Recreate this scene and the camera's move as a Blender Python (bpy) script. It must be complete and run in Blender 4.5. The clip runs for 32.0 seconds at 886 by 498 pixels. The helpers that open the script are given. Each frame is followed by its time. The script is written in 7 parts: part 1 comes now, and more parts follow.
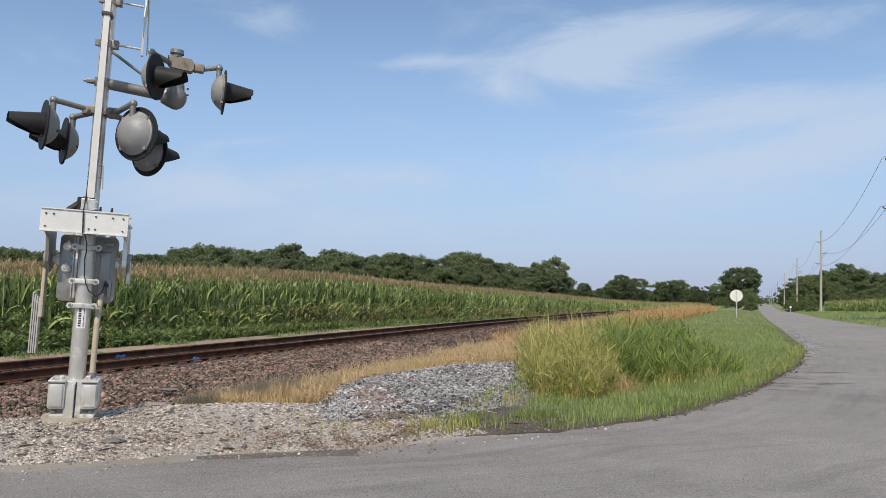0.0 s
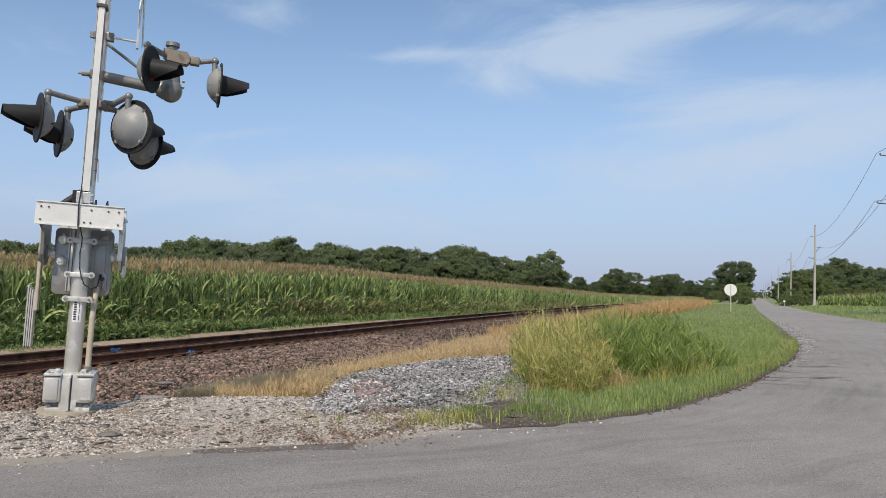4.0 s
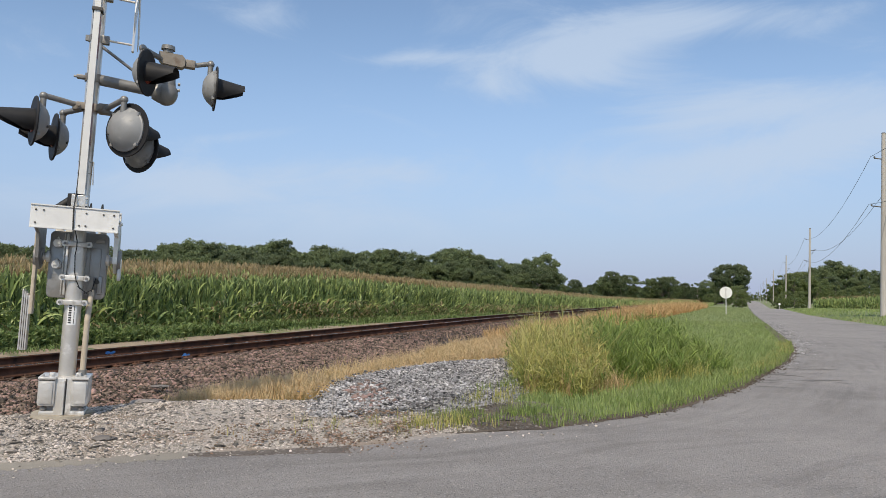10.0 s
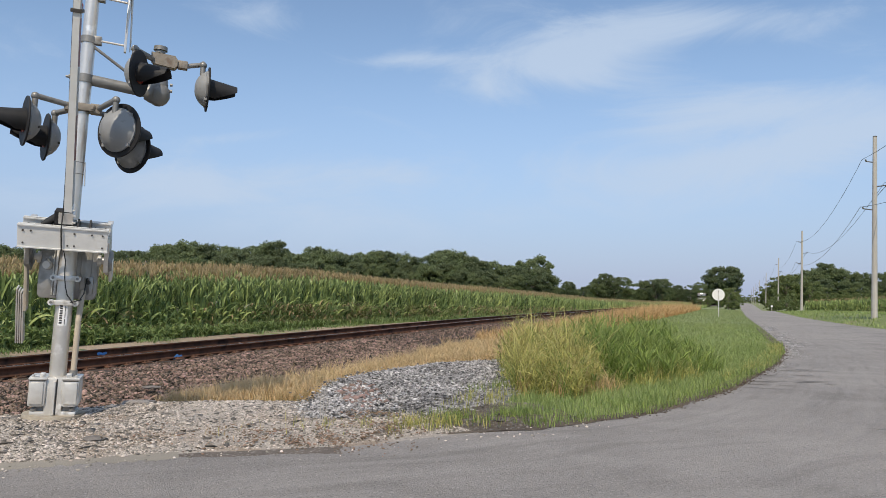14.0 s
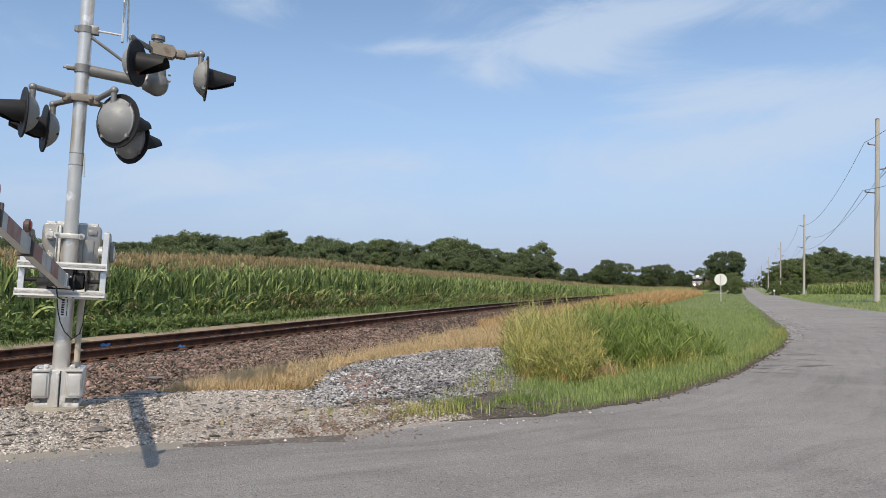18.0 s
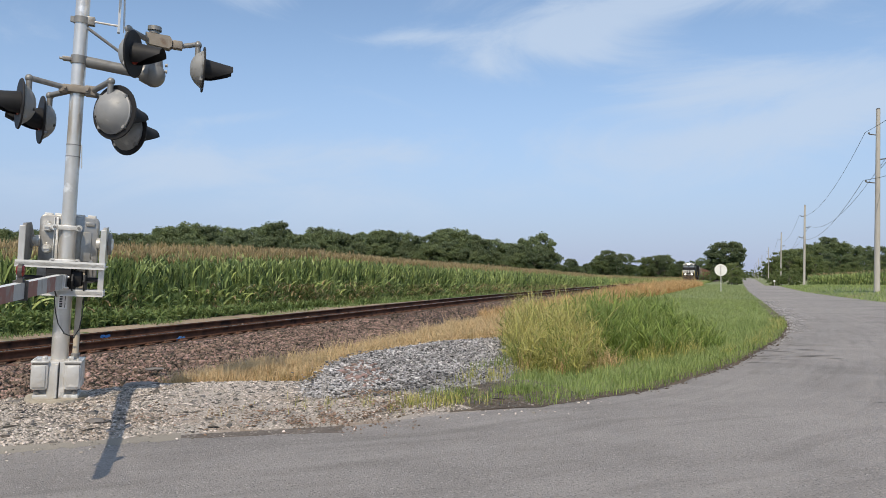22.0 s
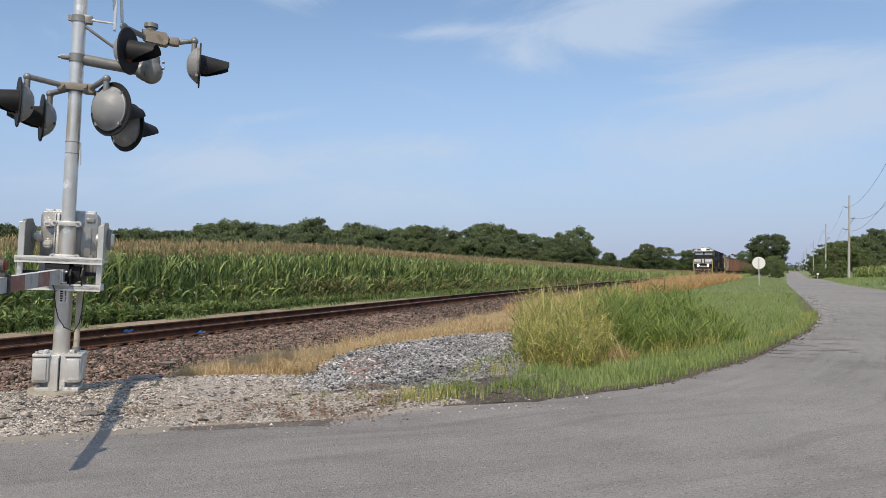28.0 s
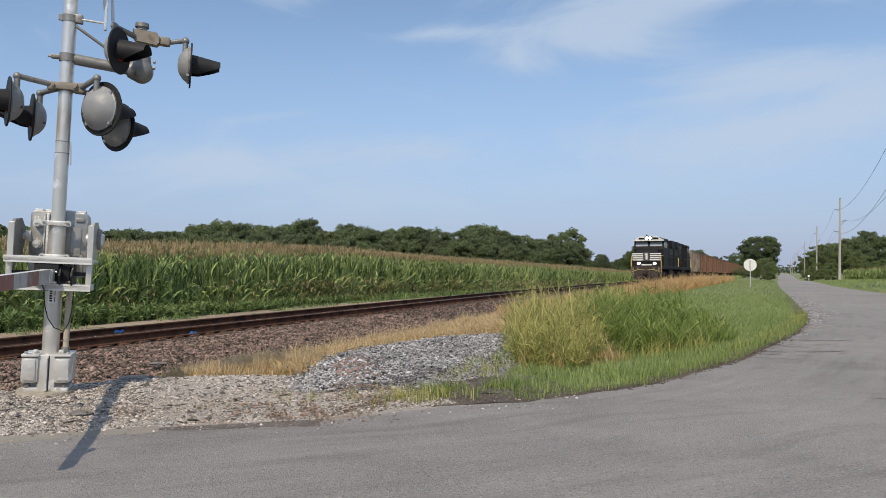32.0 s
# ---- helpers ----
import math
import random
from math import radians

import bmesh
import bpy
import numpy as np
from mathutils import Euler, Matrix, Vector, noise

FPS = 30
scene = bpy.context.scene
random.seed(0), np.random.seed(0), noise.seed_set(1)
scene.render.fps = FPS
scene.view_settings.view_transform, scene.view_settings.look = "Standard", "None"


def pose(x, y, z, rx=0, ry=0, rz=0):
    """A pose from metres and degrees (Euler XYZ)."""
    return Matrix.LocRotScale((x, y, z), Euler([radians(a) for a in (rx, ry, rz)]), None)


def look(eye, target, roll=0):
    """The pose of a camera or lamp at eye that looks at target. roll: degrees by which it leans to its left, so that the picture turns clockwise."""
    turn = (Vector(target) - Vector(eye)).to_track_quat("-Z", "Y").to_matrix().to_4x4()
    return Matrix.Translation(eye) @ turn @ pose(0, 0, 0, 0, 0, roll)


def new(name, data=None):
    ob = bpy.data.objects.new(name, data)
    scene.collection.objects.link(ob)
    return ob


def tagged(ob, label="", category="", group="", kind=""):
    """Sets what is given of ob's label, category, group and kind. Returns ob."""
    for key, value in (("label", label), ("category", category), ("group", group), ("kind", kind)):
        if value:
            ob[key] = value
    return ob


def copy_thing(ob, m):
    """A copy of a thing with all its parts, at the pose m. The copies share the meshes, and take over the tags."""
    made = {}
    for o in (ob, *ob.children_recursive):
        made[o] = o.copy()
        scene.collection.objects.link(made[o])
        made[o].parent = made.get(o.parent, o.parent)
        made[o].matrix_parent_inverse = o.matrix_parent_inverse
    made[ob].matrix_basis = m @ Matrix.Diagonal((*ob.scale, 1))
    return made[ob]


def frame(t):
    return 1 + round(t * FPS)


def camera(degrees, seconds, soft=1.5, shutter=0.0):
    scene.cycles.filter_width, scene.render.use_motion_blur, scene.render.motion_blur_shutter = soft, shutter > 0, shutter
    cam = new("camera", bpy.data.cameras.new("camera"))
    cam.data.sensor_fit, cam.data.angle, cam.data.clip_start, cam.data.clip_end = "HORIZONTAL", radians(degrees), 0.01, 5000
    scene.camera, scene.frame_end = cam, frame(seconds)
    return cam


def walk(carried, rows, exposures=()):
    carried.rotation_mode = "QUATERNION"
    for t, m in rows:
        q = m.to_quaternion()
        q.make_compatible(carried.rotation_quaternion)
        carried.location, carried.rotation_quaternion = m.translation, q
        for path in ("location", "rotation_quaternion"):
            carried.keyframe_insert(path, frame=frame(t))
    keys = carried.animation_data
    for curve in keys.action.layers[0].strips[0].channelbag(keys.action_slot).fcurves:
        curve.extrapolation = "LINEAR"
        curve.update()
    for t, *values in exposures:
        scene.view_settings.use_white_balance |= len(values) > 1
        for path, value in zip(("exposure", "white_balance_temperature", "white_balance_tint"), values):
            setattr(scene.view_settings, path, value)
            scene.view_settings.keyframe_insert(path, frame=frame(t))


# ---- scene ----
cam = camera(62.2, 32.0, soft=0.55)
PATH = [
    (0, (-0.039, 0.011, 1.443), (-0.679, 1.902, 1.574), 0.7),
    (0.5, (-0.044, 0.008, 1.435), (-0.682, 1.899, 1.565), 0.7),
    (1, (-0.056, 0.025, 1.433), (-0.693, 1.917, 1.554), 0.7),
    (1.5, (-0.051, 0.017, 1.436), (-0.685, 1.91, 1.55), 0.8),
    (2, (-0.062, 0.019, 1.446), (-0.692, 1.914, 1.558), 0.8),
    (2.5, (-0.054, 0.007, 1.446), (-0.684, 1.902, 1.557), 0.9),
    (3, (-0.051, 0.009, 1.444), (-0.68, 1.904, 1.556), 0.8),
    (3.5, (-0.05, 0.006, 1.448), (-0.678, 1.901, 1.561), 0.8),
    (5.5, (-0.046, 0.0, 1.454), (-0.67, 1.897, 1.567), 0.9),
    (6, (-0.052, -0.001, 1.453), (-0.674, 1.897, 1.566), 0.9),
    (6.5, (-0.047, -0.003, 1.447), (-0.669, 1.894, 1.562), 0.8),
    (7, (-0.052, 0.004, 1.45), (-0.672, 1.902, 1.566), 0.8),
    (7.5, (-0.045, 0.0, 1.453), (-0.664, 1.899, 1.569), 0.9),
    (8, (-0.045, -0.003, 1.457), (-0.662, 1.896, 1.572), 0.9),
    (8.5, (-0.029, -0.019, 1.462), (-0.646, 1.88, 1.579), 0.9),
    (9, (-0.032, -0.015, 1.458), (-0.648, 1.883, 1.578), 0.8),
    (9.5, (-0.044, -0.005, 1.459), (-0.661, 1.893, 1.58), 0.9),
    (10, (-0.042, -0.005, 1.456), (-0.659, 1.894, 1.577), 0.8),
    (10.5, (-0.035, -0.013, 1.459), (-0.651, 1.886, 1.581), 0.9),
    (11, (-0.038, -0.017, 1.458), (-0.651, 1.883, 1.58), 0.9),
    (11.5, (-0.037, -0.016, 1.451), (-0.648, 1.885, 1.575), 0.9),
    (12, (-0.033, 0.0, 1.455), (-0.644, 1.9, 1.578), 0.9),
    (12.5, (-0.024, -0.021, 1.45), (-0.631, 1.88, 1.574), 0.9),
    (13, (-0.023, -0.019, 1.454), (-0.629, 1.883, 1.577), 0.9),
    (13.5, (-0.015, -0.02, 1.451), (-0.618, 1.882, 1.576), 1.0),
    (14, (-0.011, -0.021, 1.448), (-0.612, 1.882, 1.574), 0.9),
    (14.5, (-0.014, -0.018, 1.453), (-0.613, 1.886, 1.578), 0.9),
    (16.5, (-0.013, 0.003, 1.447), (-0.619, 1.906, 1.555), 0.5),
    (17, (-0.013, 0.001, 1.447), (-0.621, 1.904, 1.543), 0.4),
    (17.5, (-0.016, 0.001, 1.451), (-0.623, 1.904, 1.544), 0.3),
    (18, (-0.016, 0.002, 1.447), (-0.622, 1.906, 1.54), 0.3),
    (18.5, (-0.016, 0.005, 1.453), (-0.621, 1.909, 1.543), 0.3),
    (19, (-0.007, 0.002, 1.447), (-0.61, 1.907, 1.537), 0.3),
    (19.5, (-0.001, -0.001, 1.449), (-0.604, 1.904, 1.539), 0.3),
    (20, (-0.002, -0.005, 1.449), (-0.602, 1.901, 1.54), 0.3),
    (20.5, (-0.012, 0.012, 1.439), (-0.616, 1.916, 1.527), 0.2),
    (21, (-0.011, 0.019, 1.448), (-0.619, 1.923, 1.522), 0.2),
    (21.5, (-0.011, 0.019, 1.45), (-0.619, 1.923, 1.518), 0.2),
    (22, (0.006, 0.016, 1.45), (-0.601, 1.92, 1.518), 0.2),
    (22.5, (0.012, 0.025, 1.447), (-0.595, 1.93, 1.513), 0.2),
    (23, (0.017, 0.029, 1.444), (-0.589, 1.933, 1.505), 0.1),
    (23.5, (0.037, 0.054, 1.444), (-0.567, 1.96, 1.503), 0.0),
    (24, (0.116, 0.102, 1.441), (-0.488, 2.008, 1.498), 0.1),
    (24.5, (0.167, 0.078, 1.451), (-0.437, 1.984, 1.496), 0.2),
    (25, (0.182, 0.091, 1.472), (-0.458, 1.985, 1.516), 0.3),
    (25.5, (0.293, 0.182, 1.44), (-0.395, 2.059, 1.495), 0.0),
    (27.5, (0.426, 0.24, 1.422), (-0.279, 2.111, 1.479), -0.1),
    (28, (0.429, 0.239, 1.431), (-0.275, 2.11, 1.485), -0.1),
    (28.5, (0.434, 0.234, 1.424), (-0.268, 2.106, 1.479), -0.1),
    (29, (0.438, 0.231, 1.434), (-0.263, 2.104, 1.49), -0.0),
    (29.5, (0.434, 0.232, 1.433), (-0.263, 2.105, 1.49), -0.0),
    (30, (0.441, 0.232, 1.429), (-0.254, 2.107, 1.485), -0.0),
    (30.5, (0.44, 0.232, 1.424), (-0.253, 2.107, 1.48), -0.0),
    (31, (0.451, 0.232, 1.424), (-0.24, 2.108, 1.48), -0.0),
    (31.5, (0.45, 0.233, 1.42), (-0.239, 2.11, 1.478), 0.0),
    (32, (0.459, 0.231, 1.421), (-0.227, 2.108, 1.479), 0.0),
]
walk(cam, [(t, look(eye, target, roll)) for t, eye, target, roll in PATH], [(0, -0.05), (14, -0.05), (17.5, 0.0), (24, -0.02), (28, -0.06), (32, -0.12)])

# ---- light ----
SUN_AZ, SUN_EL = radians(-8), radians(46)      # azimuth of the shadows' far end is +y; the sun stands behind the camera
world = bpy.data.worlds.new("sky")
scene.world = world
world.use_nodes = True
wn, wl = world.node_tree.nodes, world.node_tree.links
wn.clear()


def wnode(kind, **kw):
    n = wn.new(kind)
    for k, v in kw.items():
        n.inputs[k].default_value = v
    return n


sky = wn.new("ShaderNodeTexSky")
sky.sky_type, sky.sun_disc = "NISHITA", False
sky.sun_elevation, sky.sun_rotation = SUN_EL, radians(180) + SUN_AZ
sky.air_density, sky.dust_density, sky.ozone_density = 1.0, 0.2, 1.3
coord = wn.new("ShaderNodeTexCoord")
split = wn.new("ShaderNodeSeparateXYZ")
wl.new(coord.outputs["Generated"], split.inputs[0])


def wmath(op, a, b=None, c=None):
    n = wn.new("ShaderNodeMath")
    n.operation = op
    for i, v in enumerate((a, b, c)):
        if v is None:
            continue
        if isinstance(v, (int, float)):
            n.inputs[i].default_value = v
        else:
            wl.new(v, n.inputs[i])
    return n.outputs[0]


# thin high cloud: drawn-out noise over bearing and height, thickest in a few drifting streaks
bear = wmath("ARCTAN2", split.outputs[0], split.outputs[1])
high = wmath("ARCSINE", split.outputs[2])


def streak(az, el, wide, tall, tilt):
    """A soft long patch of cloud round a bearing and a height, in degrees."""
    da, de = wmath("SUBTRACT", bear, radians(az)), wmath("SUBTRACT", high, radians(el))
    c, s_ = math.cos(radians(tilt)), math.sin(radians(tilt))
    u_ = wmath("DIVIDE", wmath("ADD", wmath("MULTIPLY", da, c), wmath("MULTIPLY", de, s_)), radians(wide))
    v_ = wmath("DIVIDE", wmath("SUBTRACT", wmath("MULTIPLY", de, c), wmath("MULTIPLY", da, s_)), radians(tall))
    return wmath("EXPONENT", wmath("MULTIPLY", wmath("ADD", wmath("MULTIPLY", u_, u_), wmath("MULTIPLY", v_, v_)), -1.0))


flat = wn.new("ShaderNodeCombineXYZ")
wl.new(bear, flat.inputs[0])
wl.new(high, flat.inputs[1])
turned = wn.new("ShaderNodeMapping")
turned.inputs["Rotation"].default_value = (0, 0, radians(-7))
turned.inputs["Scale"].default_value = (4.2, 10.5, 1.0)
wl.new(flat.outputs[0], turned.inputs[0])
veil = wnode("ShaderNodeTexNoise", Scale=1.0, Detail=9.0, Roughness=0.66, Distortion=0.9)
veil2 = wnode("ShaderNodeTexNoise", Scale=0.45, Detail=3.0, Roughness=0.5, Distortion=0.2)
wl.new(turned.outputs[0], veil.inputs["Vector"])
wl.new(turned.outputs[0], veil2.inputs["Vector"])
band = wmath("MULTIPLY", streak(-9.5, 18.3, 8.0, 2.6, 4), 0.34)
for az, el, wide, tall, tilt, much in ((-20.5, 18.0, 4.5, 0.65, 3, 0.34), (-12.5, 15.4, 4.0, 0.9, -24, 0.13), (-3, 19.6, 7, 1.8, 5, 0.24), (5, 13.6, 9, 1.5, 5, 0.46), (9, 11.2, 7, 1.0, 8, 0.2), (-8, 16.8, 5, 1.4, -10, 0.22), (5, 19.6, 7, 1.2, -5, 0.26), (-32, 20.4, 6.5, 1.3, -4, 0.22), (-47, 17, 5, 2.6, 20, 0.24), (-33.5, 11.6, 4.2, 0.6, 9, 0.26), (-21, 9.4, 7, 1.7, 3, 0.30), (-37, 8.0, 8, 1.6, 5, 0.26), (1, 9.4, 13, 2.2, 3, 0.34), (13, 11, 8, 2.0, 10, 0.24), (-15, 6, 30, 2.0, 0, 0.16), (60, 24, 20, 4, 6, 0.25), (150, 30, 25, 5, 4, 0.2), (-120, 26, 25, 5, 4, 0.2)):
    band = wmath("ADD", band, wmath("MULTIPLY", streak(az, el, wide, tall, tilt), 1.2 * much))
# unseen cloud cover added overhead, a white fill that brightens the shadows
over = wn.new("ShaderNodeMapRange")
over.interpolation_type = "SMOOTHSTEP"
over.inputs["From Min"].default_value, over.inputs["From Max"].default_value = 0.40, 0.75
over.inputs["To Max"].default_value = 0.62
wl.new(split.outputs[2], over.inputs["Value"])
band = wmath("ADD", band, over.outputs[0])
thick = wn.new("ShaderNodeMapRange")
thick.interpolation_type = "SMOOTHSTEP"
thick.inputs["From Min"].default_value, thick.inputs["From Max"].default_value = 1.04, 1.58
thick.inputs["To Max"].default_value = 0.80
wl.new(wmath("ADD", wmath("ADD", veil.outputs["Fac"], veil2.outputs["Fac"]), band), thick.inputs["Value"])
clear = wn.new("ShaderNodeMapRange")
clear.interpolation_type = "SMOOTHSTEP"
clear.inputs["From Min"].default_value, clear.inputs["From Max"].default_value = 0.02, 0.13
wl.new(split.outputs[2], clear.inputs["Value"])
cloud = wmath("MULTIPLY", thick.outputs[0], clear.outputs[0])
cloudy = wn.new("ShaderNodeMixRGB")
cloudy.inputs[2].default_value = (3.75, 4.5, 5.6, 1)
# pale summer haze that thickens towards the horizon, the same all round
low = wn.new("ShaderNodeMapRange")
low.interpolation_type = "SMOOTHSTEP"
low.inputs["From Min"].default_value, low.inputs["From Max"].default_value = -0.05, 0.36
low.inputs["To Min"].default_value, low.inputs["To Max"].default_value = 0.93, 0.0
wl.new(split.outputs[2], low.inputs["Value"])
hazy = wn.new("ShaderNodeMixRGB")
hazy.inputs[2].default_value = (2.05, 2.64, 4.36, 1)
wl.new(low.outputs[0], hazy.inputs[0])
wl.new(sky.outputs[0], hazy.inputs[1])
wl.new(cloud, cloudy.inputs[0])
wl.new(hazy.outputs[0], cloudy.inputs[1])
air = wn.new("ShaderNodeBackground")
air.inputs["Strength"].default_value = 0.148
wl.new(cloudy.outputs[0], air.inputs[0])
wout = wn.new("ShaderNodeOutputWorld")
wl.new(air.outputs[0], wout.inputs[0])

sun = new("sun", bpy.data.lights.new("sun", "SUN"))
sun.data.energy, sun.data.angle, sun.data.color = 3.85, radians(0.55), (1.0, 0.87, 0.69)
sun.matrix_world = look((-6, -60, 60), (-6 + 60 * math.sin(SUN_AZ) / math.tan(SUN_EL), -60 + 60 * math.cos(SUN_AZ) / math.tan(SUN_EL), 0))

# ---- materials ----


def mat(name, c1, c2=None, scale=4.0, rough=0.8, metal=0.0, bump=0.0, bscale=None, rand=0.0, island=0.0, spots=None, stretch=None, detail=6.0, spec=0.5, glow=0.0):
    """A surface of two colours mixed by a coarse and a fine noise, with relief, and a shade for each object or each island."""
    m = bpy.data.materials.new(name)
    m.use_nodes = True
    n, l = m.node_tree.nodes, m.node_tree.links
    b = n["Principled BSDF"]
    b.inputs["Roughness"].default_value, b.inputs["Metallic"].default_value = rough, metal
    b.inputs["Specular IOR Level"].default_value = spec
    c2 = c2 or tuple(v * 0.75 for v in c1)
    tc = n.new("ShaderNodeTexCoord")
    mp = n.new("ShaderNodeMapping")
    l.new(tc.outputs["Object"], mp.inputs[0])
    if stretch:
        mp.inputs["Scale"].default_value = stretch
    fine = n.new("ShaderNodeTexNoise")
    fine.inputs["Scale"].default_value, fine.inputs["Detail"].default_value = scale, detail
    fine.inputs["Roughness"].default_value = 0.62
    wide = n.new("ShaderNodeTexNoise")
    wide.inputs["Scale"].default_value, wide.inputs["Detail"].default_value = scale * 0.13, 4.0
    for t in (fine, wide):
        l.new(mp.outputs[0], t.inputs["Vector"])
    add = n.new("ShaderNodeMath")
    add.operation = "ADD"
    l.new(fine.outputs["Fac"], add.inputs[0]), l.new(wide.outputs["Fac"], add.inputs[1])
    rng = n.new("ShaderNodeMapRange")
    rng.inputs["From Min"].default_value, rng.inputs["From Max"].default_value = 0.72, 1.28
    l.new(add.outputs[0], rng.inputs["Value"])
    mix = n.new("ShaderNodeMixRGB")
    mix.inputs[1].default_value, mix.inputs[2].default_value = (*c1, 1), (*c2, 1)
    l.new(rng.outputs[0], mix.inputs[0])
    out = mix.outputs[0]
    for colour, sscale, lo, hi in (spots if isinstance(spots, list) else [spots] if spots else []):
        st = n.new("ShaderNodeTexNoise")
        st.inputs["Scale"].default_value, st.inputs["Detail"].default_value = sscale, 5.0
        l.new(mp.outputs[0], st.inputs["Vector"])
        sr = n.new("ShaderNodeMapRange")
        sr.inputs["From Min"].default_value, sr.inputs["From Max"].default_value = lo, hi
        l.new(st.outputs["Fac"], sr.inputs["Value"])
        sm = n.new("ShaderNodeMixRGB")
        sm.inputs[2].default_value = (*colour, 1)
        l.new(sr.outputs[0], sm.inputs[0]), l.new(out, sm.inputs[1])
        out = sm.outputs[0]
    if rand or island:
        hsv = n.new("ShaderNodeHueSaturation")
        src = n.new("ShaderNodeNewGeometry").outputs["Random Per Island"] if island else n.new("ShaderNodeObjectInfo").outputs["Random"]
        vr = n.new("ShaderNodeMapRange")
        k = island or rand
        vr.inputs["To Min"].default_value, vr.inputs["To Max"].default_value = 1 - k, 1 + k
        l.new(src, vr.inputs["Value"]), l.new(vr.outputs[0], hsv.inputs["Value"])
        hr = n.new("ShaderNodeMapRange")
        hr.inputs["To Min"].default_value, hr.inputs["To Max"].default_value = 0.5 + 0.035 * k, 0.5 - 0.035 * k
        l.new(src, hr.inputs["Value"]), l.new(hr.outputs[0], hsv.inputs["Hue"])
        l.new(out, hsv.inputs["Color"])
        out = hsv.outputs[0]
    l.new(out, b.inputs["Base Color"])
    if bump:
        bt = n.new("ShaderNodeTexNoise")
        bt.inputs["Scale"].default_value, bt.inputs["Detail"].default_value = bscale or scale * 3, 5.0
        l.new(mp.outputs[0], bt.inputs["Vector"])
        bp = n.new("ShaderNodeBump")
        bp.inputs["Strength"].default_value, bp.inputs["Distance"].default_value = min(1.0, bump), 0.02
        l.new(bt.outputs["Fac"], bp.inputs["Height"])
        l.new(bp.outputs[0], b.inputs["Normal"])
    if glow:
        b.inputs["Emission Color"].default_value, b.inputs["Emission Strength"].default_value = (1.0, 0.93, 0.75, 1), glow
    return m


def leafy(name, c1, c2, tip, height, island=0.25, rough=0.55, through_light=0.35):
    """Leaves and blades: two greens by a noise, a paler tip by height, some light let through."""
    m = mat(name, c1, c2, scale=1.6, rough=rough, island=island, spec=0.3)
    n, l = m.node_tree.nodes, m.node_tree.links
    b = n["Principled BSDF"]
    base = b.inputs["Base Color"].links[0].from_socket
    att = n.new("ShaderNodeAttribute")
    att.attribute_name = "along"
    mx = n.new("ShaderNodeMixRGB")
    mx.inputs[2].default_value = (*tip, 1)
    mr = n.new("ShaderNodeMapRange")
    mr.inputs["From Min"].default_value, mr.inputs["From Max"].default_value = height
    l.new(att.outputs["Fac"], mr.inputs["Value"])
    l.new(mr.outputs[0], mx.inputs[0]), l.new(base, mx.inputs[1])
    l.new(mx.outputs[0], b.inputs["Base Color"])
    tr = n.new("ShaderNodeBsdfTranslucent")
    l.new(mx.outputs[0], tr.inputs["Color"])
    ms = n.new("ShaderNodeMixShader")
    ms.inputs[0].default_value = through_light
    l.new(b.outputs[0], ms.inputs[1]), l.new(tr.outputs[0], ms.inputs[2])
    l.new(ms.outputs[0], n["Material Output"].inputs["Surface"])
    return m


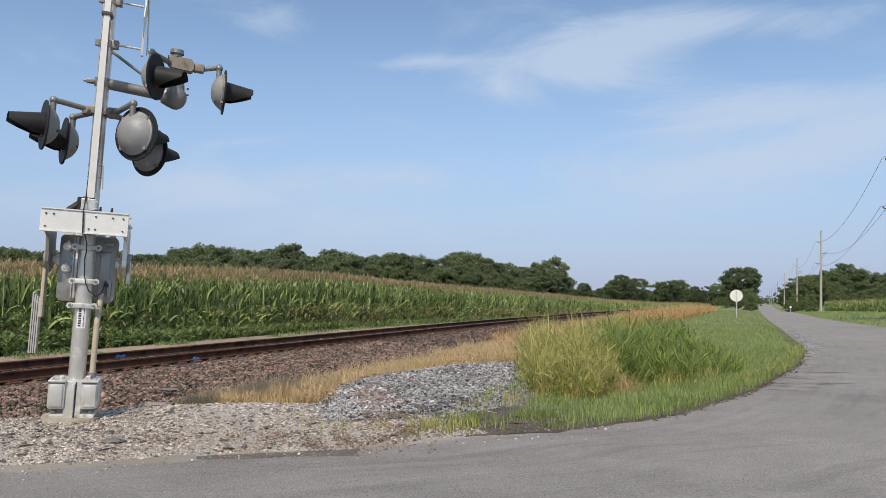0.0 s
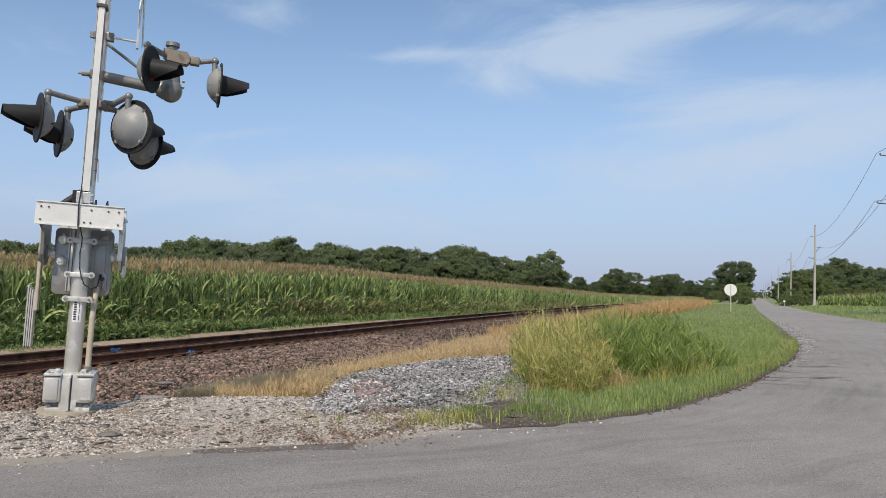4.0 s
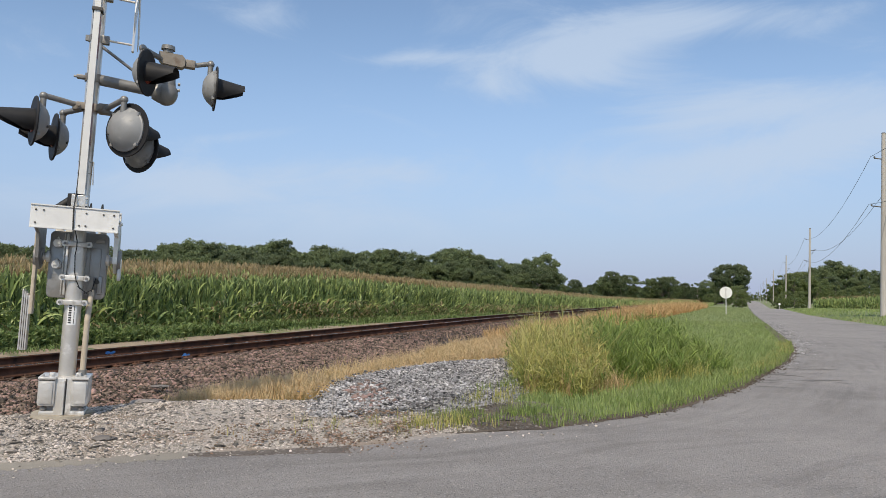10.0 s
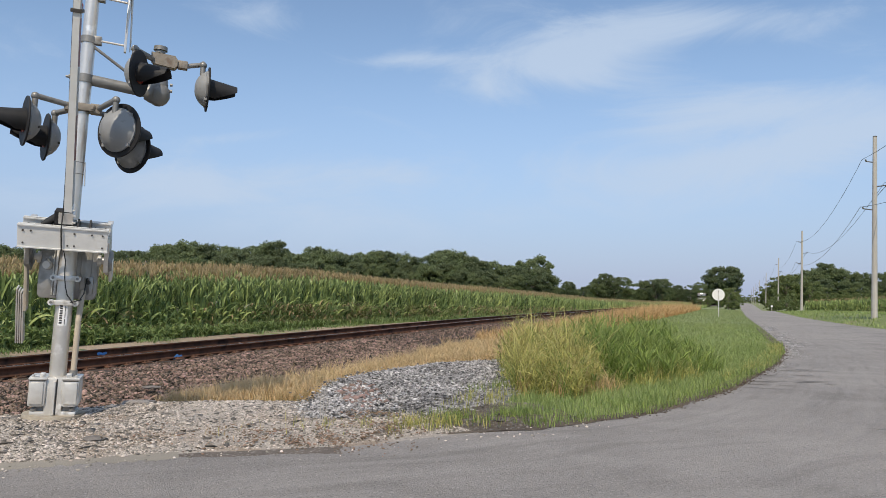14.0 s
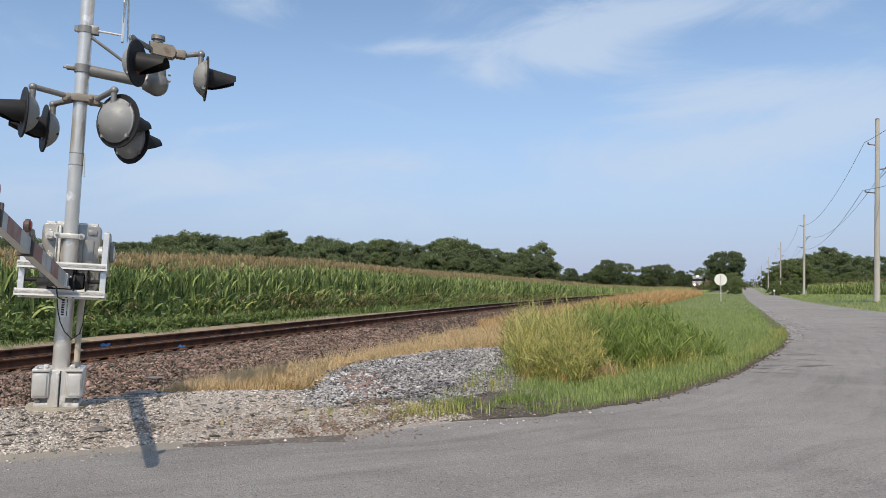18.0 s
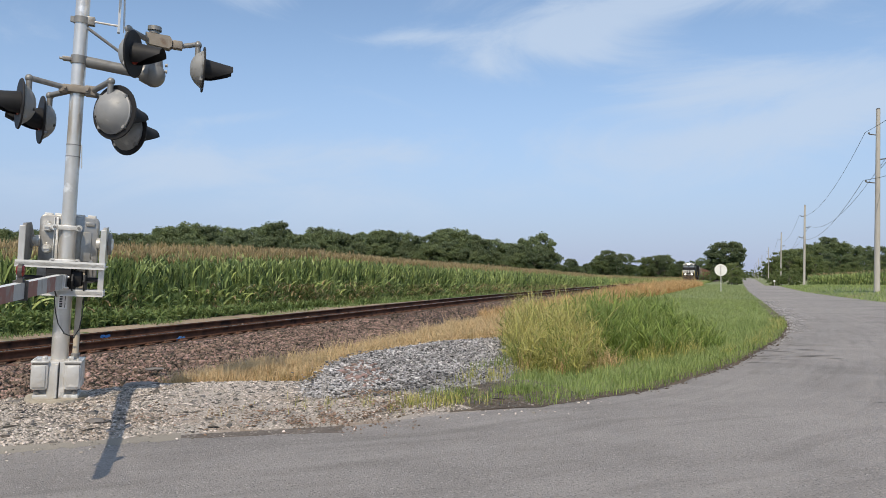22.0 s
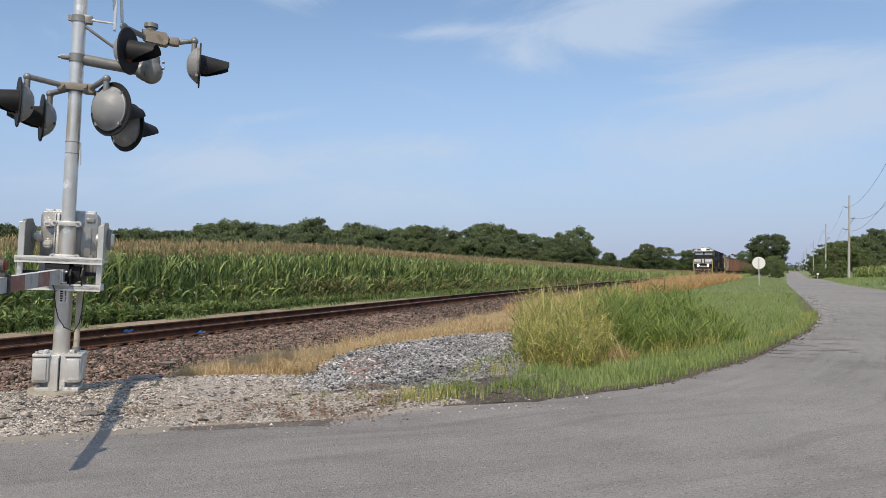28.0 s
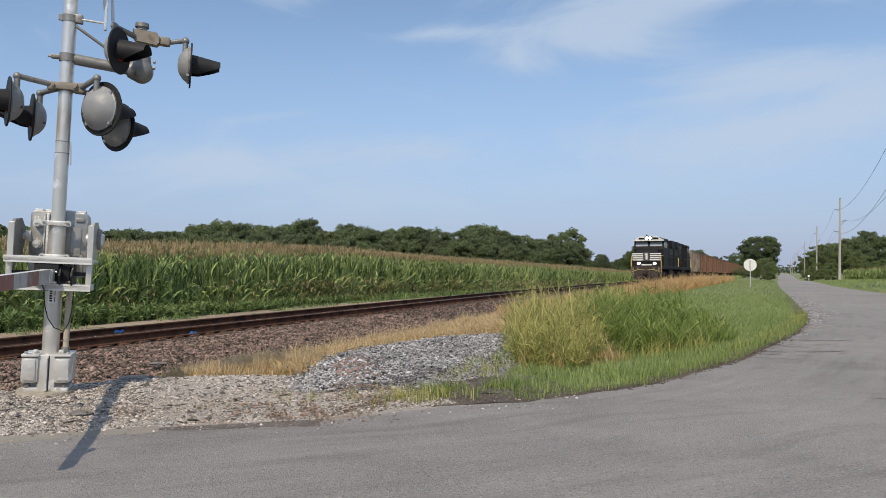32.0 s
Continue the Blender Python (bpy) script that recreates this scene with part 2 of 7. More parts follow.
M = dict(
    grass_ground=mat("grass_ground", (0.13, 0.168, 0.06), (0.20, 0.222, 0.088), 0.9, 0.95, bump=0.6, bscale=14, spots=((0.23, 0.19, 0.10), 0.35, 0.56, 0.72)),
    asphalt=mat("asphalt", (0.222, 0.204, 0.192), (0.318, 0.292, 0.275), 1.1, 0.92, bump=1.0, bscale=85, spots=[((0.15, 0.138, 0.131), 0.36, 0.54, 0.78), ((0.41, 0.378, 0.356), 50, 0.56, 0.70), ((0.095, 0.088, 0.083), 60, 0.56, 0.70)], stretch=(0.8, 1.25, 1), detail=10),
    tar=mat("tar", (0.12, 0.109, 0.10), (0.205, 0.188, 0.174), 9, 0.85, bump=0.8, bscale=60),
    old_patch=mat("old_patch", (0.082, 0.064, 0.053), (0.165, 0.138, 0.117), 8, 0.9, bump=0.9, bscale=50, spots=[((0.27, 0.24, 0.21), 24, 0.56, 0.66)]),
    red_dirt=mat("red_dirt", (0.17, 0.112, 0.075), (0.27, 0.19, 0.135), 20, 0.95, island=0.5, bump=0.3),
    wet_edge=mat("wet_edge", (0.062, 0.046, 0.033), (0.135, 0.105, 0.076), 7, 0.9, bump=0.7, bscale=60),
    limestone=mat("limestone", (0.312, 0.276, 0.243), (0.462, 0.42, 0.378), 5, 0.95, bump=1.0, bscale=60, spots=[((0.285, 0.215, 0.155), 1.1, 0.50, 0.68), ((0.13, 0.115, 0.10), 26, 0.60, 0.68)]),
    sand_dust=mat("sand_dust", (0.235, 0.212, 0.18), (0.30, 0.27, 0.225), 6, 0.95, bump=0.6, bscale=70),
    sand=mat("sand", (0.25, 0.188, 0.132), (0.35, 0.272, 0.20), 3, 0.95, bump=0.6, bscale=40, spots=[((0.10, 0.13, 0.045), 1.1, 0.54, 0.64)]),
    pebble_light=mat("pebble_light", (0.27, 0.236, 0.20), (0.51, 0.465, 0.415), 14, 0.9, island=0.7, bump=0.3),
    pebble_dark=mat("pebble_dark", (0.09, 0.085, 0.08), (0.19, 0.17, 0.15), 14, 0.9, island=0.4, bump=0.3),
    riprap=mat("riprap", (0.125, 0.122, 0.124), (0.47, 0.455, 0.45), 12, 0.85, island=0.9, bump=0.3),
    brick_bit=mat("brick_bit", (0.20, 0.13, 0.11), (0.28, 0.20, 0.175), 12, 0.9, island=0.3),
    ballast=mat("ballast", (0.045, 0.030, 0.023), (0.268, 0.196, 0.15), 22, 0.92, island=0.97, bump=0.3),
    # nearly black: the shade in the gaps between stones is put into the bed's colour
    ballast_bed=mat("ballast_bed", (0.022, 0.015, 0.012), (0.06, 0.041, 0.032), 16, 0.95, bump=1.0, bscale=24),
    rail_side=mat("rail_side", (0.062, 0.030, 0.019), (0.135, 0.066, 0.042), 6, 0.85, bump=0.3, spec=0.12, spots=((0.035, 0.022, 0.017), 3, 0.52, 0.68)),
    dry_leaf=leafy("dry_leaf", (0.24, 0.185, 0.095), (0.33, 0.26, 0.14), (0.38, 0.30, 0.17), (0.3, 1.0), island=0.4),
    rail_top=mat("rail_top", (0.42, 0.40, 0.38), (0.5, 0.48, 0.46), 5, 0.28, metal=1.0),
    tie=mat("tie", (0.045, 0.032, 0.025), (0.10, 0.07, 0.052), 7, 0.95, bump=0.8, bscale=30, stretch=(1, 6, 6), rand=0.3),
    rust=mat("rust", (0.095, 0.048, 0.03), (0.16, 0.08, 0.048), 9, 0.9, bump=0.5, rand=0.3),
    rust_dust=mat("rust_dust", (0.085, 0.043, 0.029), (0.165, 0.085, 0.056), 9, 0.95, bump=1.0, bscale=30, spots=((0.03, 0.02, 0.016), 6, 0.55, 0.64)),
    blue_paint=mat("blue_paint", (0.04, 0.20, 0.55), (0.12, 0.33, 0.68), 25, 0.6),
    galvanised=mat("galvanised", (0.57, 0.548, 0.512), (0.74, 0.716, 0.678), 5, 0.30, metal=0.6, bump=0.15, bscale=30, spots=[((0.44, 0.41, 0.37), 2.4, 0.60, 0.76), ((0.88, 0.86, 0.83), 7, 0.6, 0.7)]),
    silver_paint=mat("silver_paint", (0.54, 0.525, 0.492), (0.70, 0.685, 0.65), 4, 0.42, metal=0.45, bump=0.4, bscale=14, spots=[((0.84, 0.83, 0.80), 3.4, 0.54, 0.60), ((0.22, 0.19, 0.155), 4.2, 0.61, 0.70)]),
    white_metal=mat("white_metal", (0.62, 0.62, 0.60), (0.74, 0.74, 0.72), 6, 0.42, metal=0.1, bump=0.08, spots=((0.42, 0.39, 0.34), 4.0, 0.64, 0.78)),
    grey_iron=mat("grey_iron", (0.19, 0.188, 0.18), (0.29, 0.285, 0.275), 6, 0.45, metal=0.4, bump=0.2, spots=((0.15, 0.115, 0.085), 5.0, 0.60, 0.75)),
    lamp_grey=mat("lamp_grey", (0.225, 0.23, 0.235), (0.30, 0.305, 0.305), 5, 0.55, metal=0.15, bump=0.12, spots=[((0.36, 0.36, 0.35), 9.0, 0.66, 0.80), ((0.11, 0.105, 0.10), 6, 0.64, 0.78)]),
    # the pale spots here are bright wear and painted highlights in one
    cast_alu=mat("cast_alu", (0.27, 0.264, 0.25), (0.37, 0.362, 0.345), 4, 0.36, metal=0.55, bump=0.4, bscale=8, spots=[((0.56, 0.55, 0.53), 2.6, 0.64, 0.72), ((0.13, 0.115, 0.10), 3.4, 0.56, 0.72)]),
    arm_cast=mat("arm_cast", (0.19, 0.165, 0.135), (0.28, 0.25, 0.215), 6, 0.6, metal=0.2, bump=0.2, spots=((0.13, 0.085, 0.055), 6.0, 0.60, 0.72)),
    black_paint=mat("black_paint", (0.012, 0.012, 0.013), (0.026, 0.026, 0.028), 5, 0.6, bump=0.1, spec=0.25),
    dark_iron=mat("dark_iron", (0.05, 0.047, 0.044), (0.10, 0.09, 0.08), 7, 0.6, metal=0.3, bump=0.2),
    red_lens=mat("red_lens", (0.16, 0.010, 0.008), (0.22, 0.018, 0.014), 20, 0.3),
    red_tape=mat("red_tape", (0.21, 0.075, 0.062), (0.29, 0.115, 0.095), 12, 0.5, spots=((0.27, 0.20, 0.18), 9, 0.52, 0.66)),
    white_tape=mat("white_tape", (0.40, 0.40, 0.385), (0.50, 0.50, 0.485), 12, 0.5, spots=((0.30, 0.275, 0.25), 9, 0.52, 0.68)),
    pvc_tan=mat("pvc_tan", (0.40, 0.34, 0.26), (0.50, 0.44, 0.35), 6, 0.6, bump=0.1),
    rubber=mat("rubber", (0.012, 0.012, 0.012), (0.025, 0.025, 0.025), 8, 0.6),
    concrete=mat("concrete", (0.30, 0.265, 0.21), (0.42, 0.38, 0.31), 7, 0.95, bump=0.8, bscale=35, spots=((0.2, 0.16, 0.11), 5, 0.52, 0.68)),
    label_white=mat("label_white", (0.78, 0.78, 0.77), (0.84, 0.84, 0.83), 9, 0.5),
    ink=mat("ink", (0.02, 0.02, 0.025), (0.03, 0.03, 0.035), 9, 0.6),
    sign_back=mat("sign_back", (0.66, 0.66, 0.64), (0.76, 0.76, 0.74), 4, 0.6, metal=0.1, bump=0.05),
    pole_wood=mat("pole_wood", (0.36, 0.335, 0.305), (0.48, 0.455, 0.42), 3, 0.95, bump=0.6, stretch=(8, 8, 0.6)),
    wire=mat("wire", (0.06, 0.06, 0.06), (0.09, 0.09, 0.09), 3, 0.6),
    bark=mat("bark", (0.10, 0.085, 0.065), (0.17, 0.15, 0.12), 3, 0.95, bump=0.8, stretch=(3, 3, 0.7)),
    pale_bark=mat("pale_bark", (0.34, 0.31, 0.26), (0.44, 0.41, 0.35), 3, 0.95, bump=0.5),
    loco_black=mat("loco_black", (0.008, 0.008, 0.009), (0.016, 0.016, 0.017), 1.6, 0.6, bump=0.05, spec=0.18, spots=((0.020, 0.018, 0.016), 1.2, 0.58, 0.75)),
    loco_white=mat("loco_white", (0.66, 0.66, 0.63), (0.74, 0.74, 0.71), 2.5, 0.5, spots=((0.42, 0.38, 0.32), 2.0, 0.60, 0.75)),
    loco_under=mat("loco_under", (0.022, 0.015, 0.012), (0.062, 0.042, 0.033), 4, 0.85, bump=0.3),
    # grey base colour carries the pale reflection of the panes
    cab_glass=mat("cab_glass", (0.30, 0.32, 0.33), (0.40, 0.42, 0.43), 2, 0.12, spec=0.8),
    gold_rail=mat("gold_rail", (0.55, 0.40, 0.10), (0.62, 0.47, 0.15), 4, 0.5),
    headlight=mat("headlight", (0.9, 0.88, 0.8), (0.95, 0.93, 0.85), 5, 0.3, glow=14.0),
    hopper=mat("hopper", (0.135, 0.070, 0.044), (0.20, 0.110, 0.070), 0.9, 0.85, bump=0.1, rand=0.25, spots=((0.075, 0.045, 0.033), 0.8, 0.52, 0.7)),
    hopper_grey=mat("hopper_grey", (0.20, 0.165, 0.13), (0.27, 0.23, 0.19), 0.9, 0.8, bump=0.1, rand=0.1, spots=((0.12, 0.075, 0.055), 0.9, 0.5, 0.66)),
    coal=mat("coal", (0.015, 0.015, 0.016), (0.04, 0.038, 0.036), 5, 0.8, bump=1.0),
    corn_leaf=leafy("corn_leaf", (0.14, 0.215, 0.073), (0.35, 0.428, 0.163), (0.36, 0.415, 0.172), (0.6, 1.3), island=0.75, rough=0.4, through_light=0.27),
    corn_tassel=leafy("corn_tassel", (0.30, 0.222, 0.112), (0.40, 0.305, 0.16), (0.44, 0.34, 0.19), (0.2, 1.0)),
    corn_mass=mat("corn_mass", (0.33, 0.26, 0.13), (0.25, 0.235, 0.10), 2.0, 0.95, bump=1.0, bscale=8),
    weed=leafy("weed", (0.125, 0.20, 0.066), (0.21, 0.285, 0.10), (0.25, 0.305, 0.122), (0.5, 1.0), island=0.4),
    lawn=leafy("lawn", (0.195, 0.282, 0.086), (0.285, 0.352, 0.122), (0.345, 0.38, 0.16), (0.5, 1.1), island=0.35, through_light=0.3),
    # lawn again in duller, greyer colours: the fading with distance put into the grass
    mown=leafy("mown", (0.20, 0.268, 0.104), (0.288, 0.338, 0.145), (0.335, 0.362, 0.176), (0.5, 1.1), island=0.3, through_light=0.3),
    tall_green=leafy("tall_green", (0.145, 0.23, 0.048), (0.25, 0.325, 0.082), (0.34, 0.375, 0.135), (0.45, 1.1), island=0.5, through_light=0.35),
    deep_green=leafy("deep_green", (0.088, 0.165, 0.032), (0.165, 0.24, 0.055), (0.25, 0.30, 0.095), (0.5, 1.1), island=0.5, through_light=0.3),
    tall_yellow=leafy("tall_yellow", (0.28, 0.30, 0.075), (0.47, 0.43, 0.14), (0.56, 0.49, 0.21), (0.4, 1.1), island=0.6, through_light=0.28),
    straw=leafy("straw", (0.48, 0.335, 0.165), (0.59, 0.435, 0.235), (0.65, 0.50, 0.30), (0.3, 1.0), island=0.4),
    dead_brown=leafy("dead_brown", (0.42, 0.255, 0.105), (0.56, 0.36, 0.155), (0.62, 0.43, 0.21), (0.3, 1.0), island=0.4),
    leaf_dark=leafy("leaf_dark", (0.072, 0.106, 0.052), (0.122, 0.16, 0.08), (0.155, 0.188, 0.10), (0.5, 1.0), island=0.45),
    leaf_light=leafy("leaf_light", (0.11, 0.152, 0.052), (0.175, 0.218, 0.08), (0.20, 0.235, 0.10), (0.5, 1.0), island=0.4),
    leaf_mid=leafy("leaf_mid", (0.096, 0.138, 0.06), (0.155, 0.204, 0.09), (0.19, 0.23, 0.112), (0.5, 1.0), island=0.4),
)

# pale and dark wheel-worn streaks that follow the road
n_, l_ = M["asphalt"].node_tree.nodes, M["asphalt"].node_tree.links
worn = n_["Principled BSDF"].inputs["Base Color"].links[0].from_socket
across, place, flow = n_.new("ShaderNodeAttribute"), n_.new("ShaderNodeTexCoord"), n_.new("ShaderNodeCombineXYZ")
across.attribute_name = "along"
apart, slow, wide_ = n_.new("ShaderNodeSeparateXYZ"), n_.new("ShaderNodeMath"), n_.new("ShaderNodeMath")
slow.operation = wide_.operation = "MULTIPLY"
slow.inputs[1].default_value, wide_.inputs[1].default_value = 0.45, 62.0
l_.new(place.outputs["Object"], apart.inputs[0]), l_.new(apart.outputs[1], slow.inputs[0]), l_.new(across.outputs["Fac"], wide_.inputs[0])
l_.new(wide_.outputs[0], flow.inputs[0]), l_.new(slow.outputs[0], flow.inputs[1])
for colour, lo, hi, much, shift in (((0.37, 0.342, 0.322), 0.50, 0.68, 0.30, 0.0), ((0.125, 0.115, 0.108), 0.52, 0.68, 0.36, 7.3)):
    move, tex, rng, mix = n_.new("ShaderNodeVectorMath"), n_.new("ShaderNodeTexNoise"), n_.new("ShaderNodeMapRange"), n_.new("ShaderNodeMixRGB")
    move.inputs[1].default_value = (shift, shift, 0)
    tex.inputs["Scale"].default_value, tex.inputs["Detail"].default_value, tex.inputs["Roughness"].default_value = 1.0, 6.0, 0.6
    rng.inputs["From Min"].default_value, rng.inputs["From Max"].default_value, rng.inputs["To Max"].default_value = lo, hi, much
    mix.inputs[2].default_value = (*colour, 1)
    l_.new(flow.outputs[0], move.inputs[0]), l_.new(move.outputs[0], tex.inputs["Vector"]), l_.new(tex.outputs["Fac"], rng.inputs["Value"])
    l_.new(rng.outputs[0], mix.inputs[0]), l_.new(worn, mix.inputs[1])
    worn = mix.outputs[0]
l_.new(worn, n_["Principled BSDF"].inputs["Base Color"])

# ---- building helpers ----


def mesh_object(name, bm, material, smooth=False):
    me = bpy.data.meshes.new(name)
    bm.to_mesh(me)
    bm.free()
    me.materials.append(material)
    if smooth:
        me.polygons.foreach_set("use_smooth", [True] * len(me.polygons))
        me.set_sharp_from_angle(angle=radians(40))
    return new(name, me)


def part(name, bm, material, parent, label="", smooth=False):
    """One mesh object under a thing or under a part."""
    ob = mesh_object(name, bm, material, smooth)
    ob.parent = parent
    return tagged(ob, label)


def thing(name, m, label, category, group="", kind=""):
    ob = new(name)
    ob.matrix_world = m
    ob.empty_display_size = 0.1
    return tagged(ob, label, category, group, kind)


def raw(name, verts, faces, material, parent=None, along=None, smooth=False):
    """One object straight from arrays; along is a value for each vertex, from root to tip."""
    me = bpy.data.meshes.new(name)
    me.from_pydata([], [], [])
    verts, faces = np.asarray(verts, np.float32), np.asarray(faces, np.int32)
    k = faces.shape[1]
    me.vertices.add(len(verts))
    me.vertices.foreach_set("co", verts.ravel())
    me.loops.add(faces.size)
    me.loops.foreach_set("vertex_index", faces.ravel())
    me.polygons.add(len(faces))
    me.polygons.foreach_set("loop_start", np.arange(0, faces.size, k, dtype=np.int32))
    if along is not None:
        me.attributes.new("along", "FLOAT", "POINT").data.foreach_set("value", np.asarray(along, np.float32).ravel())
    if smooth:
        me.polygons.foreach_set("use_smooth", [True] * len(faces))
    me.update(calc_edges=True)
    me.materials.append(material)
    ob = new(name, me)
    if parent:
        ob.parent = parent
    return ob


def box(bm, x0, x1, y0, y1, z0, z1, bevel=0.0, m=None):
    r = bmesh.ops.create_cube(bm, size=1)
    t = Matrix.Translation(((x0 + x1) / 2, (y0 + y1) / 2, (z0 + z1) / 2)) @ Matrix.Diagonal((x1 - x0, y1 - y0, z1 - z0, 1))
    bmesh.ops.transform(bm, matrix=(m @ t) if m else t, verts=r["verts"])
    if bevel:
        edges = list({e for v in r["verts"] for e in v.link_edges})
        bmesh.ops.bevel(bm, geom=edges, offset=bevel, segments=2, affect="EDGES", profile=0.6)
    return bm


def rod(bm, a, b, r, r2=None, seg=14, cap=True):
    a, b = Vector(a), Vector(b)
    d = b - a
    bmesh.ops.create_cone(bm, cap_ends=cap, segments=seg, radius1=r, radius2=r if r2 is None else r2, depth=d.length,
                          matrix=Matrix.Translation((a + b) / 2) @ d.to_track_quat("Z", "Y").to_matrix().to_4x4())
    return bm


def tube(bm, pts, r, seg=10):
    """A pipe through points, with a ball at each bend."""
    for a, b in zip(pts, pts[1:]):
        rod(bm, a, b, r, seg=seg)
    for p in pts[1:-1]:
        bmesh.ops.create_uvsphere(bm, u_segments=seg, v_segments=6, radius=r * 1.01, matrix=Matrix.Translation(p))
    return bm


def lathe(bm, profile, m, seg=28):
    """Turns (radius, height) rows round the z axis of m."""
    rings = []
    for r, h in profile:
        rings.append([bm.verts.new(m @ Vector((r * math.cos(2 * math.pi * k / seg), r * math.sin(2 * math.pi * k / seg), h))) for k in range(seg)])
    for a, b in zip(rings, rings[1:]):
        for k in range(seg):
            bm.faces.new((a[k], a[(k + 1) % seg], b[(k + 1) % seg], b[k]))
    for ring, flip in ((rings[0], True), (rings[-1], False)):
        bm.faces.new(ring[::-1] if flip else ring)
    return bm


def prism(bm, outline, x0, x1, m=None):
    """An outline in y, z drawn out along x."""
    m = m or Matrix()
    a = [bm.verts.new(m @ Vector((x0, y, z))) for y, z in outline]
    b = [bm.verts.new(m @ Vector((x1, y, z))) for y, z in outline]
    n = len(a)
    bm.faces.new(a[::-1]), bm.faces.new(b)
    for k in range(n):
        bm.faces.new((a[k], a[(k + 1) % n], b[(k + 1) % n], b[k]))
    bmesh.ops.recalc_face_normals(bm, faces=bm.faces)
    return bm


# ---- the lie of the land ----
def smooth_line(xs, ys):
    xs, ys = np.array(xs, float), np.array(ys, float)
    d = np.gradient(ys, xs)

    def f(x):
        x = np.clip(np.asarray(x, float), xs[0], xs[-1])
        i = np.clip(np.searchsorted(xs, x) - 1, 0, len(xs) - 2)
        h = xs[i + 1] - xs[i]
        t = (x - xs[i]) / h
        return ((2 * t**3 - 3 * t**2 + 1) * ys[i] + (t**3 - 2 * t**2 + t) * h * d[i]
                + (-2 * t**3 + 3 * t**2) * ys[i + 1] + (t**3 - t**2) * h * d[i + 1])
    return f


track_x = smooth_line([-60, 0, 10, 20, 38, 52, 77.5, 115, 158, 193, 400, 900], [-12.0, -11.6, -11.4, -10.9, -9.7, -8.35, -5.95, -3.2, -0.2, 2.3, 17.2, 53])
rail_z = smooth_line([-60, 12, 30, 45, 60, 77, 110, 128, 160, 190, 222, 309, 900], [0.15, 0.15, 0.23, 0.29, 0.33, 0.35, 0.26, 0.17, 0.0, -0.15, -0.28, -0.8, -2.4])


def lay(y):
    """Height of the open ground along the line."""
    y = np.asarray(y, float)
    return np.where(y < 60, np.maximum(rail_z(y) - 0.15, 0.0), rail_z(y) - 0.15)


def road_lay(y):
    """Height of the road along its length: level, then a shallow dip and a long rise."""
    y = np.asarray(y, float)
    return np.where(y < 90, lay(np.minimum(y, 90.0)), np.interp(y, [90, 102, 120, 150, 200, 285, 520], [0.18, 0.10, -0.30, -0.72, -0.50, 0.0, -0.6]))


def ground_z(x, y):
    """Height of the open ground: level with the road, lower beside the ballast."""
    x, y = np.asarray(x, float), np.asarray(y, float)
    off = x - track_x(y)
    dip = 0.24 * np.exp(-((off - 3.2) / 2.2) ** 2) + 0.30 * (np.abs(off) < 2.6)
    near = 1 / (1 + np.exp(-(y - 2.6) / 0.7))
    beyond = x - np.interp(y, BANK_Y, BANK_X)
    t = np.clip(beyond / 3.0, 0, 1)
    bank = np.interp(y, [14, 30, 49, 75, 108, 160, 300], [0, 0.25, 0.58, 0.30, 0.0, 0.0, 0]) * t * t * (3 - 2 * t)
    k = np.clip((x - np.interp(y, EDGE_Y, EDGE_X)) / 2.5 + 1.0, 0, 1)
    level = lay(y) * (1 - k) + np.where(y < 90, lay(y), np.minimum(road_lay(y), lay(y) + 0.4) - 0.02) * k
    return level - dip * near - 0.03 - field_drop(y) * np.clip((-off - 2.6) / 1.6, 0, 1) + bank


def field_drop(y):
    """How far the field beyond the track lies below it."""
    return np.interp(y, [28, 42, 62, 105, 170, 300], [0, 0.24, 0.56, 1.2, 1.25, 1.0])


def road_left(y):
    return np.interp(y, EDGE_Y, EDGE_X)


BANK_X, BANK_Y = [15.4, 13.6, 11.9, 9.7, 9.25, 9.1, 10.3, 12.4, 45.2], [10, 18, 30, 42, 50, 62, 80, 107, 520]      # right edge of the road
EDGE_X = [-1.48, -0.31, 0.84, 2.12, 2.77, 3.18, 4.17, 5.3, 8.6, 12.9, 40]
EDGE_Y = [8.06, 9.72, 12.88, 18.03, 21.72, 25.53, 42.2, 62, 107, 160, 520]
rs = np.random.RandomState(7)


# ---- loose pieces in bulk ----
ICO = np.array([(0, 0, 1), *[(math.cos(a) * 0.894, math.sin(a) * 0.894, 0.447) for a in np.arange(5) * 1.2566],
                *[(math.cos(a) * 0.894, math.sin(a) * 0.894, -0.447) for a in np.arange(5) * 1.2566 + 0.6283], (0, 0, -1)])
ICO_F = np.array([(0, 1 + k, 1 + (k + 1) % 5) for k in range(5)] + [(1 + k, 6 + k, 1 + (k + 1) % 5) for k in range(5)]
                 + [(1 + (k + 1) % 5, 6 + k, 6 + (k + 1) % 5) for k in range(5)] + [(11, 6 + (k + 1) % 5, 6 + k) for k in range(5)])


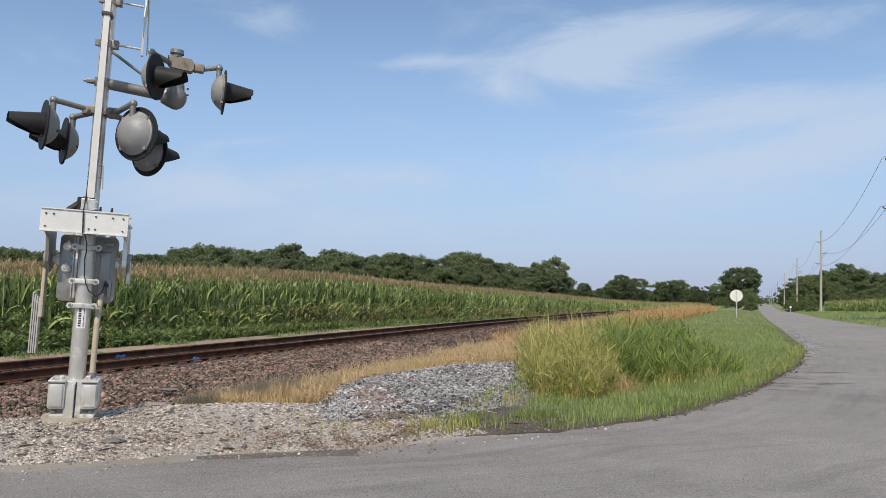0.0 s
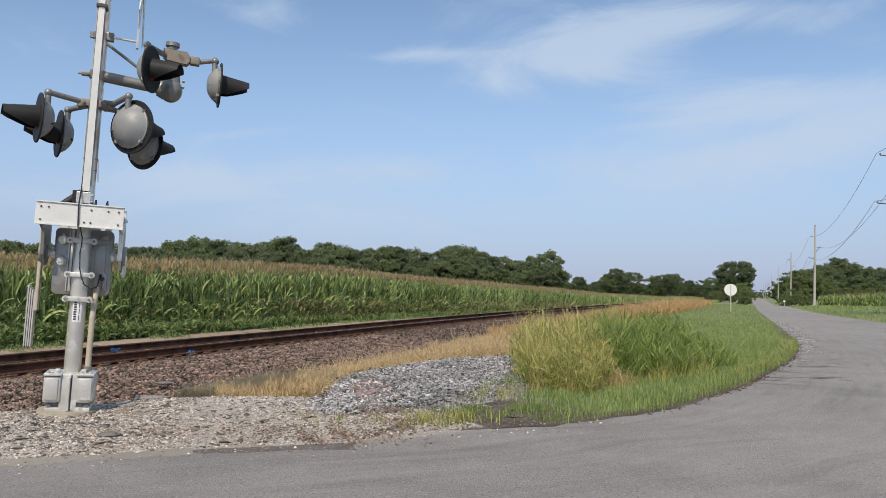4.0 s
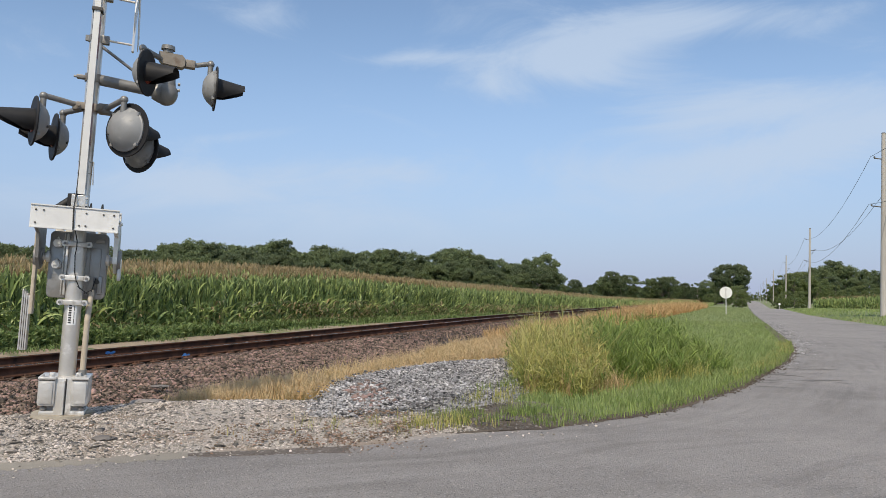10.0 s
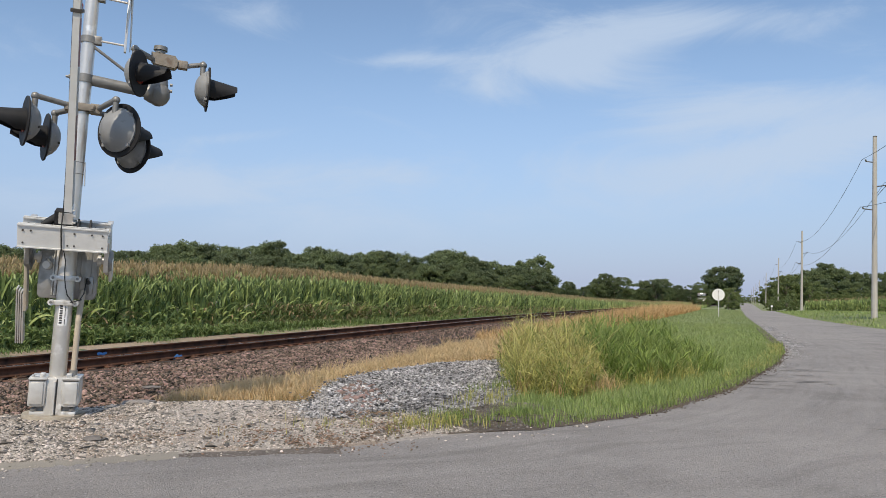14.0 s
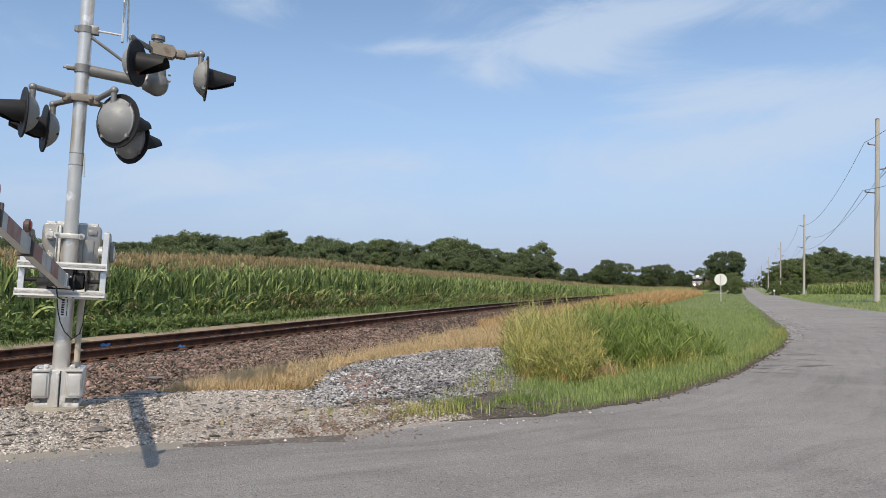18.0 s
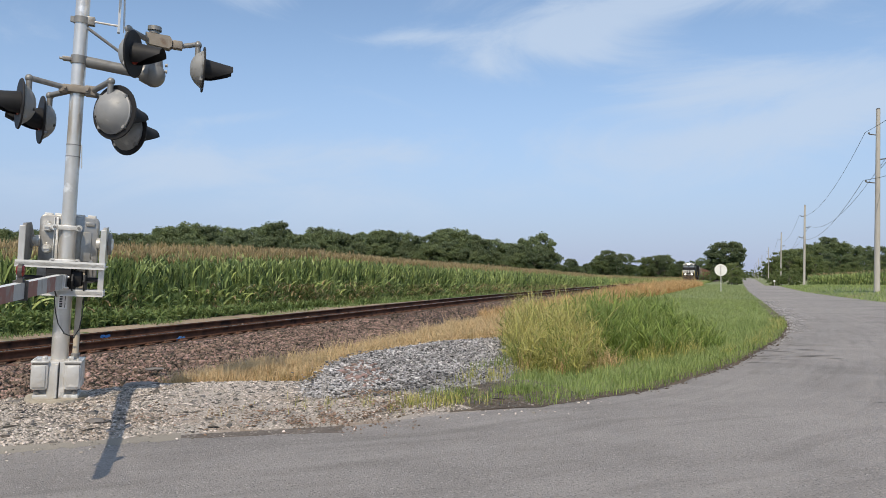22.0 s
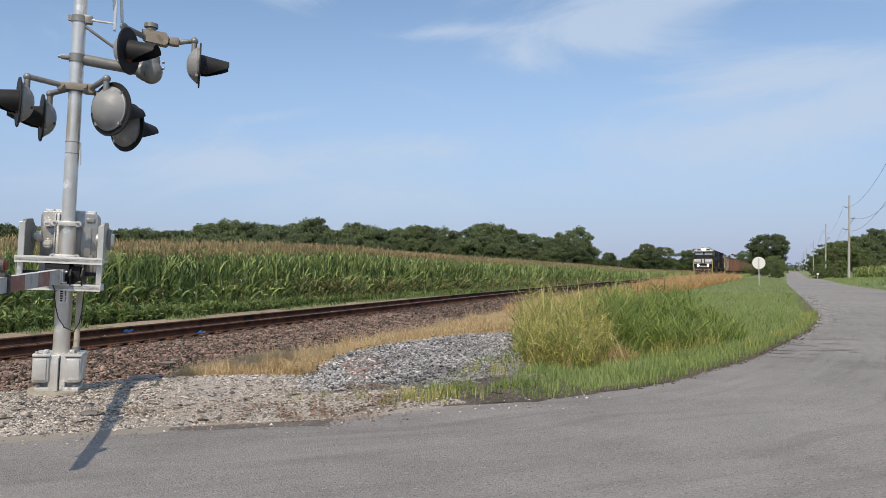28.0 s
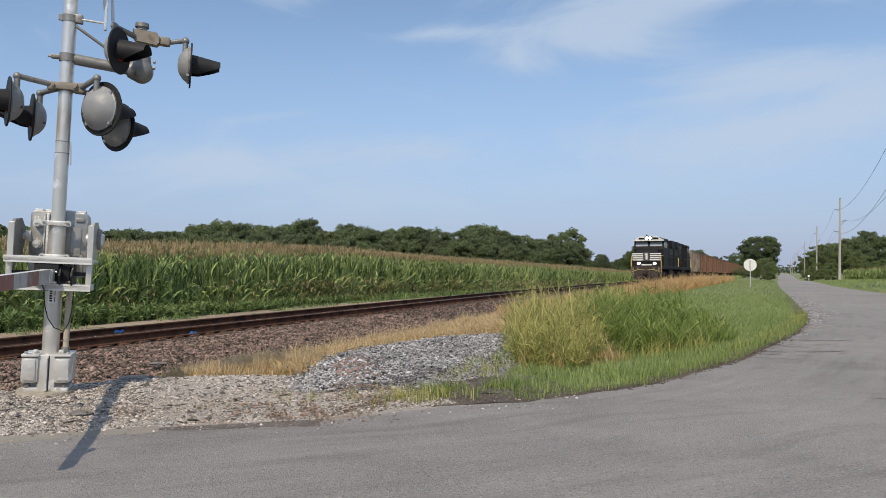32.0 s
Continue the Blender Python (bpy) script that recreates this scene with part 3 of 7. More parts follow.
def rocks(name, pos, size, material, flat=0.65, parent=None):
    n = len(pos)
    v = ICO[None] * (1 + rs.uniform(-0.45, 0.42, (n, 12, 1)))
    v = v * (np.stack([rs.uniform(0.75, 1.35, n), rs.uniform(0.6, 1.0, n), rs.uniform(flat * 0.7, flat * 1.2, n)], 1)[:, None])
    a, b = rs.uniform(0, 6.283, n), rs.normal(0, 0.35, n)
    ca, sa, cb, sb = np.cos(a), np.sin(a), np.cos(b), np.sin(b)
    x, y, z = v[..., 0], v[..., 1], v[..., 2]
    y, z = y * cb[:, None] - z * sb[:, None], y * sb[:, None] + z * cb[:, None]
    x, y = x * ca[:, None] - y * sa[:, None], x * sa[:, None] + y * ca[:, None]
    v = np.stack([x, y, z], -1) * np.asarray(size)[:, None, None] + np.asarray(pos)[:, None]
    f = (ICO_F[None] + (np.arange(n) * 12)[:, None, None]).reshape(-1, 3)
    return raw(name, v.reshape(-1, 3), f, material, parent)


def ribbons(root, az, length, e0, e1, width, seg=3, shape=(0.8, 1.0, 0.7, 0.08), side=0.0, tilt=0.0):
    """Blades: from each root, out along az, rising at e0 and ending at e1 radians. Gives vertices, quads and how far along."""
    n = len(root)
    t = np.linspace(0, 1, seg + 1)
    el = e0[:, None] + (e1 - e0)[:, None] * t[None] ** 1.3
    azs = az[:, None] + side * t[None]
    step = (length / seg)[:, None]
    h = np.concatenate([np.zeros((n, 1)), np.cumsum(np.cos(el[:, :-1]) * step, 1)], 1)
    z = np.concatenate([np.zeros((n, 1)), np.cumsum(np.sin(el[:, :-1]) * step, 1)], 1)
    mid = np.stack([root[:, None, 0] + h * np.cos(azs), root[:, None, 1] + h * np.sin(azs), root[:, None, 2] + z], -1)
    w = np.interp(t, np.linspace(0, 1, len(shape)), shape)[None] * width[:, None] / 2
    across = np.stack([-np.sin(azs), np.cos(azs), np.zeros_like(azs)], -1)
    if tilt:
        tw = rs.normal(0, tilt, n)[:, None, None] * np.ones((1, seg + 1, 1))
        over = np.stack([-np.sin(el) * np.cos(azs), -np.sin(el) * np.sin(azs), np.cos(el)], -1)
        across = across * np.cos(tw) + over * np.sin(tw)
    across = across * w[..., None]
    v = np.stack([mid - across, mid + across], 2).reshape(n, -1, 3)
    k = np.arange(seg) * 2
    q = np.stack([k, k + 1, k + 3, k + 2], 1)
    f = q[None] + (np.arange(n) * (2 * seg + 2))[:, None, None]
    return v.reshape(-1, 3), f.reshape(-1, 4), np.repeat(np.tile(t, (n, 1)), 2, 1).ravel()


def blades(name, root, length, width, material, lean=0.5, e0=1.35, seg=3, parent=None, shape=(0.8, 1.0, 0.7, 0.08)):
    n = len(root)
    v, f, a = ribbons(np.asarray(root), rs.uniform(0, 6.283, n), length, np.full(n, e0) + rs.normal(0, 0.12, n),
                      e0 - np.abs(rs.normal(lean, lean * 0.6, n)), width, seg, shape)
    return raw(name, v, f, material, parent, a)


def join_blades(name, parts_, material, parent=None):
    vs, fs, al, k = [], [], [], 0
    for v, f, a in parts_:
        vs.append(v), fs.append(f + k), al.append(a)
        k += len(v)
    return raw(name, np.concatenate(vs), np.concatenate(fs), material, parent, np.concatenate(al))


def sheet(name, xs, ys, z, material):
    """A grid over xs, ys (both may be 2D) at heights z."""
    if np.ndim(xs) == 1:
        xs, ys = np.meshgrid(xs, ys)
    z = z(xs, ys) if callable(z) else z
    r, c = xs.shape
    i = np.arange(r * c).reshape(r, c)
    f = np.stack([i[:-1, :-1], i[:-1, 1:], i[1:, 1:], i[1:, :-1]], -1).reshape(-1, 4)
    return raw(name, np.stack([xs, ys, z], -1).reshape(-1, 3), f, material, smooth=True)


def rough(x, y, scale, amount):
    return amount * np.array([noise.noise((a * scale, b * scale, 3.7)) for a, b in zip(np.ravel(x), np.ravel(y))]).reshape(np.shape(x))


# ---- ground, road, shoulder ----
gx = np.concatenate([[-3000, -1500, -700, -350, -200, -120, -80, -60, -45, -35, -30], np.arange(-26, 20.1, 0.7), [24, 30, 40, 55, 80, 120, 200, 350, 700, 1500, 3000]])
gy = np.concatenate([[-600, -200, -80, -40, -20, -10, -4], np.arange(0, 40, 0.7), np.arange(40, 100, 2), np.arange(100, 200, 8), [210, 240, 280, 330, 400, 520, 700, 1000, 1600, 2600, 4000]])
ground = sheet("ground", gx, gy, lambda x, y: ground_z(x, y) + rough(x, y, 0.4, 0.02), M["grass_ground"])
tagged(ground, "grassy farmland beside the railway, running to the horizon", "ground", kind="structure")

RIM_X = [-60, -30, -13.5, -5.31, -4.82, -4.22, -3.05, -2.24] + EDGE_X
RIM_Y = [-38, -14.5, -1.6, 4.74, 5.08, 5.62, 6.41, 7.45] + EDGE_Y


def road_z(x, y):
    off = np.abs(np.asarray(x) - track_x(y))
    t = np.clip((5.5 - off) / 3.7, 0, 1)
    return road_lay(y) + 0.004 + 0.135 * t * t * (3 - 2 * t) * (np.asarray(y) < 4)


ry = np.concatenate([np.arange(-38, 0, 2), np.arange(0, 30, 0.35), np.arange(30, 60, 1.5), np.arange(60, 200, 6), [230, 300, 400, 520]])
rl = np.interp(ry, RIM_Y, RIM_X)
rl = rl + np.array([noise.noise((0.0, y * 1.7, 0)) * 0.09 + noise.noise((5.0, y * 6, 0)) * 0.04 for y in ry]) * (ry > 8.3) - 0.35 * np.interp(ry, [-20, -8, 8.0, 8.4], [0, 1, 1, 0])
rw = 0.35 * np.interp(ry, [-20, -8, 8.0, 8.4], [0, 1, 1, 0]) + np.interp(ry, [-38, -15, 0, 10, 18, 30, 42, 50, 62, 80, 107, 520], [24, 34, 28, 15.5, 11.5, 8.4, 5.4, 4.6, 3.8, 3.6, 3.8, 5.0])
u = np.linspace(0, 1, 30)
road = sheet("road", rl[:, None] + rw[:, None] * u[None], np.repeat(ry[:, None], 30, 1), lambda x, y: road_z(x, y), M["asphalt"])
road.data.attributes.new("along", "FLOAT", "POINT").data.foreach_set("value", np.tile(u, len(ry)).astype(np.float32))
tagged(road, "worn pale grey asphalt country road bending past the crossing", "road", kind="structure")

# gravel shoulder round the signal's foot
front = np.array([(-14.5, -2.4), (-11.0, 0.3), (-8.0, 2.65), (-6.3, 3.97), (-5.31, 4.72), (-4.82, 5.06), (-4.22, 5.6), (-3.05, 6.39), (-2.24, 7.43), (-1.48, 8.04), (-0.9, 8.85)])
back = np.array([(-12.2, 1.6), (-9.9, 2.9), (-8.3, 4.6), (-7.3, 5.6), (-6.75, 6.3), (-6.5, 6.95), (-6.25, 7.65), (-5.2, 8.3), (-4.3, 8.75), (-3.0, 9.2), (-1.9, 9.9)])
k = np.linspace(0, 10, 90)
fr = np.stack([np.interp(k, np.arange(11), front[:, c]) for c in (0, 1)], 1)
bk = np.stack([np.interp(k, np.arange(11), back[:, c]) for c in (0, 1)], 1)
v = np.linspace(-0.03, 1.06, 26)
px_ = fr[:, None, 0] * (1 - v) + bk[:, None, 0] * v
py_ = fr[:, None, 1] * (1 - v) + bk[:, None, 1] * v


def shoulder_h(vv, kk):
    high = np.interp(kk, [0, 3, 5, 6.5, 8, 9, 10], [0.13, 0.12, 0.11, 0.10, 0.07, 0.04, 0.02])
    rise = np.interp(vv, [-0.03, 0.0, 0.35, 0.62, 0.93, 1.0, 1.06], [-0.02, 0.012, 0.62, 0.95, 1.0, 0.55, -1.2])
    return high * rise + 0.004


pz_ = shoulder_h(np.repeat(v[None], 90, 0), np.repeat(k[:, None], 26, 1)) + rough(px_, py_, 2.2, 0.022) * np.clip(v * 4, 0, 1)[None]
cut = 75
shoulder = sheet("gravel_shoulder", px_[:cut], py_[:cut], pz_[:cut], M["limestone"])
tagged(sheet("muddy_shoulder", px_[cut - 1:], py_[cut - 1:], pz_[cut - 1:], M["wet_edge"]), "dark muddy end of the shoulder where grass begins", "mud", kind="structure")
tagged(shoulder, "pale crushed limestone shoulder between road and ballast", "gravel", kind="structure")


def on_shoulder(n, vlo=0.02, vhi=0.97, klo=1.0, khi=10.0):
    kk, vv = rs.uniform(klo, khi, n), rs.uniform(vlo, vhi, n)
    a = np.stack([np.interp(kk, np.arange(11), front[:, c]) for c in (0, 1)], 1)
    b = np.stack([np.interp(kk, np.arange(11), back[:, c]) for c in (0, 1)], 1)
    p = a * (1 - vv)[:, None] + b * vv[:, None]
    z = shoulder_h(vv, kk) + rough(p[:, 0], p[:, 1], 2.2, 0.022) * np.clip(vv * 4, 0, 1)
    return np.column_stack([p, z])


tagged(rocks("shoulder_gravel", on_shoulder(52000, khi=8.3), np.clip(rs.lognormal(-5.0, 0.48, 52000), 0.004, 0.026), M["pebble_light"]),
       "loose pale limestone chips scattered over the shoulder", "gravel", kind="stuff")
tagged(rocks("asphalt_crumbs", on_shoulder(5200) + np.array([0, 0, 0.005]), np.clip(rs.lognormal(-4.6, 0.55, 5200), 0.005, 0.05), M["pebble_dark"], 0.22),
       "dark broken asphalt crumbs lying in the limestone", "rubble", kind="stuff")
p = on_shoulder(330, 0.12, 0.97, 1.2, 9.0) + np.array([0, 0, 0.006])
tagged(rocks("asphalt_flakes", p, np.clip(rs.lognormal(-3.75, 0.5, 330), 0.012, 0.06), M["pebble_dark"], 0.13),
       "flat dark flakes of old asphalt strewn on the limestone", "rubble", kind="stuff")
p = on_shoulder(420, 0.0, 0.18)
p[:, 1] -= 0.12
tagged(rocks("road_grit", np.column_stack([p[:, 0] + rs.normal(0, 0.25, 420), p[:, 1] - np.abs(rs.normal(0, 0.22, 420)), np.full(420, 0.008)]),
             np.clip(rs.lognormal(-4.75, 0.4, 420), 0.004, 0.02), M["pebble_light"]), "pale grit strayed from the shoulder onto the asphalt", "gravel", kind="stuff")
for x, y, z, s, tilt in ((-5.16, 5.6, 0.075, 0.07, 10), (-6.13, 7.36, 0.115, 0.15, -6), (-6.55, 5.95, 0.11, 0.09, 0), (-7.85, 9.7, -0.06, 0.11, 0)):
    bm = bmesh.new()
    bmesh.ops.create_icosphere(bm, subdivisions=2, radius=1)
    for w in bm.verts:
        w.co *= 1 + 0.35 * noise.noise(w.co * 1.6 + Vector((x, y, 0)))
        w.co = Vector((w.co.x * s * 1.4, w.co.y * s * 0.8, w.co.z * s * 0.24))
    ob = mesh_object("rock", bm, M["asphalt" if s == 0.15 else "tar"], True)
    ob.matrix_world = pose(x, y, z, tilt, 0, 25)
    tagged(ob, "flat grey slab of broken asphalt at the shoulder's back" if s == 0.15 else "dark lump of broken asphalt among the stones", "rock")

p = np.concatenate([np.column_stack([rs.normal(cx, sx, n), rs.normal(cy, sy, n)]) for cx, cy, sx, sy, n in ((-3.75, 6.42, 0.40, 0.16, 700), (-3.2, 6.62, 0.30, 0.2, 900), (-3.0, 7.2, 0.26, 0.3, 1000), (-3.35, 7.75, 0.2, 0.2, 400), (-4.6, 6.0, 0.45, 0.2, 300))])
p = p[np.array([noise.noise((x * 4, y * 4, 3)) for x, y in p]) > rs.normal(0, 0.3, len(p))]
vv_ = np.interp(p[:, 1] - np.interp(p[:, 0], front[:, 0], front[:, 1]), [0, 1.2], [0, 0.62])
tagged(rocks("dirt_crumbs", np.column_stack([p, shoulder_h(vv_, np.interp(p[:, 0], front[:, 0], np.arange(11.0))) + 0.006]), np.clip(rs.lognormal(-4.75, 0.45, len(p)), 0.004, 0.022), M["red_dirt"], 0.4),
       "reddish brown dirt crumbs trodden into the limestone", "dirt", kind="stuff")
p = on_shoulder(1500, khi=10.0, klo=8.0)
tagged(rocks("mixed_gravel", p, np.clip(rs.lognormal(-4.4, 0.4, 1500), 0.006, 0.03), M["pebble_dark"]), "grey gravel trodden into the mud", "gravel", kind="stuff")
sk = np.linspace(1.5, 6.0, 160)
sf = np.stack([np.interp(sk, np.arange(11), front[:, c]) for c in (0, 1)], 1)
sw = np.array([0.16 + 0.22 * noise.noise((t * 1.3, 0, 0)) + 0.12 * noise.noise((t * 7, 0, 4)) + 0.06 * noise.noise((t * 21, 0, 4)) for t in sk])
sv = np.linspace(-0.4, 1, 6)
tagged(sheet("sand_rim", sf[:, None, 0] + sv[None] * sw[:, None] * 0.62, sf[:, None, 1] - sv[None] * sw[:, None] * 0.79, np.repeat(np.interp(sv, [-0.4, 0, 1], [0.012, 0.009, 0.0046])[None], 160, 0), M["sand_dust"]),
       "tan sand washed from the shoulder onto the asphalt", "sand", kind="structure")
# worn cracks by the bend
bm = bmesh.new()
SEAMS = [(5.8, 24.4, -0.6, 1.3, 0.05), (3.6, 14.1, -0.1, 0.55, 0.022), (6.9, 20.2, -0.3, 1.0, 0.03), (2.6, 9.6, 0.1, 0.7, 0.014), (5.2, 31, -0.9, 1.2, 0.04)]
for i in range(30 + len(SEAMS)):
    y = 12.2 + rs.triangular(0, 1.5, 7)
    x = float(road_left(y)) + 0.2 + rs.exponential(0.4)
    ang = rs.normal(0.25, 0.3)
    ln, wd = rs.uniform(0.12, 0.5), rs.uniform(0.010, 0.034)
    if i >= 30:
        x, y, ang, ln, wd = SEAMS[i - 30]
    up, dn = [], []
    for t in np.linspace(-1, 1, 9):
        cx, cy = x + t * ln * math.cos(ang), y + t * ln * math.sin(ang) + 0.05 * noise.noise((t * 3, i, 0))
        hw = wd * (1 - t * t) * (0.6 + 0.8 * abs(noise.noise((t * 5, i, 7)))) + 0.002
        z = float(road_z(cx, cy)) + 0.005
        up.append(bm.verts.new((cx - math.sin(ang) * hw, cy + math.cos(ang) * hw, z)))
        dn.append(bm.verts.new((cx + math.sin(ang) * hw, cy - math.cos(ang) * hw, z)))
    for j in range(8):
        bm.faces.new((dn[j], dn[j + 1], up[j + 1], up[j]))
tagged(mesh_object("asphalt_cracks", bm, M["tar"]), "dark frayed cracks in the asphalt near the verge", "cracks", kind="stuff")
# dark patch and muddy rim on the asphalt
bm = bmesh.new()
outline = [(-4.25, 5.48), (-4.36, 5.72), (-4.1, 6.05), (-3.77, 6.32), (-3.35, 6.49), (-3.05, 6.46), (-2.9, 6.14), (-3.32, 5.96), (-3.73, 5.7)]
ring = []
for (x0, y0), (x1, y1) in zip(outline, outline[1:] + outline[:1]):
    for t in np.linspace(0, 1, 8)[:-1]:
        x, y = x0 + (x1 - x0) * t, y0 + (y1 - y0) * t
        ring.append((x + 0.05 * noise.noise((x * 6, y * 6, 0)), y + 0.05 * noise.noise((x * 6, y * 6, 9))))
top = [bm.verts.new((x, y, 0.0062)) for x, y in ring]
low = [bm.verts.new((x, y, -0.02)) for x, y in ring]
bm.faces.new(top)
for i in range(len(ring)):
    bm.faces.new((low[i], low[(i + 1) % len(ring)], top[(i + 1) % len(ring)], top[i]))
tagged(mesh_object("tar_patch", bm, M["old_patch"]), "dark frayed patch of old asphalt at the road's edge", "asphalt patch", kind="structure")

my = np.arange(7.4, 40, 0.06)
ml = np.interp(my, RIM_Y, RIM_X)
wid = np.clip(np.array([0.12 + 0.20 * noise.noise((1.0, y * 1.1, 0)) + 0.10 * noise.noise((1.0, y * 4.3, 5)) + 0.07 * noise.noise((1.0, y * 13, 5)) for y in my]), 0.02, 0.5) * np.interp(my, [7.4, 8.2, 13, 25, 40], [0.2, 0.5, 0.4, 0.45, 0.3])
uu = np.linspace(-0.6, 1, 7)
mud = sheet("mud_rim", ml[:, None] + np.where(uu < 0, uu * 0.4, uu * wid[:, None]), np.repeat(my[:, None], 7, 1) - np.clip(uu, 0, 1)[None] * wid[:, None] * 0.8, lambda x, y: road_lay(y) + np.interp(x - np.interp(y, RIM_Y, RIM_X), [-0.1, 0.0, 0.35], [0.012, 0.010, 0.0055]), M["wet_edge"])
tagged(mud, "dark crumbling mud along the edge of the asphalt", "mud", kind="structure")

y = 8.2 + rs.triangular(0, 4, 22, 2600)
x = road_left(y) + rs.normal(-0.02, 0.08, 2600)
tagged(rocks("rim_crumbs", np.column_stack([x, y - 0.05, road_z(x, y) + 0.004]), np.clip(rs.lognormal(-4.3, 0.5, 2600), 0.006, 0.04), M["wet_edge"], 0.4),
       "dark crumbs of mud and asphalt along the verge", "rubble", kind="stuff")
n = 13000
y = 15 + rs.triangular(0, 9, 30, n)
x = road_left(y) + np.abs(rs.normal(0.05, 0.30, n)) * np.interp(y, [15, 22, 45], [0.5, 1.0, 1.3])
keep = np.array([noise.noise((a * 1.2, b * 0.5, 4)) for a, b in zip(x, y)]) > -0.15
x, y = x[keep], y[keep]
tagged(rocks("edge_gravel", np.column_stack([x, y, road_z(x, y) + 0.003]), np.clip(rs.lognormal(-5.0, 0.4, len(x)), 0.005, 0.016) * np.interp(y, [15, 45], [0.9, 1.5]), M["riprap"], 0.4),
       "pale loose gravel along the fraying edge of the asphalt", "gravel", kind="stuff")

# ---- railway ----


def bed_z(off, y):
    """Height of the ballast."""
    o = np.abs(off)
    side = np.where(off > 0, np.interp(o, [0, 1.25, 1.75, 2.6, 4.9, 5.6], [-0.24, -0.235, -0.235, -0.28, -0.40, -0.8]), np.interp(o, [0, 1.35, 1.75, 2.6, 3.2], [-0.19, -0.19, -0.22, -0.42, -0.9]))
    return rail_z(y) + side


by = np.concatenate([np.arange(-40, 4, 2), np.arange(4, 40, 0.5), np.arange(40, 120, 2), np.arange(120, 900, 20)])
bo = np.array([-3.2, -2.6, -2.0, -1.7, -1.35, -0.6, 0, 0.6, 1.35, 1.75, 2.1, 2.6, 3.2, 3.9, 4.9, 5.6])
BO, BY = np.meshgrid(bo, by)
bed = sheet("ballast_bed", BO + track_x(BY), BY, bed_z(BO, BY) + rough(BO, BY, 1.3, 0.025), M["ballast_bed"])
tagged(bed, "brown stone ballast bed, darkened for the shade between its stones", "ballast", kind="structure")


def ballast_spots(n, y0, y1, o0, o1, tie_gap=True):
    y, o = rs.uniform(y0, y1, n), rs.uniform(o0, o1, n)
    z = bed_z(o, y) + rs.uniform(-0.015, 0.034, n)
    p = np.column_stack([o + track_x(y), y, z])
    return p[~((np.abs(o) < 1.32) & (np.abs((y % 0.5) - 0.25) < 0.1))]


pts = np.concatenate([ballast_spots(66000, 3, 17, 1.12, 5.0), ballast_spots(1800, 3, 22, 0.85, 1.12), ballast_spots(18000, 17, 22, 1.12, 4.4), ballast_spots(9000, 22, 45, 0.85, 3.3), ballast_spots(3000, 45, 95, 0.85, 3.0), ballast_spots(5000, 4, 40, -0.65, 0.85), ballast_spots(2500, 4, 40, -2.4, -0.65)])
tagged(rocks("ballast_stones", pts, np.clip(rs.lognormal(-3.92, 0.45, len(pts)), 0.010, 0.052) * np.interp(pts[:, 1], [20, 60, 95], [1, 1.25, 1.6]), M["ballast"], 0.75),
       "angular rust-brown ballast stones spilling down beside the rails", "ballast", kind="stuff")

fy_ = np.arange(2, 48, 0.25)
fo_ = np.linspace(0.80, 1.22, 5)
FOO, FYY = np.meshgrid(fo_, fy_)
tagged(sheet("fouled_ballast", FOO + rough(FYY, FYY * 0.3, 2.1, 0.07) * (FOO > 1.1) + track_x(FYY), FYY, rail_z(FYY) - 0.212 - 0.06 * (FOO > 1.2) + rough(FOO * 3, FYY, 2.5, 0.02), M["rust_dust"]), "rust-brown dust and grit along the foot of the rail", "ballast", kind="structure")
track = thing("railway_track", Matrix(), "single railway track of rusty rails on wooden ties", "railway track")
profile = [(-0.07, -0.172), (0.07, -0.172), (0.07, -0.155), (0.012, -0.135), (0.010, -0.045), (0.036, -0.035), (0.036, -0.006), (0.026, 0.0), (-0.026, 0.0), (-0.036, -0.006), (-0.036, -0.035), (-0.010, -0.045), (-0.012, -0.135), (-0.07, -0.155)]
ly = np.concatenate([np.arange(-40, 120, 1.5), np.arange(120, 900, 15)])
for side in (-0.7525, 0.7525):
    vs = np.array([[(track_x(y) + side + a, y, rail_z(y) + b) for a, b in profile] for y in ly]).reshape(-1, 3)
    n = len(profile)
    i = np.arange(len(ly) - 1)[:, None] * n
    j = np.arange(n)
    f = np.stack([i + j, i + (j + 1) % n, i + n + (j + 1) % n, i + n + j], -1).reshape(-1, 4)
    raw("rail", vs, f, M["rail_side"], track)
    hd = np.array([[(track_x(y) + side + a, y, rail_z(y) + b) for a, b in ((-0.024, 0.0015), (0.024, 0.0015))] for y in ly]).reshape(-1, 3)
    i = np.arange(len(ly) - 1) * 2
    tagged(raw("running_surface", hd, np.stack([i, i + 1, i + 3, i + 2], 1), M["rail_top"], track), "bright worn top of the rail")
bm = box(bmesh.new(), -1.3, 1.3, -0.115, 0.115, -0.17, 0.0, 0.012)
tie_mesh = bpy.data.meshes.new("tie")
bm.to_mesh(tie_mesh), bm.free()
tie_mesh.materials.append(M["tie"])
bm = box(bmesh.new(), -0.18, 0.18, -0.095, 0.095, 0.0, 0.022, 0.005)
for sx in (-0.11, 0.11):
    for sy in (-0.05, 0.05):
        box(bm, sx - 0.016, sx + 0.016, sy - 0.016, sy + 0.016, 0.02, 0.05)
plate_mesh = bpy.data.meshes.new("tie_plate")
bm.to_mesh(plate_mesh), bm.free()
plate_mesh.materials.append(M["rust"])
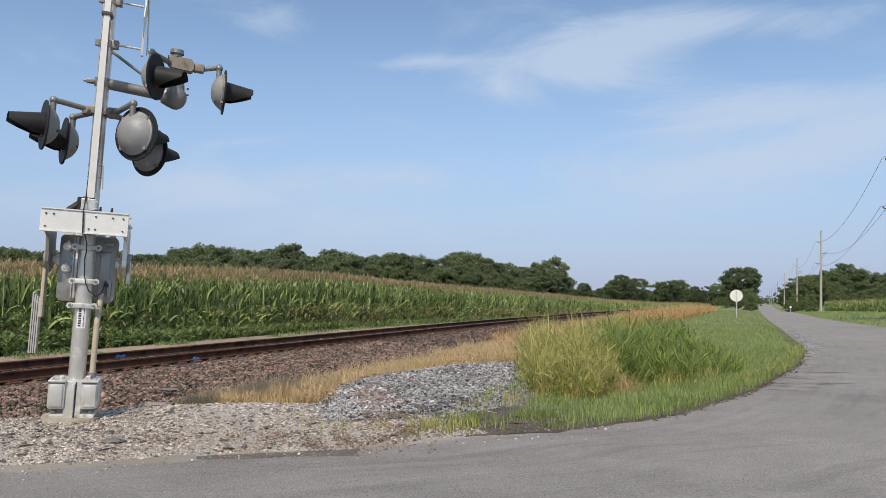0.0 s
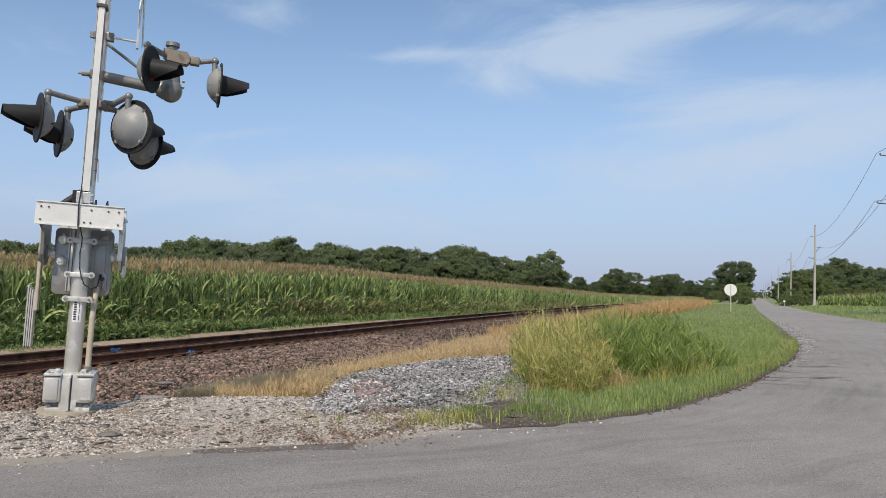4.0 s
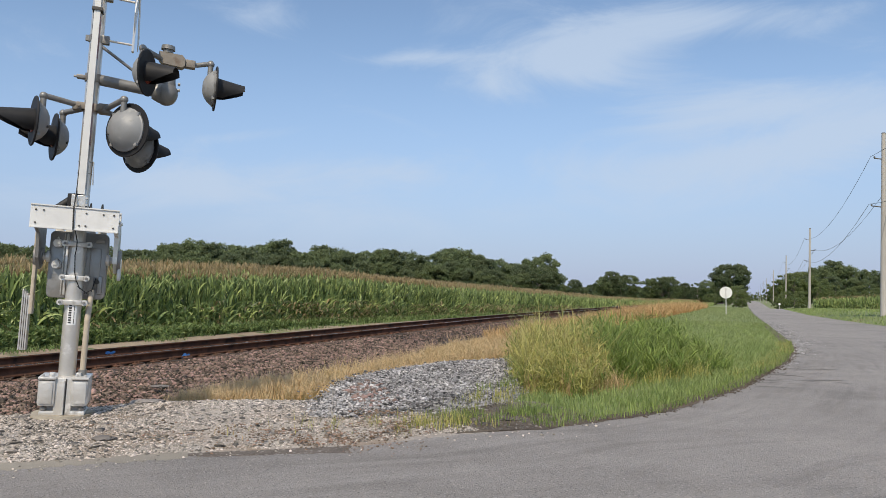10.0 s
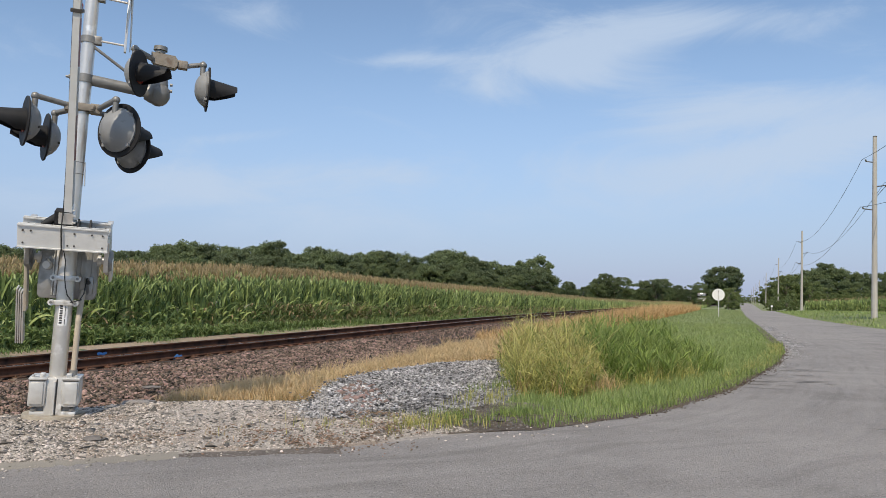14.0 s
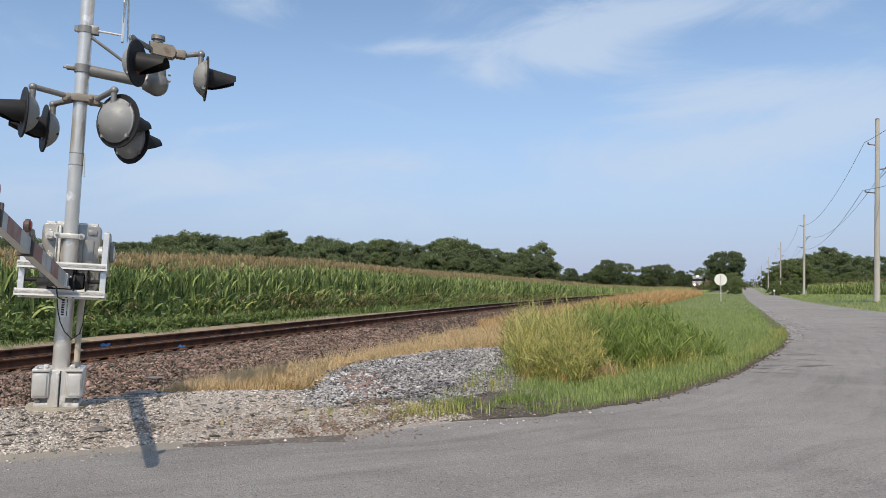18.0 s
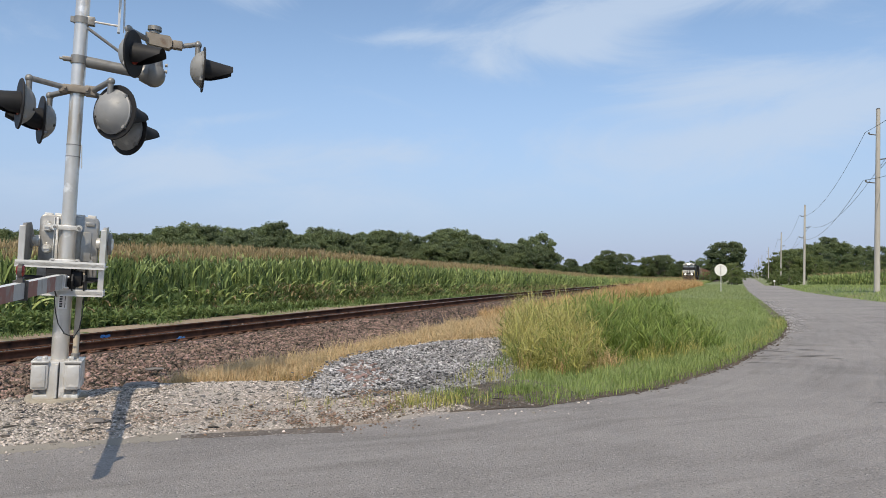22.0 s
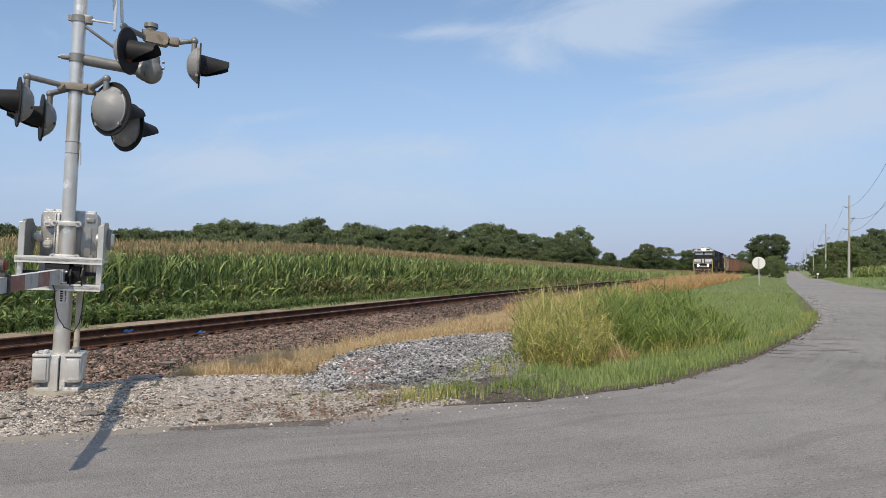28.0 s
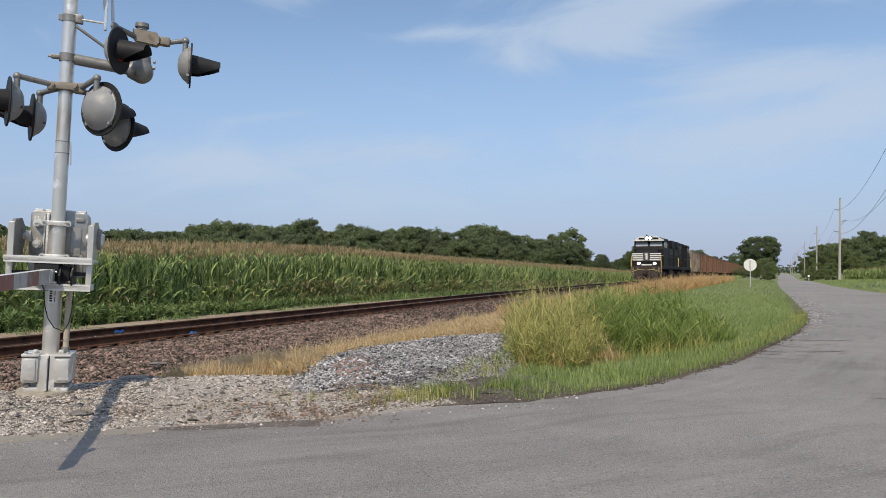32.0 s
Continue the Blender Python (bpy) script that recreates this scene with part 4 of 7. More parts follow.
for i in range(-16, 150):
    y = i * 0.5 + 0.25
    ob = new("tie", tie_mesh)
    ob.parent = track
    ob.matrix_world = pose(track_x(y) + rs.normal(0, 0.03), y, rail_z(y) - 0.195 + rs.normal(0, 0.006), 0, 0, rs.normal(0, 1.2) - 3)
    if 4 < y < 45:
        for side in (-0.7525, 0.7525):
            pl = new("tie_plate", plate_mesh)
            pl.parent = track
            pl.matrix_world = pose(track_x(y) + side, y, rail_z(y) - 0.194, 0, 0, -3)
far_ties = bmesh.new()
for i in range(150, 420):
    y = i * 0.5 + 0.25
    box(far_ties, track_x(y) - 1.3, track_x(y) + 1.3, y - 0.115, y + 0.115, rail_z(y) - 0.36, rail_z(y) - 0.195)
tagged(part("distant_ties", far_ties, M["tie"], track), kind="stuff")
for x, y, side in ((0, 13.75, 0.7525), (0, 13.25, -0.7525)):
    bm = bmesh.new()
    for q in range(7):
        yy, zz = y + rs.uniform(-0.12, 0.12), rail_z(y) - (0.145 if side > 0 else 0.10) + rs.uniform(-0.03, 0.02)
        bmesh.ops.create_icosphere(bm, subdivisions=1, radius=1, matrix=Matrix.Translation((track_x(yy) + side + (0.045 if side > 0 else 0.016), yy, zz)) @ Matrix.Diagonal((0.004, rs.uniform(0.05, 0.10), rs.uniform(0.02, 0.04), 1)))
    part("paint_mark", bm, M["blue_paint"], track, "bright blue survey paint on the rail")

# sandy service track beyond the rails
sy = np.concatenate([np.arange(2, 60, 0.25), np.arange(60, 84, 4)])
so = np.linspace(0, 1, 7)
lo = -4.1 + np.array([0.5 * noise.noise((2, y * 0.5, 0)) + 0.25 * noise.noise((2, y * 2.5, 0)) for y in sy])
hi = -2.2 + np.array([0.2 * noise.noise((7, y * 0.7, 0)) for y in sy])
SO = lo[:, None] * (1 - so) + hi[:, None] * so
SYY = np.repeat(sy[:, None], 7, 1)
tagged(sheet("dirt_track", SO + track_x(SYY), SYY, lambda x, y: np.maximum(ground_z(x, y), lay(y) - 0.06 - field_drop(y) * np.clip((track_x(y) - x - 2.6) / 1.6, 0, 1)) + 0.012, M["sand"]), "strip of bare sandy earth between rails and maize", "dirt track", kind="structure")

# grey riprap heap
rpx = np.array([(-4.15, 7.95), (-4.5, 9.2), (-4.85, 10.2), (-4.75, 11.4), (-4.35, 13.7), (-3.3, 15.2)])
rpf = np.array([(-3.9, 7.4), (-3.45, 7.65), (-3.05, 7.95), (-2.65, 8.5), (-2.3, 9.3), (-2.4, 11.6)])
n = 34000
kk, vv = rs.uniform(0, 5, n), rs.uniform(0, 1, n)
a = np.stack([np.interp(kk, np.arange(6), rpf[:, c]) for c in (0, 1)], 1)
b = np.stack([np.interp(kk, np.arange(6), rpx[:, c]) for c in (0, 1)], 1)
pp = a * (1 - vv)[:, None] + b * vv[:, None]
heap = lambda kk, vv: 0.04 + np.interp(kk, [0, 1, 3, 5], [0.03, 0.10, 0.16, 0.12]) * np.sin(np.clip(vv * 1.15 + 0.05, 0, 1) * math.pi * 0.62)
HK, HV = np.meshgrid(np.linspace(0, 5, 40), np.linspace(-0.14, 1.1, 16))
fa = np.stack([np.interp(HK, np.arange(6), rpf[:, c]) for c in (0, 1)], -1)
fb = np.stack([np.interp(HK, np.arange(6), rpx[:, c]) for c in (0, 1)], -1)
hp = fa * (1 - HV[..., None]) + fb * HV[..., None]
tagged(sheet("riprap_bed", hp[..., 0], hp[..., 1], heap(HK, HV) - 0.02 - 0.5 * np.clip(HV - 1.0, 0, 1) - 0.8 * np.clip(-HV, 0, 1) - 0.45 * np.clip(HK - 4.7, 0, 1) - 0.3 * np.clip(0.3 - HK, 0, 1), M["riprap"]), "low heap of grey stone under the riprap", "gravel", kind="structure")
tagged(rocks("riprap", np.column_stack([pp + rs.normal(0, 1, (n, 2)) * (0.09 + 0.10 * (rs.uniform(0, 1, (n, 1)) < 0.1)), heap(kk, vv) + rs.uniform(-0.02, 0.02, n) - 0.03 * (np.abs(vv - 0.5) > 0.42)]), np.clip(rs.lognormal(-4.42, 0.45, n), 0.007, 0.036), M["riprap"], 0.5),
       "heap of broken grey and white stones beside the grass", "gravel", kind="stuff")
sel = np.nonzero((np.abs(kk - 1.7) < 0.55) & (np.abs(vv - 0.45) < 0.3))[0][:110]
n = len(sel)
tagged(rocks("brick_rubble", np.column_stack([pp[sel] + rs.normal(0, 0.03, (n, 2)), heap(kk[sel], vv[sel]) + 0.025]), np.clip(rs.lognormal(-3.7, 0.3, n), 0.012, 0.05), M["brick_bit"]),
       "reddish bits of rubble among the grey stones", "rubble", kind="stuff")

# ---- grass ----


def scatter(n, poly, lift=0.0):
    """Random spots inside a polygon on the open ground."""
    poly = np.array(poly)
    lo, hi = poly.min(0), poly.max(0)
    p = rs.uniform(lo, hi, (n * 4, 2))
    inside = np.zeros(len(p), bool)
    for (x0, y0), (x1, y1) in zip(poly, np.roll(poly, -1, 0)):
        c = (y0 > p[:, 1]) != (y1 > p[:, 1])
        inside ^= c & (p[:, 0] < (x1 - x0) * (p[:, 1] - y0) / (y1 - y0 + 1e-12) + x0)
    p = p[inside][:n]
    return np.column_stack([p, ground_z(p[:, 0], p[:, 1]) + lift])


rim = [(x + 0.03, y) for x, y in zip(EDGE_X, EDGE_Y) if y <= 110]
verge = rim + [(1.0, 110), (-2.6, 75), (-4.3, 45), (-4.6, 26), (-4.2, 17.5), (-3.0, 14.5), (-2.2, 11.2), (-2.1, 9.3)]
p = scatter(110000, [q for q in verge if q[1] < 46])
p = p[rs.uniform(0, 1, len(p)) < np.interp(p[:, 1], [8, 20, 46], [1, 1, 0.75])]
tagged(blades("verge_grass", p, rs.uniform(0.05, 0.15, len(p)) * np.interp(p[:, 1], [12, 25], [1, 0.75]), rs.uniform(0.005, 0.009, len(p)) * np.interp(p[:, 1], [10, 45], [1, 1.8]), M["lawn"], 0.9),
       "mown green verge grass between road and railway", "grass", kind="stuff")
p = scatter(36000, [(3.9, 38), (4.3, 46), (5.2, 62), (8.4, 108), (1.0, 108), (-2.6, 75), (-4.3, 46), (-4.4, 38)])
# grass farther off takes the greyed copy of lawn
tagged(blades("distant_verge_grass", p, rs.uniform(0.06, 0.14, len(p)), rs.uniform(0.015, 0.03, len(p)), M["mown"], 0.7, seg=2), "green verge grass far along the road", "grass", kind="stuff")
p = scatter(9000, [(EDGE_X[i] + d, EDGE_Y[i] - d * 0.5) for d, order in ((0.05, range(0, 6)), (-0.28, range(5, -1, -1))) for i in order])
tagged(blades("road_edge_grass", p, rs.uniform(0.05, 0.22, len(p)), rs.uniform(0.005, 0.010, len(p)), M["tall_green"], 0.5), "longer green grass hanging over the asphalt edge", "grass", kind="stuff")
p = scatter(26000, [(12.1, 30), (9.9, 42), (9.4, 50), (9.3, 62), (10.5, 80), (12.6, 107), (18, 112), (30, 97), (20, 60), (16, 34)])
tagged(blades("far_side_grass", p, rs.uniform(0.06, 0.18, len(p)), rs.uniform(0.02, 0.05, len(p)), M["lawn"], 0.7, seg=2), "mown grass on the low bank across the road", "grass", kind="stuff")
# tall weedy clump, tuft by tuft


def uneven(q, deep=0.55):
    """Patchy growth: a height factor by place."""
    return np.array([1 + deep * noise.noise((x * 1.1, y * 0.9, 6)) + 0.5 * deep * noise.noise((x * 3.1, y * 2.3, 1)) for x, y in q[:, :2]])


def tufts(name, spots, per, height, spread, width, material, label, lean=1.0, seg=5, shape=(0.7, 1.0, 0.8, 0.45, 0.06)):
    n = len(spots) * per
    root = np.repeat(spots, per, 0) + np.column_stack([rs.normal(0, 0.06, (n, 2)), np.zeros(n)])
    h = np.repeat(height, per) * rs.uniform(0.45, 1.08, n)
    e0 = np.clip(1.52 - np.abs(rs.normal(0, spread, n)), 0.5, 1.55)
    e1 = e0 - np.abs(rs.normal(lean, lean * 0.5, n))
    v, f, a_ = ribbons(root, rs.uniform(0, 6.283, n), h * 1.12, e0, e1, rs.uniform(0.6, 1.3, n) * width, seg, shape, 0.0, 0.6)
    return tagged(raw(name, v, f, material, None, a_), label, "grass", kind="stuff")


clump_y = [(-2.35, 11.0), (-1.65, 10.75), (-1.32, 11.1), (-1.25, 12.2), (-1.55, 13.3), (-2.3, 14.8), (-3.1, 15.6), (-2.95, 13.5), (-2.65, 12.2)]
clump_g = [(-1.4, 12.35), (-0.95, 12.6), (-0.45, 13.35), (0.3, 14.45), (0.85, 16.0), (0.5, 17.6), (-0.6, 18.8), (-1.8, 19), (-2.7, 16.8), (-1.8, 13.6)]


def leafy_stalks(name, spots, per, height, leaves, leaf, width, material, label, droop=1.3):
    """Stiff upright stems with short leaves springing off all the way up."""
    n = len(spots) * per
    root = np.repeat(spots, per, 0) + np.column_stack([rs.normal(0, 0.085, (n, 2)), np.zeros(n)])
    h = np.repeat(height, per) * rs.uniform(0.55, 1.08, n)
    az, e0 = rs.uniform(0, 6.283, n), rs.uniform(1.25, 1.56, n)
    v, f, a_ = ribbons(root, az, h, e0, e0 - rs.uniform(0, 0.25, n), np.full(n, width * 0.5), 4, (1.0, 0.9, 0.7, 0.4), 0.0, 0.7)
    tagged(raw(name, v, f, material, None, a_), label, "grass", kind="stuff")
    k = np.repeat(np.arange(n), leaves)
    m = len(k)
    s = rs.uniform(0.12, 0.98, m)
    up = (h[k] * s)[:, None]
    at = root[k] + up * np.column_stack([np.cos(az[k]) * np.cos(e0[k]), np.sin(az[k]) * np.cos(e0[k]), np.sin(e0[k])])
    b0 = rs.uniform(0.55, 1.35, m)
    v, f, a_ = ribbons(at, rs.uniform(0, 6.283, m), leaf * rs.uniform(0.55, 1.3, m), b0, b0 - np.abs(rs.normal(droop, 0.5, m)), rs.uniform(0.6, 1.3, m) * width, 4, (0.6, 1.0, 0.7, 0.06), 0.1, 0.8)
    tagged(raw(name + "_leaves", v, f, material, None, a_), label.replace("stems", "leaves"), "grass", kind="stuff")


q = scatter(150, clump_y)
leafy_stalks("yellow_stems", q, 22, uneven(q) * rs.uniform(0.5, 1.1, len(q)) * np.interp(q[:, 1], [10.7, 11.5, 13.2, 16], [0.42, 0.74, 1.0, 1.08]), 5, 0.17, 0.0105, M["tall_yellow"], "stiff yellowing grass stems in a dense clump")
q = scatter(55, clump_y)
leafy_stalks("pale_green_stems", q, 12, uneven(q) * rs.uniform(0.42, 1.0, len(q)) * np.interp(q[:, 1], [10.7, 11.5, 13.2, 16], [0.36, 0.66, 1.0, 1.05]), 6, 0.19, 0.0115, M["tall_green"], "green leafy grass stems among the yellow")
q = scatter(170, clump_g)
leafy_stalks("green_stems", q, 16, uneven(q) * rs.uniform(0.42, 1.0, len(q)) * np.interp(q[:, 0], [-1.2, -0.5, 0.1, 0.7], [1.0, 0.92, 0.7, 0.45]) * np.interp(q[:, 1], [12.2, 13.0], [0.8, 1.0]), 6, 0.25, 0.0155, M["tall_green"], "broad-leaved green grass stems in a clump", 0.55)
q = scatter(60, clump_y)
hh = rs.uniform(0.58, 1.02, len(q)) * np.interp(q[:, 1], [10.7, 11.5, 13.2, 16], [0.42, 0.74, 1.0, 1.05])
tufts("yellowing_grass", q, 40, hh, 0.2, 0.0075, M["tall_yellow"], "tall yellowing grass stalks in a dense clump", 1.2)
tufts("yellow_green_grass", scatter(30, clump_y), 40, rs.uniform(0.3, 0.6, 30), 0.22, 0.009, M["tall_green"], "tall grass turning from green to yellow", 1.1)
q = scatter(110, clump_g)
hh = rs.uniform(0.5, 0.95, len(q)) * np.interp(q[:, 0], [-1.2, -0.5, 0.1, 0.7], [1.0, 0.92, 0.7, 0.45]) * np.interp(q[:, 1], [12.2, 13.0], [0.8, 1.0])
tufts("tall_grass", q, 60, hh * uneven(q) * rs.uniform(0.75, 1.1, len(q)), 0.13, 0.0115, M["deep_green"], "tall broad-bladed green grass in a dense clump", 0.5)
q = scatter(120, clump_y)
tufts("dead_stems", q, 16, rs.uniform(0.3, 0.85, len(q)) * np.interp(q[:, 1], [10.7, 11.5, 13.2, 16], [0.5, 0.8, 1.0, 1.0]), 0.14, 0.007, M["straw"], "dry tan stems standing among the yellowing grass", 0.35)
q = scatter(26, [(-1.45, 12.1), (-0.95, 12.35), (-0.4, 13.1), (0.4, 14.2), (0.3, 14.7), (-0.5, 13.6), (-1.0, 12.9), (-1.5, 12.6)])
tufts("drying_clump_base", q, 24, rs.uniform(0.22, 0.5, len(q)), 0.3, 0.008, M["tall_yellow"], "bent yellowing blades at the foot of the green clump", 1.1, 5)
q = scatter(16, [(-1.5, 11.3), (-1.1, 11.6), (-0.9, 12.4), (-1.4, 12.6)])
tufts("bent_straw", q, 20, rs.uniform(0.3, 0.55, len(q)), 0.5, 0.008, M["straw"], "bent tan blades fallen out of the clump", 1.5, 5)
q = scatter(90, [(1.0, 14.2), (2.0, 17.6), (2.75, 22), (3.1, 25.5), (2.8, 25.5), (2.4, 22), (1.6, 17.6), (0.6, 14.2)])
tufts("dry_edge_grass", q, 34, rs.uniform(0.10, 0.24, len(q)), 0.35, 0.007, M["tall_yellow"], "drying yellow grass along the verge's edge", 0.8, 4)
q = scatter(55, clump_y)
tufts("seed_stalks", q, 6, rs.uniform(0.9, 1.22, len(q)), 0.14, 0.006, M["tall_yellow"], "thin seeding grass stalks standing over the clump", 0.7, 5, (0.5, 0.45, 0.5, 1.3, 1.7, 0.4))
q = scatter(500, [(-2.3, 10.1), (-1.4, 9.4), (-0.2, 10.5), (0.8, 13.3), (1.9, 17.6), (2.6, 22), (2.2, 26), (0.6, 24), (0.6, 16), (-0.4, 12), (-1.3, 10.7)])
tufts("verge_tufts", q, 26, rs.uniform(0.10, 0.24, len(q)), 0.25, 0.008, M["lawn"], "uneven tufts of green verge grass", 0.9, 4)
q = scatter(420, [(0.6, 16), (2.4, 22), (3.0, 27), (4.0, 42), (-3.5, 42), (-3.3, 24), (-1.6, 20)])
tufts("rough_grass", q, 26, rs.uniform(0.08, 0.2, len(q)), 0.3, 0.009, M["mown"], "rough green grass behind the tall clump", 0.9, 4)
# straw beside the ballast
straw = [(-6.3, 8.25), (-5.3, 8.5), (-4.75, 9.3), (-5.0, 10.4), (-4.95, 11.7), (-4.5, 14.0), (-3.5, 16.2), (-3.6, 19), (-3.9, 24), (-6.0, 26), (-6.6, 20), (-5.9, 15.5), (-6.6, 12.5), (-6.75, 10.0), (-6.7, 9.0)]
q = scatter(420, straw)
tufts("straw_tufts", q, 30, rs.uniform(0.2, 0.5, len(q)) * np.interp(q[:, 1], [8.2, 9.5, 12], [0.5, 0.8, 1.0]), 0.35, 0.009, M["straw"], "matted tufts of dead straw-coloured grass", 1.4, 4)
p = scatter(14000, straw)
tagged(blades("straw_grass", p, rs.uniform(0.10, 0.34, len(p)) * np.interp(p[:, 1], [8.2, 9.5, 12], [0.75, 0.9, 1.0]), rs.uniform(0.006, 0.012, len(p)), M["straw"], 1.2, 1.2), "dead straw-coloured grass along the foot of the ballast", "grass", kind="stuff")
p = scatter(6000, [(-6.8, 8.5), (-5.7, 8.25), (-5.5, 10.2), (-6.7, 11.0)])
tagged(blades("dry_grass", p, rs.uniform(0.12, 0.34, len(p)), rs.uniform(0.005, 0.010, len(p)), M["straw"], 0.9, 1.3), "dry pale grass standing where ballast meets shoulder", "grass", kind="stuff")
brown = [(-5.6, 22), (-4.4, 23), (-3.6, 28), (-2.6, 37), (-1.2, 47), (0.2, 61), (2.9, 92), (2.2, 98), (-0.6, 90), (-2.6, 70), (-4.6, 52), (-6.2, 38), (-7.2, 27)]
q = scatter(1000, brown)
tufts("brown_tufts", q, 26, rs.uniform(0.55, 1.1, len(q)) * np.interp(q[:, 1], [18, 30, 40, 52, 80, 104], [0.35, 0.45, 0.8, 1.15, 1.1, 0.8]), 0.45, 0.022, M["dead_brown"], "matted dead brown grass beside the track", 1.5, 4)
q = scatter(420, [(-5.2, 24), (-3.3, 25), (-2.5, 33), (-2.2, 45), (-2.6, 58), (-4.4, 50), (-5.6, 36)])
tufts("sprayed_stubble", q, 22, rs.uniform(0.06, 0.2, len(q)), 0.5, 0.014, M["dead_brown"], "short sprayed brown stubble spreading into the verge", 1.2, 3)
p = scatter(16000, brown)
tagged(blades("dead_brown_grass", p, rs.uniform(0.2, 0.6, len(p)), rs.uniform(0.012, 0.02, len(p)) * np.interp(p[:, 1], [20, 100], [1, 3.2]), M["dead_brown"], 0.9, 1.3), "sprayed dead brown grass beside the track", "grass", kind="stuff")
p = scatter(4500, [(0.6, 85), (3, 108), (8, 190), (4.0, 190), (0.3, 106)])
tagged(blades("trackside_weeds", p, rs.uniform(0.3, 0.8, len(p)), rs.uniform(0.03, 0.06, len(p)), M["lawn"], 0.8, 1.3, 2), "green weeds by the far track", "weeds", kind="stuff")
# tufts at the shoulder
for cx, cy, rx, ry_, n, key in ((-2.75, 7.55, 0.75, 0.5, 800, "tall_yellow"), (-2.2, 8.35, 0.8, 0.55, 1100, "tall_green"), (-1.7, 9.0, 0.6, 0.4, 900, "lawn"), (-3.5, 7.1, 0.7, 0.5, 110, "tall_yellow"), (-4.35, 6.3, 0.35, 0.3, 40, "straw"), (-2.35, 9.6, 0.4, 1.2, 700, "tall_yellow"), (-2.6, 10.8, 0.4, 1.6, 700, "tall_green")):
    q = rs.normal(0, 0.45, (n, 2))
    q = np.column_stack([cx + q[:, 0] * rx + q[:, 1] * 0.1, cy + q[:, 1] * ry_ + q[:, 0] * rx * 0.5, np.full(n, 0.02)])
    q = q[np.array([noise.noise((x * 3.5, y * 3.5, 2)) + 0.5 * noise.noise((x * 9, y * 9, 5)) for x, y in q[:, :2]]) > -0.05]
    n = len(q)
    if cy > 9.2:
        q[:, 2] = 0.08
    tagged(blades("grass_tuft", q, rs.uniform(0.04, 0.19, n), rs.uniform(0.004, 0.008, n), M[key], 0.8), "sparse yellow-green tufts growing through the gravel", "grass", kind="stuff")
bm = bmesh.new()
for dx in (0, 0.02, -0.02):
    rod(bm, (-3.62 + dx, 7.2, 0.02), (-3.60 + 2.2 * dx, 7.2, 0.42 - abs(dx) * 4), 0.005, 0.003, 6)
tagged(mesh_object("dry_stalk", bm, M["pole_wood"]), "single dry weed stalk standing in the gravel", "plant")

# ---- maize ----


def maize(name_leaf, name_tassel, base, heights, leaves=12, seg=4, wide=1.0):
    """Plants at base; leaves and stalks in one object, tassels in another."""
    n = len(base)
    out = []
    v, f, a = ribbons(base, rs.uniform(0, 6.28, n), heights * 0.98, np.full(n, 1.5), np.full(n, 1.53), np.full(n, 0.028 * wide), 2, (1, 0.9, 0.6))
    out.append((v, f, a * 0.4))
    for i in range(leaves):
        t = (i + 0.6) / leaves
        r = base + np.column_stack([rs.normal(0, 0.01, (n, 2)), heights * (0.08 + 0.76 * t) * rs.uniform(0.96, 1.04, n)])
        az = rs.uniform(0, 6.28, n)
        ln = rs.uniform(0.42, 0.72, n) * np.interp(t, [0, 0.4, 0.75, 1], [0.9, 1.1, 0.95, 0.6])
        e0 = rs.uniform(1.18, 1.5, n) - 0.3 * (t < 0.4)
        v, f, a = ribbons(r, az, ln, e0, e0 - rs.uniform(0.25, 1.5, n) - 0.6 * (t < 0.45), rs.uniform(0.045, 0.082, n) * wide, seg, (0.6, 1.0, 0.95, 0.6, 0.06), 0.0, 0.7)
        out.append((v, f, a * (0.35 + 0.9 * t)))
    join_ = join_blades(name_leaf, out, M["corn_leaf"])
    tas = []
    kept = rs.uniform(0, 1, n) < np.interp(base[:, 1], [40, 75, 110], [1.0, 0.7, 0.35])
    base, heights = base[kept], heights[kept]
    n = len(base)
    top = base + np.column_stack([np.zeros((n, 2)), heights * 0.95])
    for i in range(10):
        e0 = rs.uniform(0.9, 1.5, n)
        tas.append(ribbons(top, rs.uniform(0, 6.28, n), rs.uniform(0.16, 0.34, n), e0, e0 - rs.uniform(0.1, 0.9, n), rs.uniform(0.014, 0.027, n) * wide, 2, (0.7, 1.0, 0.5)))
    return join_, join_blades(name_tassel, tas, M["corn_tassel"])


rows_ = []
for r in range(7):
    for y0, y1, gap in ((7, 45, 0.16), (45, 90, 0.25), (90, 150, 0.42), (150, 320, 0.8)):
        if r > 4 and y0 > 45:
            continue
        y = np.arange(y0, y1, gap)
        y = y + rs.normal(0, 0.03, len(y))
        edge = -4.55 - 0.76 * r
        rows_.append(np.column_stack([track_x(y) + edge + rs.normal(0, 0.05, len(y)), y]))
p = np.concatenate(rows_)
base = np.column_stack([p, ground_z(p[:, 0], p[:, 1]) - 0.02])
front_row = (p[:, 0] - track_x(p[:, 1])) > -5
back_row = (-4.55 - (p[:, 0] - track_x(p[:, 1]))) / 0.76
hts = np.where(front_row, rs.uniform(1.95, 2.2, len(p)), rs.uniform(2.08, 2.33, len(p)) + 0.045 * back_row) * (1 + 0.05 * np.array([noise.noise((x * 0.15, y * 0.15, 1)) for x, y in p])) * np.interp(p[:, 1], [9, 16, 24, 32, 45], [0.86, 0.91, 0.99, 1.04, 1.0])
